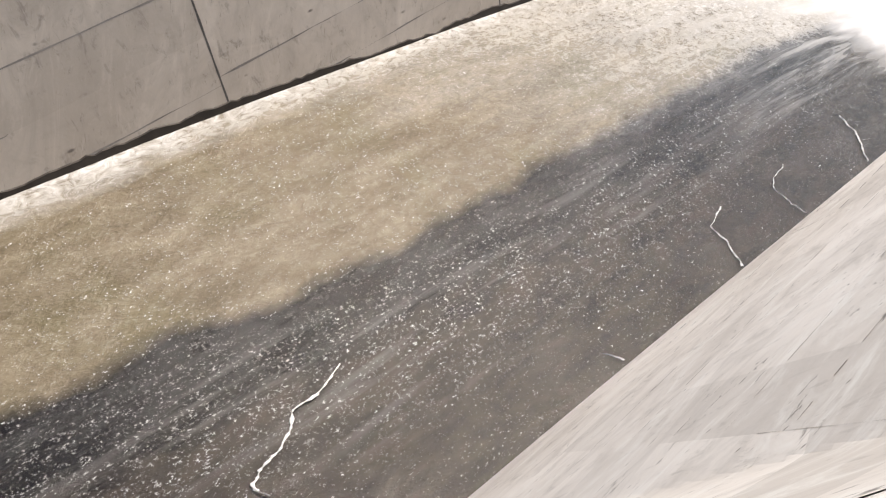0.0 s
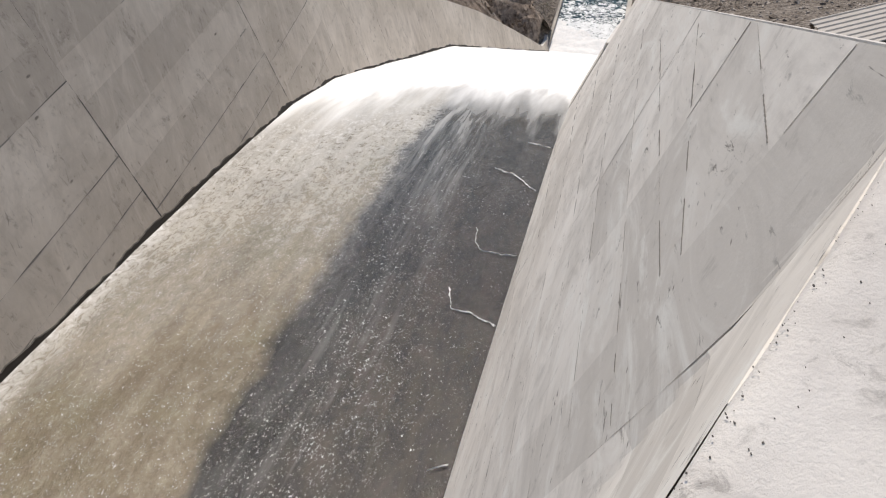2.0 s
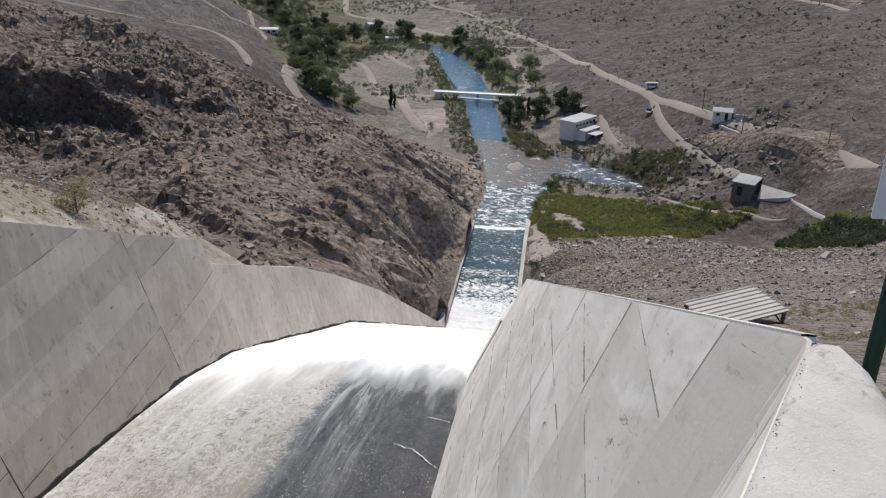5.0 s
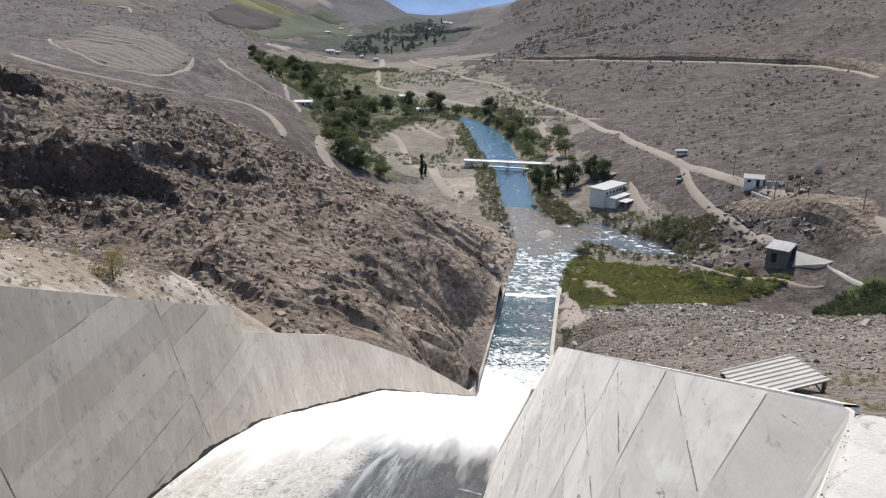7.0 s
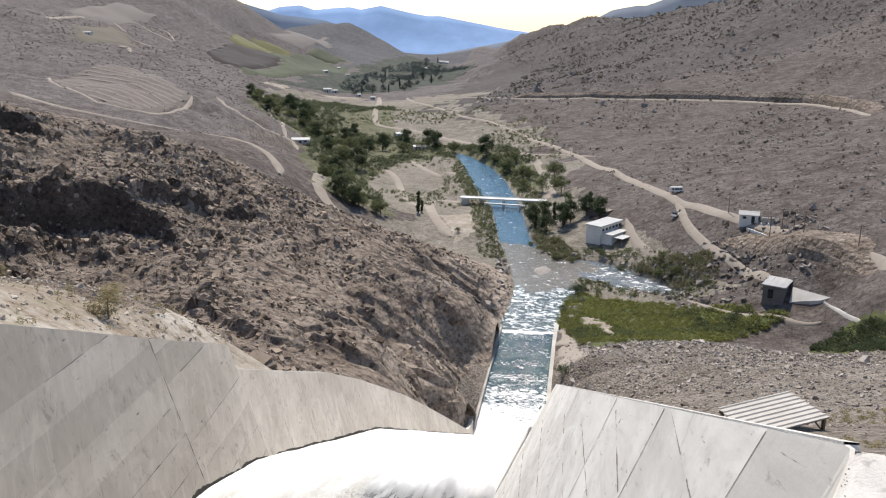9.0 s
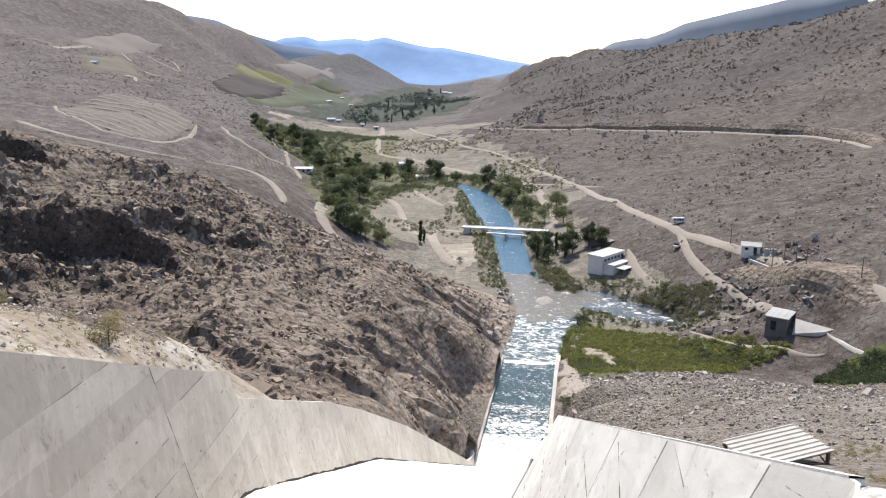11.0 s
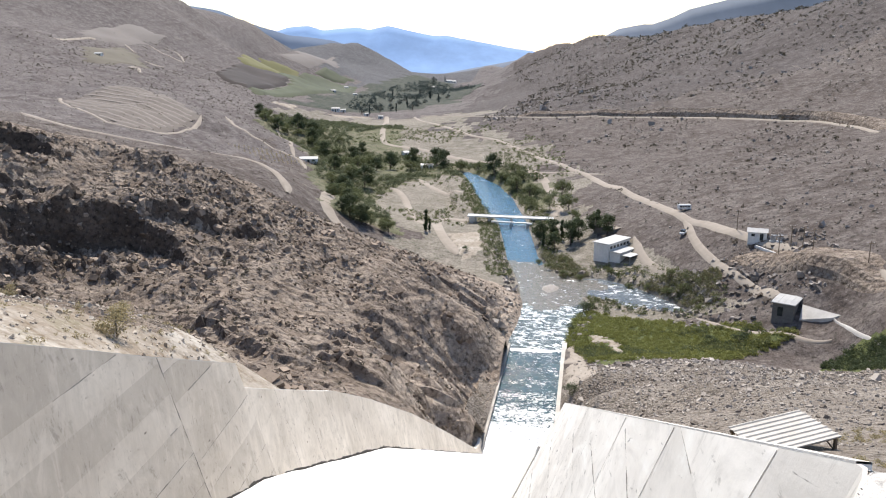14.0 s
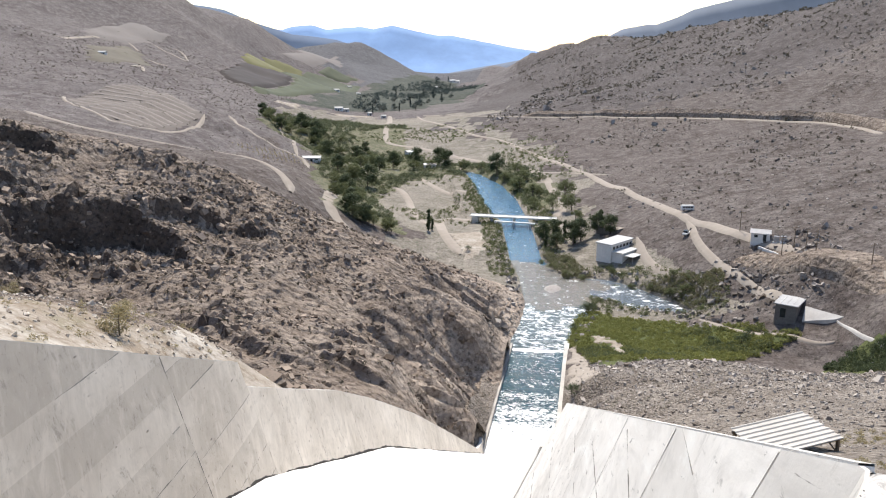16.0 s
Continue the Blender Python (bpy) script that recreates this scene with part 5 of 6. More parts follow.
def stone_material(name, dark, pale):
    n = Nodes(name)
    rnd = n.t.nodes.new("ShaderNodeNewGeometry").outputs["Random Per Island"]
    grit = n.noise(2.0, 5, 0.7)
    col = n.blend(rnd, dark, pale)
    col = n.blend(n.span(grit, 0.5, 0.75, 0.0, 0.5), col, tuple(c * 0.6 for c in dark))
    return n.finish(col, 0.92, grit, 0.5, 0.1, 0.0, 0.2)


def leaf_material(name, dark, pale):
    n = Nodes(name)
    rnd = n.t.nodes.new("ShaderNodeNewGeometry").outputs["Random Per Island"]
    big = n.noise(0.6, 3)
    col = n.blend(n.math("ADD", n.math("MULTIPLY", rnd, 0.6), n.math("MULTIPLY", big, 0.4)), dark, pale)
    mat = n.finish(col, 0.75, None, 0, 0, 0.0, 0.25)
    # leaves let some light through
    thin = n.node("BsdfTranslucent", Color=col)
    mix = n.node("MixShader", Fac=0.4)
    n.t.links.new(n.bsdf.outputs[0], mix.inputs[1])
    n.t.links.new(thin.outputs[0], mix.inputs[2])
    n.t.links.new(mix.outputs[0], n.t.nodes["Material Output"].inputs[0])
    return mat


SPUR_STONE = stone_material("brown_boulder", (0.095, 0.070, 0.053), (0.370, 0.298, 0.240))
GREY_STONE = stone_material("grey_boulder", (0.170, 0.142, 0.120), (0.470, 0.424, 0.380))
PALE_STONE = stone_material("pale_stone", (0.260, 0.210, 0.165), (0.580, 0.520, 0.450))
HILL_STONE = stone_material("hillside_boulder", (0.100, 0.086, 0.077), (0.360, 0.325, 0.300))
SCRUB = leaf_material("dry_scrub", (0.050, 0.044, 0.034), (0.140, 0.126, 0.098))
STRAW = leaf_material("straw_brush", (0.24, 0.20, 0.11), (0.42, 0.36, 0.21))
LEAF = leaf_material("dark_foliage", (0.040, 0.056, 0.030), (0.120, 0.146, 0.074))
LEAF_LIGHT = leaf_material("olive_foliage", (0.074, 0.090, 0.042), (0.195, 0.210, 0.100))
MEADOW_LEAF = leaf_material("meadow_shrubs", (0.125, 0.142, 0.040), (0.300, 0.300, 0.105))
BELT_LEAF = leaf_material("muted_foliage", (0.070, 0.086, 0.046), (0.190, 0.205, 0.120))
POOL_LEAF = leaf_material("olive_brown_foliage", (0.105, 0.108, 0.058), (0.270, 0.255, 0.155))
# leaves of far trees, made bluer to put distance haze into the colour
HAZED_LEAF = leaf_material("hazed_foliage", (0.040, 0.056, 0.054), (0.086, 0.108, 0.102))
BARK = simple("grey_bark", (0.07, 0.055, 0.045), (0.14, 0.115, 0.095), 4)

seeded = np.random.RandomState(12)
CREST = np.array(sorted(RELIEF["spur_crest"]))


def spots_on_spur(count, patchy):
    out = []
    while len(out) < count:
        x, y = seeded.uniform(-135, -17, 4000), seeded.uniform(48, 220, 4000)
        i, j = np.searchsorted(grid_x, x) - 1, np.searchsorted(grid_y, y) - 1
        ok = (y < np.interp(x, CREST[:, 0], CREST[:, 1]) + 4) & (np.hypot(x, y) > 50) & (stream_distance(x, y, RIVER) > 3) & ~((x > -19) & (y < 184))
        ok &= seeded.uniform(0, 1, 4000) < 0.3 + 0.7 * np.clip((mesh_z[j, i] - 26) / 14, 0, 1)
        ok &= fractal(x, y, 14, 3, 0.5, 29) > seeded.uniform(-patchy, patchy * 0.6, 4000)
        out += list(zip(x[ok], y[ok]))
    return out[:count]


spur_spots = spots_on_spur(20000, 0.5)
scatter("spur_boulders", spur_spots, np.clip(seeded.gamma(0.9, 0.19, 20000) + 0.07, 0, 1.0), SPUR_STONE, "brown broken boulders strewn over the rocky spur", "boulders", 3)
tufts("spur_scrub", spots_on_spur(3000, 0.8), seeded.uniform(0.2, 0.65, 3000), SCRUB, "dark dry scrub dotted over the rocky spur", "scrub", 5, 14)


def spots_in(count, x0, x1, y0, y1, test):
    out = []
    while len(out) < count:
        x, y = seeded.uniform(x0, x1), seeded.uniform(y0, y1)
        if test(x, y):
            out.append((x, y))
    return out


on_terrace = spots_in(24000, -2, 75, 36, 168, lambda x, y: not (7 < x < 15 and 38 < y < 47) and x > np.interp(y, [36, 60, 130, 170], [2.0, 1.5, -1.0, -1.5]) and x < 12 + y * 0.42)
scatter("rubble", on_terrace, np.clip(seeded.gamma(0.9, 0.085, 24000) + 0.035, 0, 0.5) * np.clip(np.array([p[1] for p in on_terrace]) / 100, 0.35, 1.3), GREY_STONE, "grey rubble strewn over the slope below the dam", "rubble", 7)
dry_spots = spots_in(260, 12, 30, 30, 62, lambda x, y: fractal(np.array([x]), np.array([y]), 7, 2, 0.5, 35)[0] > 0.12 and not (7 < x < 15 and 38 < y < 47))
tufts("terrace_brush", dry_spots, seeded.uniform(0.12, 0.42, 260), STRAW, "dry straw-coloured brush on the rubble slope", "brush", 43, 60, 0.7, 0.16)
near_right = spots_in(420, 1.75, 6, 2.0, 14, lambda x, y: True)
scatter("near_rubble", near_right, seeded.gamma(1.6, 0.035, 420) + 0.02, GREY_STONE, "broken grey stones behind the spillway wall", "rubble", 9)
on_edge = spots_in(500, 2, 56, 138, 166, lambda x, y: abs(y - np.interp(x, [3, 9, 24, 34, 45, 52], [150, 153, 158, 160, 158, 150])) < 5)
scatter("terrace_edge_stones", on_edge, seeded.gamma(1.5, 0.13, 500) + 0.1, GREY_STONE, "pale boulders along the edge of the rubble slope", "boulders", 11)
on_bench = spots_in(3200, -46, -19.4, 16, 66, lambda x, y: (np.hypot(x, y) < 52 and seeded.uniform(0, 1) < 0.45 or abs(np.hypot(x, y) - 46) < 5 or x > -24 and y > 34) and x < np.interp(y, [16, 38, 50], [-21.6, -20.6, -20.0]))
scatter("bench_stones", on_bench, np.clip(seeded.gamma(1.1, 0.045, 3200) + 0.02, 0, 0.2), PALE_STONE, "loose pale stones on the sandy bench", "stones", 13)
tufts("bench_brush", spots_in(160, -40, -19.8, 20, 60, lambda x, y: np.hypot(x, y) < 50 or x > -23), seeded.uniform(0.10, 0.38, 160), STRAW, "dry straw-coloured brush on the sandy bench", "brush", 15, 60, 0.8, 0.16)


def clump(x, y):
    return math.sin(x * 0.045 + 1.6 * math.sin(y * 0.031)) * math.sin(y * 0.038 + 1.9 * math.sin(x * 0.027))


def open_hill(x, y):
    return min(stream_distance(x, y, RIVER), stream_distance(x, y, POOL)) > 14


right_spots = spots_in(7500, -170, 330, 190, 1500, lambda x, y: -7.5 < math.degrees(math.atan2(x, y)) < 27 and seeded.uniform(0, 1) < 300 / y and clump(x, y) > seeded.uniform(-0.9, 0.6) and ground(x, y) > 7 and open_hill(x, y))
scatter("hillside_boulders", right_spots, seeded.gamma(1.1, 0.21, 7500) * np.clip(np.array([p[1] for p in right_spots]) / 400, 0.6, 1.9) + 0.12, HILL_STONE, "scattered boulders on the dry valley side", "boulders", 17)
right_scrub = spots_in(13000, -170, 330, 195, 1600, lambda x, y: -7.5 < math.degrees(math.atan2(x, y)) < 27 and seeded.uniform(0, 1) < 350 / y and clump(x, y) > seeded.uniform(-0.9, 0.6) and ground(x, y) > 7 and open_hill(x, y))
tufts("hillside_scrub", right_scrub, seeded.gamma(2.2, 0.20, 13000) * np.clip(np.array([p[1] for p in right_scrub]) / 400, 0.6, 2.4), SCRUB, "dark scrub dotted over the dry valley side", "scrub", 19, 12)
left_scrub = spots_in(4500, -520, -95, 230, 900, lambda x, y: -44 < math.degrees(math.atan2(x, y)) < -14 and ground(x, y) > 9)
tufts("far_slope_scrub", left_scrub, seeded.uniform(0.3, 0.85, 4500) * np.clip(np.array([p[1] for p in left_scrub]) / 450, 0.6, 1.5), SCRUB, "sparse scrub on the far slope", "scrub", 21, 12)
gorge = spots_in(560, 24, 64, 196, 232, lambda x, y: stream_distance(x, y, POOL) > 1)
scatter("gorge_boulders", gorge, np.clip(seeded.gamma(1.2, 0.28, 560) + 0.15, 0, 1.2), HILL_STONE, "large boulders along the gorge under the road", "boulders", 23)
bank = spots_in(420, -34, 40, 184, 300, lambda x, y: 1.0 < min(stream_distance(x, y, RIVER), stream_distance(x, y, POOL)) < 5)
scatter("bank_stones", bank, seeded.gamma(2.0, 0.18, 420) + 0.15, GREY_STONE, "pale stones along the river bank", "stones", 25)

MEADOW_PLAN = [(-4.2, 205), (-3.4, 184), (0.5, 171), (2.4, 158), (4.5, 148), (9.0, 149), (12, 158), (22, 164.5), (28, 166), (36, 173), (47, 182), (51, 183.5), (48, 190), (35, 197), (23, 204), (10, 209), (1, 213)]
meadow_spots = spots_in(3000, -5, 49, 162, 214, lambda x, y: bool(inside(np.array([x]), np.array([y]), MEADOW_PLAN)[0]) and not (inside(np.array([x]), np.array([y]), [(1.0, 186), (3.5, 188), (7.6, 185), (9.8, 176), (9.2, 169), (7.5, 174), (5.6, 180.5), (3.4, 182.4)])[0] or x > 42.5 and y > 187.5) and abs(y - np.interp(x, [29.2, 35.7, 42.0, 48.4], [204.4, 193.6, 186.9, 182.6])) > (1.1 if x > 29 else -1))
dark_spots = [p for p in meadow_spots if fractal(np.array([p[0] * 0.7]), np.array([p[1] * 1.6]), 11, 3, 0.5, 87)[0] > 0.12]
tufts("meadow_thicket", dark_spots, seeded.uniform(0.5, 1.3, len(dark_spots)), LEAF_LIGHT, "darker green thickets in the meadow", "shrubs", 39, 34, 0.8, 0.22)
tufts("meadow_growth", meadow_spots, seeded.uniform(0.45, 1.15, 3000), MEADOW_LEAF, "bright green low shrubs filling the meadow", "shrubs", 27, 34, 0.7, 0.24)
strip_spots = spots_in(420, 50, 68, 147, 175, lambda x, y: bool(inside(np.array([x]), np.array([y]), [(51, 172), (56, 174), (61, 168), (66, 160), (67, 150), (60, 148), (55, 157)])[0]))
tufts("strip_growth", strip_spots, seeded.uniform(0.6, 1.7, 420), LEAF, "dark green shrubs below the rubble slope", "shrubs", 29, 60, 0.8, 0.18)
flats_spots = spots_in(2200, -260, 0, 285, 640, lambda x, y: ground(x, y) < 7 and 2 < stream_distance(x, y, RIVER) and fractal(np.array([x]), np.array([y]), 26, 3, 0.5, 91)[0] > (-0.05 if x < -100 or y > 430 else 0.33))
tufts("valley_shrubs", flats_spots, seeded.uniform(0.5, 1.6, 2200), LEAF_LIGHT, "olive shrubs on the valley floor", "shrubs", 31, 46, 0.8, 0.2)
belt_plan = [(-240, 560), (-215, 500), (-178, 478), (-150, 420), (-130, 372), (-104, 318), (-90, 266), (-68, 268), (-76, 300), (-92, 335), (-100, 372), (-96, 415), (-80, 430), (-60, 425), (-40, 390), (-28, 350), (-10, 360), (-30, 430), (-62, 470), (-99, 490), (-130, 560), (-150, 640), (-200, 640)]
belt_spots = spots_in(3000, -240, -10, 266, 640, lambda x, y: bool(inside(np.array([x]), np.array([y]), belt_plan)[0]) and stream_distance(x, y, RIVER) > 2 and fractal(np.array([x]), np.array([y]), 30, 2, 0.5, 24)[0] > (0.08 if x < -105 else -0.25))
tufts("belt_shrubs", belt_spots, seeded.uniform(0.7, 2.6, 3000), BELT_LEAF, "dense muted green shrubs along the valley floor", "shrubs", 35, 46, 0.8, 0.2)
wood_plan = [(-340, 1280), (-340, 1503), (-362, 1850), (-322, 1850), (-300, 1700), (-223, 1607), (-185, 1296), (-232, 1283), (-245, 1116), (-262, 930), (-235, 880), (-275, 880)]
wood_spots = spots_in(1000, -400, -185, 880, 1950, lambda x, y: bool(inside(np.array([x]), np.array([y]), wood_plan)[0]) and fractal(np.array([x]), np.array([y]), 60, 2, 0.5, 15)[0] > -0.25)
tufts("far_woods", wood_spots, seeded.uniform(2.0, 5.0, 1000), HAZED_LEAF, "woods far along the valley floor, hazed blue-green", "woods", 37, 50, 1.3, 0.2)
orchard_rows = [(-170 + 2.6 * j + 1.1 * k + seeded.uniform(-0.3, 0.3), 362 + 3.0 * k + seeded.uniform(-0.3, 0.3)) for j in range(7) for k in range(13)]
tufts("orchard_rows", orchard_rows, seeded.uniform(0.5, 0.9, len(orchard_rows)), STRAW, "rows of small yellowed orchard trees beside the road", "orchard", 41, 40, 0.9, 0.2)
bank_growth = spots_in(1900, -64, 38, 206, 430, lambda x, y: 1.2 < min(stream_distance(x, y, RIVER), stream_distance(x, y, POOL)) < 9 and not (x < -12 and y < 240) and not (x < 24 and y < 212))
tufts("bank_growth", bank_growth, seeded.uniform(0.5, 1.4, 1900), LEAF_LIGHT, "reeds and low shrubs along the river bank", "shrubs", 33, 40, 0.9, 0.2)
pool_plan = [(-15, 270), (-12, 248), (2, 240), (13, 226), (26, 214), (35, 212), (38, 226), (24, 236), (12, 240), (2, 248), (-6, 264)]
pool_bank = spots_in(900, -16, 39, 208, 282, lambda x, y: bool(inside(np.array([x]), np.array([y]), pool_plan)[0]) and min(stream_distance(x, y, RIVER), stream_distance(x, y, POOL)) > 0.8)
tufts("pool_thicket", pool_bank, seeded.uniform(0.4, 1.2, 900), POOL_LEAF, "dense olive and brown shrubs on the bank above the pool", "shrubs", 43, 46, 0.9, 0.2)


def boulders(count):
    """Single large boulders, each its own thing on one of eight shapes."""
    shapes, faces = rock_shapes(8, 101)
    meshes = []
    for k, v in enumerate(shapes):
        mesh = bpy.data.meshes.new("boulder")
        mesh.from_pydata([tuple(map(float, p)) for p in v], [], [tuple(map(int, f)) for f in faces])
        mesh.materials.append(BOULDER)
        meshes.append(mesh)
    places = [(p, 1) for p in spots_on_spur(count, 0.35)] + [(p, 2) for p in spots_in(count // 3, 26, 60, 200, 226, lambda x, y: stream_distance(x, y, POOL) > 2)] \
        + [(p, 3) for p in spots_in(count // 5, 3, 50, 62, 158, lambda x, y: not (7 < x < 15 and 38 < y < 47) and x < 8 + y * 0.3)]
    for k, ((x, y), where) in enumerate(places):
        s = seeded.uniform(0.5, 1.15) if where < 3 else seeded.uniform(0.2, 0.45)
        ob = new("boulder", meshes[k % 8])
        ob.matrix_world = pose(x, y, ground(x, y) + 0.15 * s, seeded.uniform(-15, 15), seeded.uniform(-15, 15), seeded.uniform(0, 360)) @ Matrix.Diagonal((s, s * seeded.uniform(0.7, 1), s * seeded.uniform(0.6, 1), 1))
        tagged(ob, ("angular brown boulder lying on the rocky spur", "weathered boulder in the gorge below the road", "pale grey boulder on the rubble slope")[where - 1], "boulder", ("boulders on the spur", "boulders in the gorge", "boulders on the rubble slope")[where - 1])


def boulder_material():
    n = Nodes("weathered_boulder")
    info = n.t.nodes.new("ShaderNodeObjectInfo").outputs["Random"]
    grit = n.noise(3.0, 6, 0.7)
    col = n.blend(info, (0.095, 0.075, 0.060), (0.270, 0.232, 0.200))
    col = n.blend(n.span(grit, 0.48, 0.70, 0.0, 0.6), col, (0.05, 0.04, 0.032))
    return n.finish(col, 0.92, grit, 0.6, 0.15, 0.0, 0.2)


BOULDER = boulder_material()
boulders(130)

# ---------------------------------------------------------------- trees
def make_tree(name, height, spread_r, columnar, leaves, material, label, seed):
    """A tapered trunk, limbs and a crown of many small leaf faces in uneven clumps."""
    rnd = random.Random(seed)
    tree = base_empty(name, Matrix.Identity(4), label, "tree")
    bm = bmesh.new()
    lean = Vector((rnd.uniform(-0.05, 0.05), rnd.uniform(-0.05, 0.05), 1)).normalized()
    tube(bm, (0, 0, -0.4), lean * height * 0.45, height * 0.035, height * 0.02, 7)
    tube(bm, lean * height * 0.45, lean * height * 0.85, height * 0.02, height * 0.006, 6)
    clumps = []
    for k in range(11 if not columnar else 9):
        z = height * (rnd.uniform(0.30, 0.92) if not columnar else 0.12 + 0.09 * k)
        a = rnd.uniform(0, 6.28)
        profile = math.sin(math.pi * min(1, max(0.08, (z / height - 0.12) / 0.9))) if not columnar else 0.9 - 0.55 * z / height
        reach = spread_r * profile * (rnd.uniform(0.55, 1.0) if not columnar else rnd.uniform(0.1, 0.5))
        tip = Vector((math.cos(a) * reach, math.sin(a) * reach, z))
        tube(bm, lean * max(0.2 * height, z - reach * 0.6), tip, height * 0.012, height * 0.003, 5)
        clumps.append((tip, spread_r * rnd.uniform(0.34, 0.58) * (1.0 if not columnar else 0.9)))
    clumps.append((lean * height * 0.9, spread_r * 0.4))
    part("trunk", bm, BARK, tree)
    verts, quads = [], []
    for _ in range(leaves):
        c, r = rnd.choice(clumps)
        d = Vector((rnd.gauss(0, 1), rnd.gauss(0, 1), rnd.gauss(0, 1))).normalized()
        p = c + d * r * rnd.uniform(0.35, 1.12)
        p.z = max(p.z, height * 0.10)
        u = Vector((rnd.gauss(0, 1), rnd.gauss(0, 1), rnd.gauss(0, 0.6))).normalized()
        w = u.cross(d + Vector((0.01, 0, 0))).normalized()
        s = height * rnd.uniform(0.015, 0.030)
        k = len(verts)
        verts += [p - u * s - w * s * 0.7, p + u * s - w * s * 0.7, p + u * s + w * s * 0.7, p - u * s + w * s * 0.7]
        quads.append((k, k + 1, k + 2, k + 3))
    soup("crown", verts, quads, material, tree)
    return tree


tree_kinds = [make_tree("broadleaf_tree", 8.0, 3.6, False, 2400, LEAF, "dark green broadleaf tree on the valley floor", 1),
              make_tree("willow_tree", 6.0, 3.2, False, 2200, LEAF_LIGHT, "olive-green willow with a ragged crown by the river", 2),
              make_tree("poplar_tree", 9.0, 1.5, True, 1800, LEAF, "tall narrow dark green poplar", 3),
              make_tree("round_bush", 2.4, 1.6, False, 1500, LEAF, "dense dark green bush", 4),
              make_tree("thorn_tree", 4.5, 3.0, False, 1700, LEAF_LIGHT, "low spreading olive-green thorn tree", 6)]
tree_kinds.append(make_tree("straw_bush", 1.5, 1.0, False, 1600, STRAW, "dry straw-coloured bush on the sandy bench", 8))
tree_kinds.append(make_tree("far_poplar", 9.0, 1.6, True, 900, HAZED_LEAF, "tall narrow poplar far off, hazed blue-green", 11))
tree_kinds.append(make_tree("far_tree", 7.0, 3.4, False, 1000, HAZED_LEAF, "broadleaf tree far along the valley, hazed blue-green", 12))
planted = [False] * len(tree_kinds)


def plant(kind, x, y, size, group):
    m = pose(x, y, ground(x, y) - 0.05, 0, 0, seeded.uniform(0, 360))
    source = tree_kinds[kind]
    ob = source if not planted[kind] else copy_thing(source, m)
    ob.matrix_world = m
    ob.scale = (size, size, size * seeded.uniform(0.9, 1.1))
    planted[kind] = True
    ob["group"] = group


GROVES = {
    "trees of the orchard grove": [(-226, 536), (-212, 528), (-190, 512), (-184, 520), (-176, 500), (-203, 538), (-188, 534), (-217, 520), (-208, 511), (-201, 508), (-196, 510), (-215, 541), (-195, 525), (-173, 495), (-169, 494), (-179, 507), (-222, 530), (-205, 520)],
    "trees on the valley flats": [(-131, 404), (-118, 373), (-105, 338), (-87, 270), (-82, 267), (-79, 268), (-76, 268), (-73, 269), (-69, 271), (-110, 385), (-124, 375), (-125, 426), (-121, 446), (-98, 330), (-92, 300)],
    "trees along the far river": [(-114, 461), (-103, 458), (-95, 467), (-83, 458), (-71, 449), (-62, 451), (-50, 430), (-124, 499), (-141, 507), (-106, 488), (-130, 470), (-150, 480), (-90, 480), (-160, 500), (-170, 530)],
    "trees of the green belt": [(-158, 462), (-160, 456), (-155, 468), (-84, 271), (-77, 271), (-72, 273), (-98, 312), (-103, 345), (-110, 362), (-96, 300), (-120, 400), (-140, 470), (-148, 520), (-95, 290), (-134, 416), (-150, 446), (-137, 440), (-116, 395), (-108, 350), (-101, 322), (-165, 475), (-150, 500), (-128, 455), (-186, 540)],
    "trees along the river road": [(-44, 410), (-38, 393), (-33, 386), (-27, 370), (-22, 346), (-11, 354), (-5, 330), (-15, 336), (-36, 408), (-3, 312), (-40, 425)],
    "trees beside the white building": [(-15, 285), (-12.7, 278), (-9.6, 274), (-6.7, 275), (-3.8, 276), (-1, 279), (2, 284), (5, 287), (7, 280), (-11, 291), (-7, 283)],
    "far tree belt": [(-218, 905), (-205, 930), (-240, 905), (-222, 985), (-236, 1000), (-215, 1010), (-228, 1060), (-245, 1075), (-210, 1140), (-236, 1190), (-248, 1260), (-262, 1320), (-255, 1420), (-286, 1450), (-292, 1540), (-310, 1600), (-325, 1680), (-340, 1760), (-300, 1700), (-356, 1850), (-370, 1940), (-335, 1880), (-385, 2020),
                      (-243, 844), (-236, 854), (-232, 886), (-227, 920), (-217, 951), (-208, 974), (-212, 1045), (-206, 1097), (-254, 1029), (-250, 1131), (-229, 1172), (-206, 1184), (-225, 1240), (-257, 1223), (-270, 1300), (-240, 1350), (-290, 1180), (-262, 960), (-275, 1400), (-300, 1500)],
}
for grove, places in GROVES.items():
    for k, (x, y) in enumerate(places):
        big = 1.35 if grove == "trees of the orchard grove" else 0.85 if y < 330 else 1.15 if y < 600 else 1.3
        kind = {"trees on the valley flats": (0, 4, 1), "trees beside the white building": (0, 2, 0), "far tree belt": (6, 7, 7),
                "trees along the river road": (1, 4, 1)}.get(grove, (0, 1, 4))[k % 3]
        plant(kind, x + seeded.uniform(-2, 2), y + seeded.uniform(-2, 2), big * seeded.uniform(0.75, 1.2), grove)
for x, y, s in ((-58, 284, 0.9), (-57, 286, 0.6)):
    plant(2, x, y, s, "poplars by the bridge track")
for x, y, s in ((-1.6, 143, 0.9), (0.5, 213, 1.3), (1.8, 214, 1.0), (-40, 262, 0.8), (30, 184, 1.0), (36, 183, 1.1), (38, 186, 0.9), (-2.3, 196, 0.8)):
    plant(3, x, y, s, "round bushes")
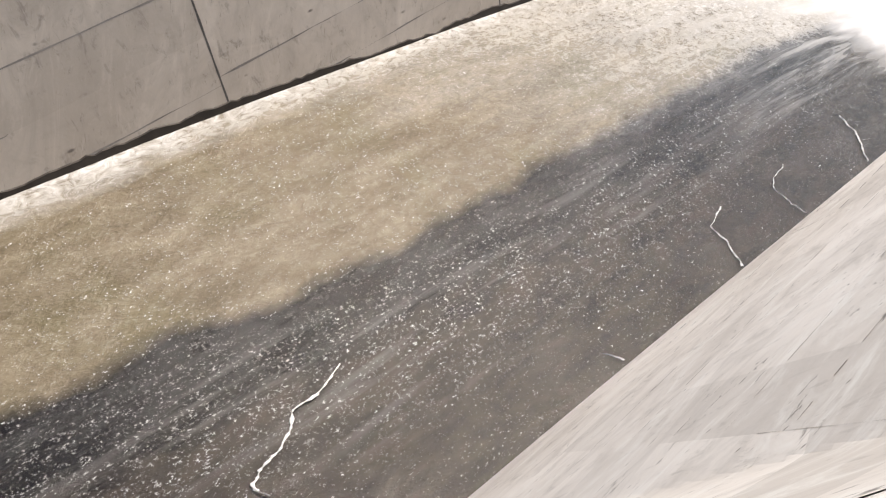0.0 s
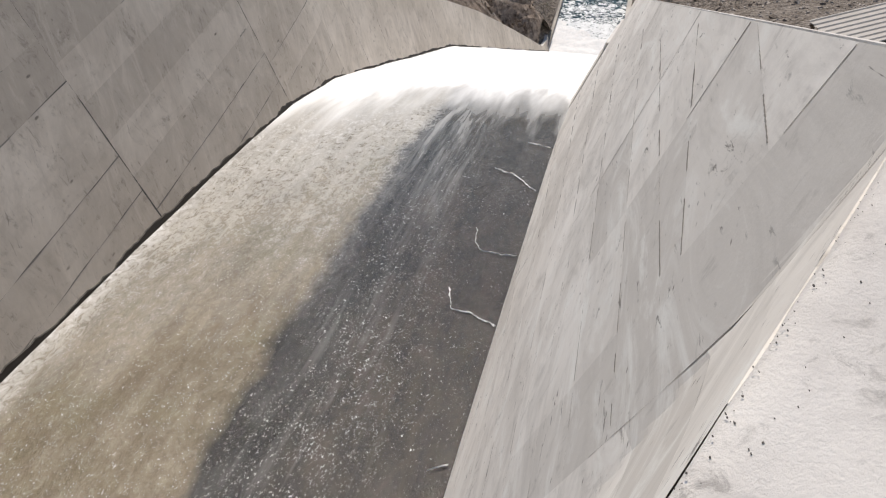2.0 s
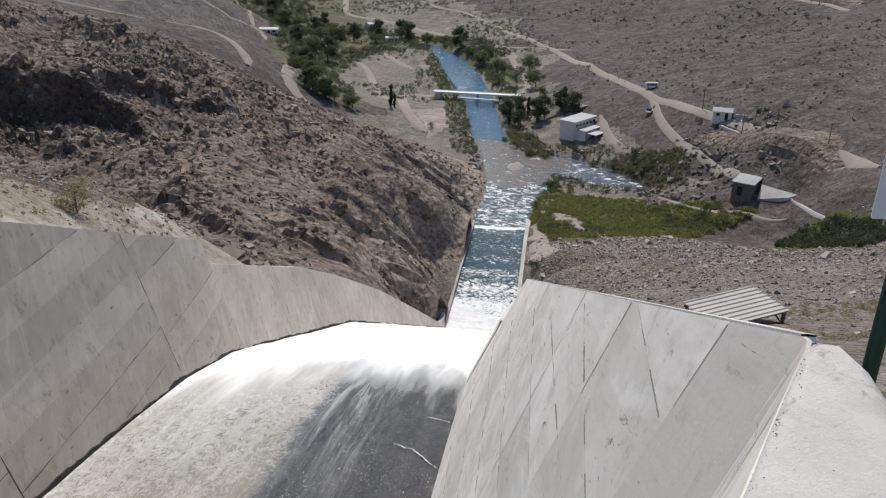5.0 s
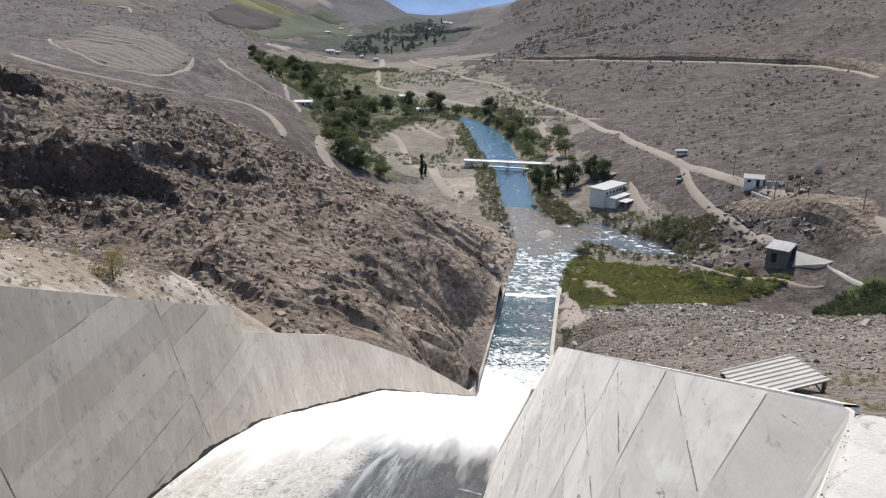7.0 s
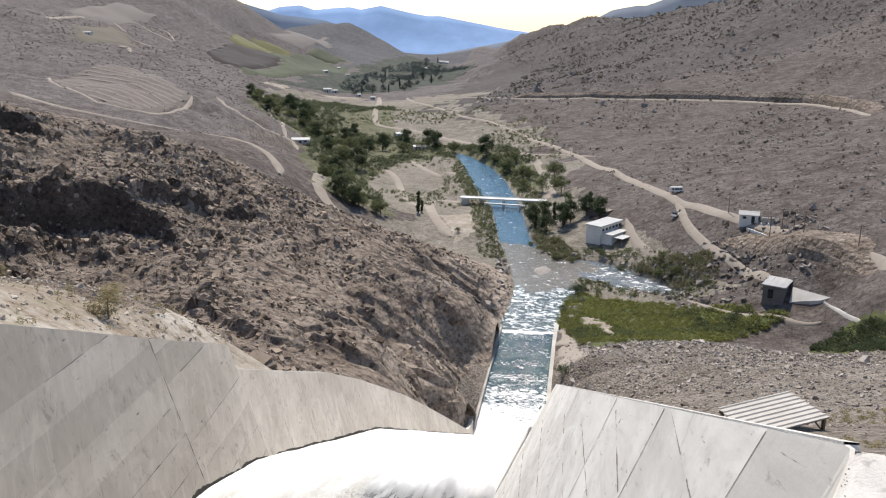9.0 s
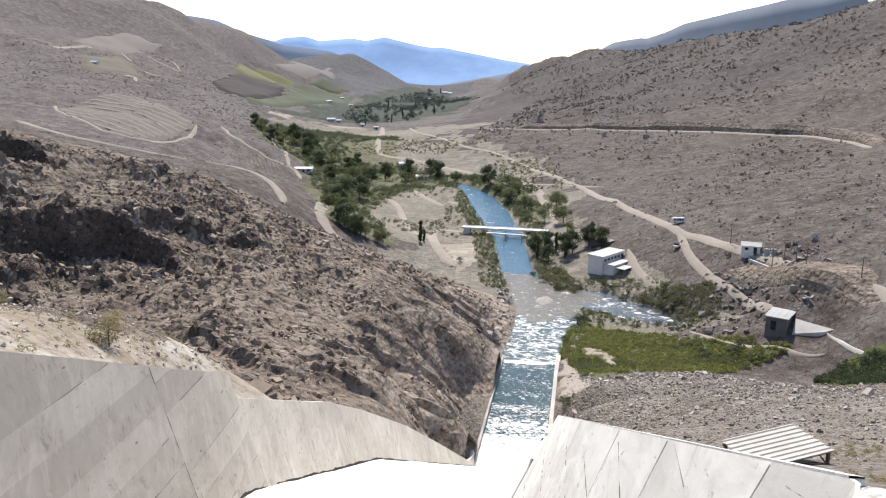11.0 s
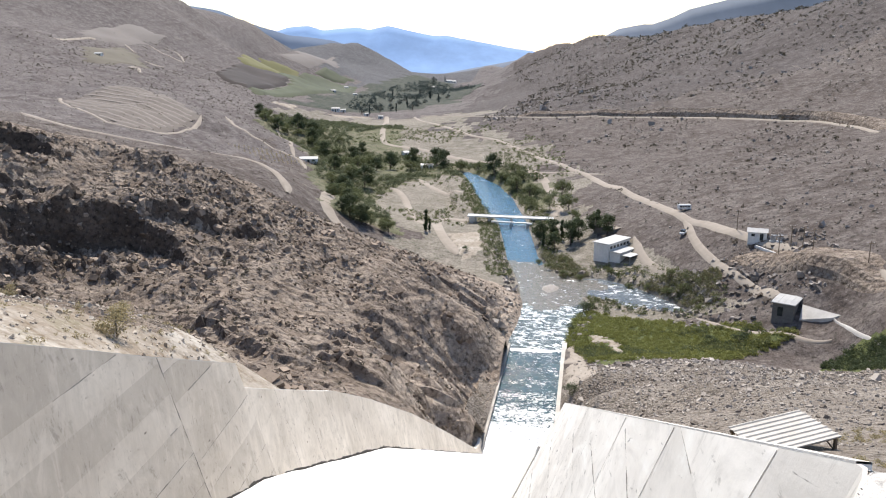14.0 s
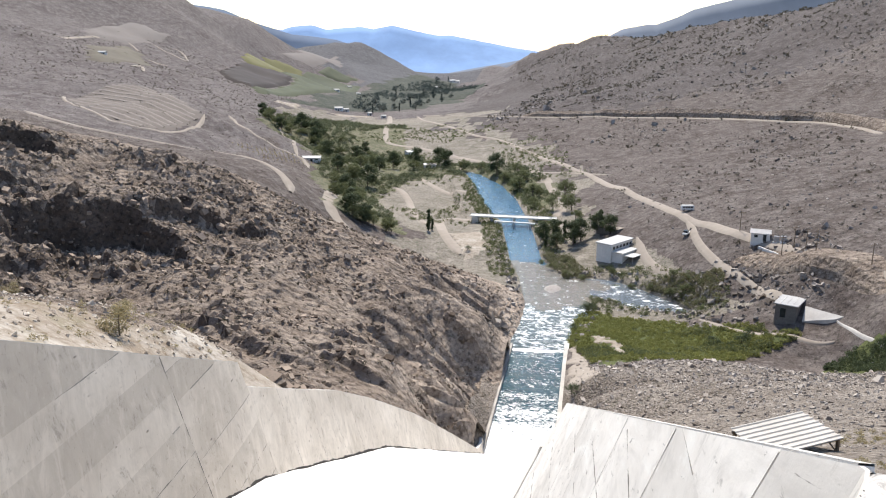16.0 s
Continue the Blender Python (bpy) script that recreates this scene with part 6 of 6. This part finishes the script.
for x, y, s in ((-22.8, 34.2, 1.0), (-24.5, 37.5, 0.6), (-30.0, 36.0, 0.5)):
    plant(5, x, y, s, "straw bushes")
for x, y, s in ((-15, 262, 0.5), (-11, 254, 0.55), (-6, 246, 0.5), (-1, 244, 0.5), (4, 243, 0.45), (9, 240, 0.5), (14, 238, 0.55), (19, 234, 0.5), (24, 228, 0.6), (28, 226, 0.6), (30, 208, 0.5), (8, 247, 0.5), (25, 235, 0.5), (-28, 268, 0.4), (-30, 275, 0.4)):
    plant(4, x, y, s, "thorn trees on the river bank")


# ---------------------------------------------------------------- buildings and fixtures
WHITE_PAINT = simple("weathered_white_paint", (0.60, 0.60, 0.59), (0.74, 0.73, 0.71), 1.2, 0.7)
ROOF_WHITE = simple("white_sheet_roof", (0.40, 0.40, 0.40), (0.50, 0.50, 0.49), 1.0, 0.55)
ROOF_GREY = simple("grey_sheet_roof", (0.30, 0.30, 0.31), (0.42, 0.42, 0.42), 1.0, 0.6)
DARK_GLASS = simple("dark_glass", (0.02, 0.025, 0.03), (0.05, 0.055, 0.06), 1.0, 0.15, 0.0)
STONEWALL = simple("grey_block_wall", (0.115, 0.11, 0.108), (0.19, 0.185, 0.18), 2.0)
TIMBER = simple("weathered_timber", (0.13, 0.095, 0.065), (0.24, 0.19, 0.14), 6.0)
STEEL_GREEN = simple("dark_green_paint", (0.012, 0.040, 0.024), (0.022, 0.062, 0.038), 8.0, 0.5, 0.1, 0.005)
SHEET = simple("dusty_corrugated_sheet", (0.40, 0.375, 0.34), (0.52, 0.49, 0.45), 1.5, 0.6)
TYRE = simple("tyre_rubber", (0.02, 0.02, 0.02), (0.04, 0.04, 0.04), 9.0)
SIGN_WHITE = simple("sign_face", (0.60, 0.61, 0.61), (0.68, 0.68, 0.68), 5.0, 0.5)
LETTER = simple("sign_lettering", (0.03, 0.03, 0.03), (0.05, 0.05, 0.05), 5.0, 0.5)
METAL = simple("galvanised_steel", (0.30, 0.30, 0.31), (0.42, 0.42, 0.43), 5.0, 0.5, metal=0.6)


def shelter():
    """A lean-to roof of corrugated sheets on four timber posts."""
    ax, ay = Vector((4.02, 2.36, 0)).normalized(), Vector((1.35, -2.75, 0)).normalized()
    origin = Vector((8.25, 42.75, 0))
    low = ground(11, 42.4)
    m = Matrix(((ax.x, -ay.x, 0, origin.x), (ax.y, -ay.y, 0, origin.y), (0, 0, 1, low), (0, 0, 0, 1)))
    ob = base_empty("shelter", m, "open lean-to shelter with a corrugated sheet roof on timber posts", "shelter")
    top = 51.04 - low
    rise = 0.06
    for k in range(8):
        # sheets lie along the roof, each with its own ribs, lapped over the next one down
        y0 = -k * 0.395
        prof = [(y0, 0.035), (y0 - 0.05, 0.085), (y0 - 0.12, 0.085), (y0 - 0.18, 0.02), (y0 - 0.30, 0.02), (y0 - 0.34, 0.05), (y0 - 0.40, 0.05), (y0 - 0.41, 0.0)]
        n, verts = len(prof), []
        for dz in (0.0, -0.012):
            for x in (-0.02 - 0.03 * (k % 3), 4.78 + 0.03 * (k % 2)):
                verts += [(x, y, top + h + dz + 0.02 * y + rise * x) for y, h in prof]
        faces = [(j, n + j, n + j + 1, j + 1) for j in range(n - 1)] + [(2 * n + j, 2 * n + j + 1, 3 * n + j + 1, 3 * n + j) for j in range(n - 1)]
        faces += [(j, j + 1, 2 * n + j + 1, 2 * n + j) for j in range(n - 1)] + [(n + j, 3 * n + j, 3 * n + j + 1, n + j + 1) for j in range(n - 1)]
        soup("roof_sheet", verts, faces, SHEET, ob, "dusty corrugated roof sheet")
    for x, y in ((0.2, -0.2), (4.6, -0.2), (0.2, -3.0), (4.6, -3.0)):
        part("post", boxed(x - 0.08, x + 0.08, y - 0.08, y + 0.08, -2.4, top + rise * x - 0.17, 0.01), TIMBER, ob)
    for y in (-0.2, -1.6, -3.0):
        bm = boxed(0.0, 4.8, y - 0.06, y + 0.06, -0.20, -0.07, 0.008)
        for v in bm.verts:
            v.co.z += top + rise * v.co.x
        part("beam", bm, TIMBER, ob)
    bm = bmesh.new()
    tube(bm, (4.6, -3.0, top - 0.65), (3.9, -3.0, top + 0.15), 0.045, 0.045, 6)
    part("brace", bm, TIMBER, ob)


shelter()


def warning_sign():
    ob = base_empty("warning_sign", pose(1.535, 3.42, 69.25), "white warning sign on a dark green steel post behind the wall", "sign")
    bm = bmesh.new()
    tube(bm, (0, 0, -0.3), (0, 0, 1.95), 0.036, 0.036, 16)
    part("post", bm, STEEL_GREEN, ob, "dark green steel post")
    board = part("board", boxed(-0.175, 0.345, -0.055, -0.04, 1.555, 1.83, 0.004), SIGN_WHITE, ob, "white sign board")
    for z in (1.60, 1.78):
        bm = bmesh.new()
        tube(bm, (0, -0.062, z), (0, -0.036, z), 0.008, 0.008, 8)
        part("bolt", bm, METAL, ob)
    font = bpy.data.curves.new("letter", "FONT")
    font.body, font.size, font.extrude, font.align_x = "N", 0.082, 0.001, "LEFT"
    text = new("letter", font)
    text.data.materials.append(LETTER)
    text.parent = board
    text.matrix_local = Matrix.Translation((-0.128, -0.0575, 1.605)) @ Matrix.Rotation(radians(90), 4, "X")
    for k, (x0, x1, z) in enumerate(((-0.055, 0.03, 1.605), (0.06, 0.30, 1.605))):
        part("lettering_bar", boxed(x0, x1, -0.0585, -0.0555, z + 0.012, z + 0.05), LETTER, board)


warning_sign()


def frame_of(corner, along, z):
    """A thing's frame with x along a plan direction."""
    d = Vector((along[0], along[1], 0)).normalized()
    return Matrix(((d.x, -d.y, 0, corner[0]), (d.y, d.x, 0, corner[1]), (0, 0, 1, z), (0, 0, 0, 1)))


def window(parent, x0, x1, z0, z1, y, out):
    ob = part("window", boxed(x0, x1, y - 0.06 if out < 0 else y, y if out < 0 else y + 0.06, z0, z1), WHITE_PAINT, parent)
    part("pane", boxed(x0 + 0.08, x1 - 0.08, y + out * 0.075, y + out * 0.062, z0 + 0.08, z1 - 0.08), DARK_GLASS, ob)


def powerhouse():
    """The white two-storey building by the river; its long side runs away from the dam."""
    z = ground(8, 260) - 0.2
    ob = base_empty("powerhouse", frame_of((7.7, 255.9), (7.2, 10.5), z), "white two-storey flat-roofed building beside the river", "building")
    part("wall", boxed(0, 12.6, 0, 5.6, -1.2, 5.2, 0.05), WHITE_PAINT, ob)
    part("roof", boxed(-0.35, 12.95, -0.35, 5.95, 5.2, 5.5, 0.05), ROOF_WHITE, ob, "bright white flat roof")
    for k in range(6):
        window(ob, 0.8 + k * 1.95, 2.3 + k * 1.95, 3.5, 4.6, 0.0, -1)
    for k in range(3):
        window(ob, 5.8 + k * 2.1, 7.2 + k * 2.1, 1.3, 2.4, 0.0, -1)
    part("door", boxed(2.6, 4.4, -0.08, 0.0, 0.0, 2.6), STONEWALL, ob, "grey double door")
    part("annex_roof", boxed(0.4, 9.6, -4.2, -0.36, 3.0, 3.2, 0.03), ROOF_WHITE, ob, "white annex roof")
    part("annex_wall", boxed(0.8, 9.2, -3.8, -0.02, -1.0, 3.0), WHITE_PAINT, ob)
    part("porch_roof", boxed(1.0, 6.2, -7.6, -4.3, 2.3, 2.45, 0.02), ROOF_WHITE, ob, "white porch roof")
    for x, y in ((1.3, -7.3), (5.9, -7.3)):
        part("porch_post", boxed(x - 0.08, x + 0.08, y - 0.08, y + 0.08, -1.0, 2.3), METAL, ob)
    shed = base_empty("shed", frame_of((3.0, 284.0), (8, -6), ground(5, 282)), "long low shed with a tan sheet roof behind the trees", "shed")
    part("wall", boxed(0, 9, 0, 3.4, -0.8, 2.6, 0.03), STONEWALL, shed)
    part("roof", boxed(-0.3, 9.3, -0.4, 3.8, 2.6, 2.8, 0.03), DIRT, shed, "tan sheet roof")


powerhouse()


def pump_house():
    z = ground(48.5, 194.5) - 0.3
    ob = base_empty("pump_house", frame_of((44.1, 192.3), (4.9, -2.4), z), "grey block pump house with a flat sheet roof", "building")
    top = 11.2 - z
    part("wall", boxed(0.4, 5.2, 0.4, 7.4, -3.0, top - 0.25, 0.04), STONEWALL, ob)
    part("roof", boxed(0, 5.6, 0, 8.0, top - 0.25, top, 0.03), ROOF_GREY, ob, "grey sheet roof")
    for k in range(5):
        part("roof_rib", boxed(0.1 + k * 1.3, 0.2 + k * 1.3, 0.1, 7.9, top, top + 0.06), ROOF_WHITE, ob)
    part("door", boxed(1.6, 2.8, 0.34, 0.4, -0.2, 2.0), DARK_GLASS, ob)
    track("ramp", [(56.9, 188), (57.8, 182), (58.8, 174), (60.5, 166.3), (62.5, 157)], 0.5, "pale concrete ramp leading from the apron", CHANNEL_WALL, 2.0, 0.2)


pump_house()


def road_cabin():
    z = ground(48, 231) + 1.0
    ob = base_empty("road_cabin", frame_of((45.2, 231.6), (4.9, -1.0), z), "small white cabin with a gabled roof beside the road", "cabin")
    part("wall", boxed(0, 5.0, 0, 3.8, -2.4, 2.0, 0.03), WHITE_PAINT, ob)
    soup("roof", [(-0.3, -0.3, 2.0), (5.3, -0.3, 2.0), (5.3, 4.1, 2.0), (-0.3, 4.1, 2.0), (-0.3, 1.9, 2.8), (5.3, 1.9, 2.8)],
         [(0, 1, 5, 4), (2, 3, 4, 5), (0, 4, 3), (1, 2, 5), (0, 3, 2, 1)], ROOF_GREY, ob, "pale grey gabled roof")
    window(ob, 0.8, 1.9, 0.7, 1.6, 0.0, -1)
    part("door", boxed(3.2, 4.1, -0.05, 0.0, -0.3, 1.7), DARK_GLASS, ob)
    wall = part("low_wall", boxed(0, 16, 0, 0.35, -1.5, 0.7, 0.03), WHITE_PAINT)
    wall.matrix_world = frame_of((46.8, 229.2), (8, -17), ground(50.5, 221.5))
    tagged(wall, "low white retaining wall below the cabin", "wall", kind="structure")
    for k, (x, y) in enumerate(((51.5, 229.0), (53.0, 227.5))):
        t = base_empty("transformer", pose(x, y, ground(x, y) - 0.1, 0, 0, -20 + 15 * k), "grey steel transformer tank on a plinth", "transformer", "transformers by the cabin")
        part("plinth", boxed(-0.9, 0.9, -0.7, 0.7, -0.6, 0.3, 0.02), WHITE_PAINT, t)
        part("tank", boxed(-0.7, 0.7, -0.5, 0.5, 0.3, 1.9, 0.06), METAL, t)
        for dx in (-0.4, 0.0, 0.4):
            bm = bmesh.new()
            tube(bm, (dx, 0, 1.9), (dx, 0, 2.5), 0.06, 0.04, 8)
            part("bushing", bm, STONEWALL, t)


road_cabin()


def power_poles():
    first = None
    for x, y in ((54.5, 222), (56.5, 218), (58.0, 214), (44.0, 242), (66.0, 197), (51.0, 219.5)):
        m = pose(x, y, ground(x, y) - 0.3, 0, 0, 20)
        if first is None:
            first = base_empty("power_pole", m, "thin wooden power pole with a crossarm", "power pole", "power poles along the road")
            bm = bmesh.new()
            tube(bm, (0, 0, 0), (0, 0, 6.6), 0.13, 0.09, 8)
            part("pole", bm, TIMBER, first)
            part("crossarm", boxed(-0.9, 0.9, -0.06, 0.06, 6.0, 6.14), TIMBER, first)
            for dx in (-0.8, 0.0, 0.8):
                bm = bmesh.new()
                tube(bm, (dx, 0, 6.14), (dx, 0, 6.36), 0.05, 0.04, 6)
                part("insulator", bm, WHITE_PAINT, first)
        else:
            copy_thing(first, m)


power_poles()


def vehicle(name, x, y, heading, length, width, height, material, label, category, cab):
    ob = base_empty(name, pose(x, y, ground(x, y) + 0.12, 0, 0, heading), label, category)
    r = height * 0.17
    bm = bmesh.new()
    box(bm, -length / 2, length / 2, -width / 2, width / 2, r, height * (0.55 if cab else 0.92), 0.08)
    part("body", bm, material, ob)
    if cab:
        bm = boxed(-length * 0.30, length * 0.22, -width * 0.44, width * 0.44, height * 0.55, height, 0.12)
        part("cabin", bm, DARK_GLASS, ob, "dark glazed cabin")
    else:
        part("roof", boxed(-length / 2 + 0.05, length / 2 - 0.05, -width / 2 + 0.03, width / 2 - 0.03, height * 0.92, height, 0.05), ROOF_WHITE, ob, "white roof")
        for side in (-1, 1):
            for k in range(4):
                x0 = -length * 0.42 + k * length * 0.21
                part("window", boxed(x0, x0 + length * 0.17, side * width / 2 - 0.02, side * width / 2 + 0.02, height * 0.55, height * 0.83), DARK_GLASS, ob)
        part("windscreen", boxed(length / 2 - 0.02, length / 2 + 0.02, -width * 0.4, width * 0.4, height * 0.5, height * 0.84), DARK_GLASS, ob)
    for wx in (-length * 0.31, length * 0.31):
        for wy in (-width / 2, width / 2):
            bm = bmesh.new()
            tube(bm, (wx, wy - 0.1, r), (wx, wy + 0.1, r), r, r, 14)
            wheel = part("wheel", bm, TYRE, ob)
            bm = bmesh.new()
            tube(bm, (wx, wy - 0.11, r), (wx, wy + 0.11, r), r * 0.55, r * 0.55, 10)
            part("rim", bm, METAL, wheel)


vehicle("minibus", 32.8, 277.0, 10, 4.2, 1.8, 1.95, WHITE_PAINT, "white minibus standing on the dirt road", "minibus", False)
vehicle("car", 30.7, 257.6, 70, 3.7, 1.6, 1.45, WHITE_PAINT, "white and dark small car beside the track", "car", True)


def river_bridge():
    ob = base_empty("bridge", frame_of((-46.5, 318.2), (34.0, -1.4), 2.0), "low white concrete road bridge across the river", "bridge")
    part("deck", boxed(-1, 34, -2.0, 2.0, -0.35, 0.0, 0.04), WHITE_PAINT, ob, "pale concrete deck")
    for y in (-2.05, 1.85):
        part("parapet", boxed(-1, 34, y, y + 0.2, -0.2, 0.22, 0.03), WHITE_PAINT, ob, "white parapet")
    for x in (8.0, 17.0, 26.0):
        part("pier", boxed(x - 0.4, x + 0.4, -1.6, 1.6, -6.0, -0.45, 0.08), CHANNEL_WALL, ob)
    for x in (0, 31.5):
        part("abutment", boxed(x, x + 2.5, -2.1, 2.1, -5.0, -0.45, 0.05), CHANNEL_WALL, ob)
    pipe = base_empty("pipe_bridge", frame_of((-37.0, 312.8), (16.5, -2.0), 0.9), "short white pipe crossing beside the bridge", "pipe")
    part("beam", boxed(0, 16.5, -0.5, 0.5, -0.3, 0.25, 0.05), WHITE_PAINT, pipe)
    for x in (2.0, 8.0, 14.5):
        part("pier", boxed(x - 0.25, x + 0.25, -0.4, 0.4, -5.0, -0.3), CHANNEL_WALL, pipe)


river_bridge()


def farm_house(x, y, turn, w, d, h, label, roof, group="farm houses in the valley"):
    ob = base_empty("farm_house", pose(x, y, ground(x, y) - 0.3, 0, 0, turn), label, "house", group)
    part("wall", boxed(-w / 2, w / 2, -d / 2, d / 2, -1.0, h, 0.05), WHITE_PAINT, ob)
    soup("roof", [(-w / 2 - 0.4, -d / 2 - 0.4, h), (w / 2 + 0.4, -d / 2 - 0.4, h), (w / 2 + 0.4, d / 2 + 0.4, h), (-w / 2 - 0.4, d / 2 + 0.4, h), (-w / 2 - 0.4, 0, h + d * 0.22), (w / 2 + 0.4, 0, h + d * 0.22)],
         [(0, 1, 5, 4), (2, 3, 4, 5), (0, 4, 3), (1, 2, 5), (0, 3, 2, 1)], roof, ob)
    part("door", boxed(-0.6, 0.6, -d / 2 - 0.06, -d / 2, 0, h * 0.75), DARK_GLASS, ob)
    for x0 in (-w * 0.38, w * 0.22):
        part("window", boxed(x0, x0 + w * 0.16, -d / 2 - 0.05, -d / 2, h * 0.35, h * 0.75), DARK_GLASS, ob)


farm_house(-145, 403, 12, 9, 4.0, 2.0, "long white farm house with a pale roof beside the trees", ROOF_WHITE)
for k, (x, y, w) in enumerate(((-268, 836, 14), (-262, 842, 9), (-232, 828, 8), (-211, 806, 8), (-330, 1020, 12), (-312, 1060, 9), (-390, 1275, 12), (-300, 1560, 18), (-330, 1900, 26), (-348, 2060, 30))):
    farm_house(x, y, 10 + 23 * k % 50, w * 0.6, w * 0.36, 3.0 + (w - 8) * 0.12, "distant pale farm building with a grey roof", ROOF_GREY)
for k, (x, y) in enumerate(((-452, 700), (-95, 470), (-118, 520))):
    farm_house(x, y, 20 * k, 7, 4, 2.8, "small pale farm shed", ROOF_WHITE, "small farm sheds")
# ---------------------------------------------------------------- cast panels of the spillway walls
cast_panels(left_upper, [-14, -3.8, 7.7, 19.2, 30.7, 38.05], 1.45, [57.0, 57.2, 57.45, 58.0, 56.0], 0.0, left_face, left_top_z, -1, 1, 0.06, 0.045, 0.0, 0.8)
cast_panels(left_lower, [38.06] + list(np.arange(42.0, 130, 4.4)), 80.0, [60.0], 0.0, left_face, low_top_z, -1, 2, 0.03, 0.02)


def under_deck(y):
    """The wall's top, kept just below the deck's lip."""
    return right_top_z(y) - np.interp(y, [2.9, 3.2], [0.07, 0.0])


def fan_panels(wall, joints, lean, end, seed):
    """Cast panels whose lift lines fan out downstream; each column lies between two leaning joints."""
    rnd = random.Random(seed)
    near = [(52.0, -0.1), (55.0, -0.3), (58.0, -0.4), (60.5, -0.5), (62.4, -0.6), (64.2, -0.7), (65.8, -0.8), (67.2, -0.9), (68.5, -0.94), (69.3, -0.8), (90.0, -0.8)]
    far = [(49.0, -0.47), (55.0, -0.47), (57.0, -0.47), (59.0, -0.47), (60.8, -0.46), (62.4, -0.44), (63.9, -0.42), (65.2, -0.39), (66.45, -0.34), (67.4, -0.33), (67.75, -0.18), (69.0, -0.16), (90.0, -0.16)]

    def clip(y, z):
        up = under_deck(y)
        for _ in range(6):
            up = under_deck(min(y + lean * (68.0 - up), end))
        return float(np.clip(z, water_z(min(y + lean * (68.0 - z), end)) - 1.2, up))

    for k, (y0, y1) in enumerate(zip(joints, joints[1:])):
        fan, ref = (near, 3.2) if y1 < 3.5 else (far[:9] + far[-1:], 4.4) if y1 < 5 else (far[:10] + far[-2:], 4.4) if y1 > 12 else (far, 4.4)
        for (za, sa), (zb, sb) in zip(fan, fan[1:]):
            lo = lambda y, z=za, m=sa: clip(y, z + m * (y - ref))
            hi = lambda y, z=zb, m=sb: clip(y, max(z + m * (y - ref), lo(y)))
            if max(hi(y) - lo(y) for y in (y0, (y0 + y1) / 2, y1)) < 0.02:
                continue
            grey = (y1 < 5 and y0 > 3 and za > 63) or (4 < y0 < 5 and za in (67.75, 67.4, 66.45)) or (y0 > 7 and y1 < 12 and za == 65.2) or (y1 < 3.5 and y0 > 1 and za == 67.2)
            panel(wall, y0, y1, lo, hi, right_face, 1, lean, end, WALL, (0.42 if int(za * 2) % 2 else 0.15) if grey else rnd.choice((0.65, 0.8, 0.9, 1.0, 1.0)))
            # grout has bled through the boards along each lift, here and there
            for s0 in np.arange(0.0, 1.0, 0.5):
                if rnd.random() < (0.92 if y0 > 3 else 0.45):
                    a, b = y0 + (y1 - y0) * (s0 + 0.1 * rnd.random()), y0 + (y1 - y0) * (s0 + rnd.uniform(0.25, 0.5))
                    line = [(y + lean * (68.0 - lo(y)), lo(y)) for y in np.linspace(a, b, 26)]
                    line = [q for q in line if water_z(q[0]) + 0.1 < q[1] < clip(q[0], 99.0) - 0.05 and q[0] < end]
                    if len(line) > 4:
                        joint(wall, line, 0.006 + 0.0030 * max(y0, 0), right_face, 1, False, rnd)
        if k:
            zs = np.linspace(clip(y0, -99.0) + 0.8, clip(y0, 99.0) - 0.02, 60)
            # some joints show along part of their height alone
            open_from = {3.3: 66.0, 4.65: 69.0, 7.3: 67.0, 14.2: 40.0}.get(y0, 60.0 + rnd.uniform(-3.0, 5.0))
            joint(wall, [(y0 + lean * (68.0 - z), z) for z in zs if y0 + lean * (68.0 - z) < end and z > open_from] or [(y0, 68.0), (y0, 68.05)], 0.004 + 0.0032 * max(y0, 0), right_face, 1, True, rnd)


fan_panels(right_upper, [-6, -3.4, -0.9, 1.3, 3.3, 4.65, 7.3, 10.6, 14.2, 17.6, 21.2, 25.0, 29.0, 34.6], 0.25, 34.5, 3)
cast_panels(right_lower, [34.52] + list(np.arange(39, 134, 4.5)), 80.0, [60.0], 0.0, right_low_face, right_low_top, 1, 4, 0.03, 0.02)
# chips of concrete and grit along the deck's broken edge
edge_bits, bit_sizes = [], []
for k in range(220):
    y = seeded.uniform(-0.5, 2.95)
    edge_bits.append((float(np.interp(y, RIGHT_Y, [p[0] for p in RIGHT_TOP])) + (abs(seeded.normal(0, 0.02)) if k % 3 else 0.10 + abs(seeded.normal(0, 0.09))), y))
    bit_sizes.append(0.0012 + abs(seeded.normal(0, 0.0014)))
shapes, tri = rock_shapes(12, 77)
bits = [shapes[k % 12] * s * np.array([1.0, 1.8, 0.6]) + np.array([x, y, DECK + 0.002]) for k, ((x, y), s) in enumerate(zip(edge_bits, bit_sizes))]
tagged(soup("concrete_grit", np.concatenate(bits), np.concatenate([tri + len(bits[0]) * k for k in range(len(bits))]), JOINT), "dark grit and chips on the deck's broken edge", "grit", kind="stuff")
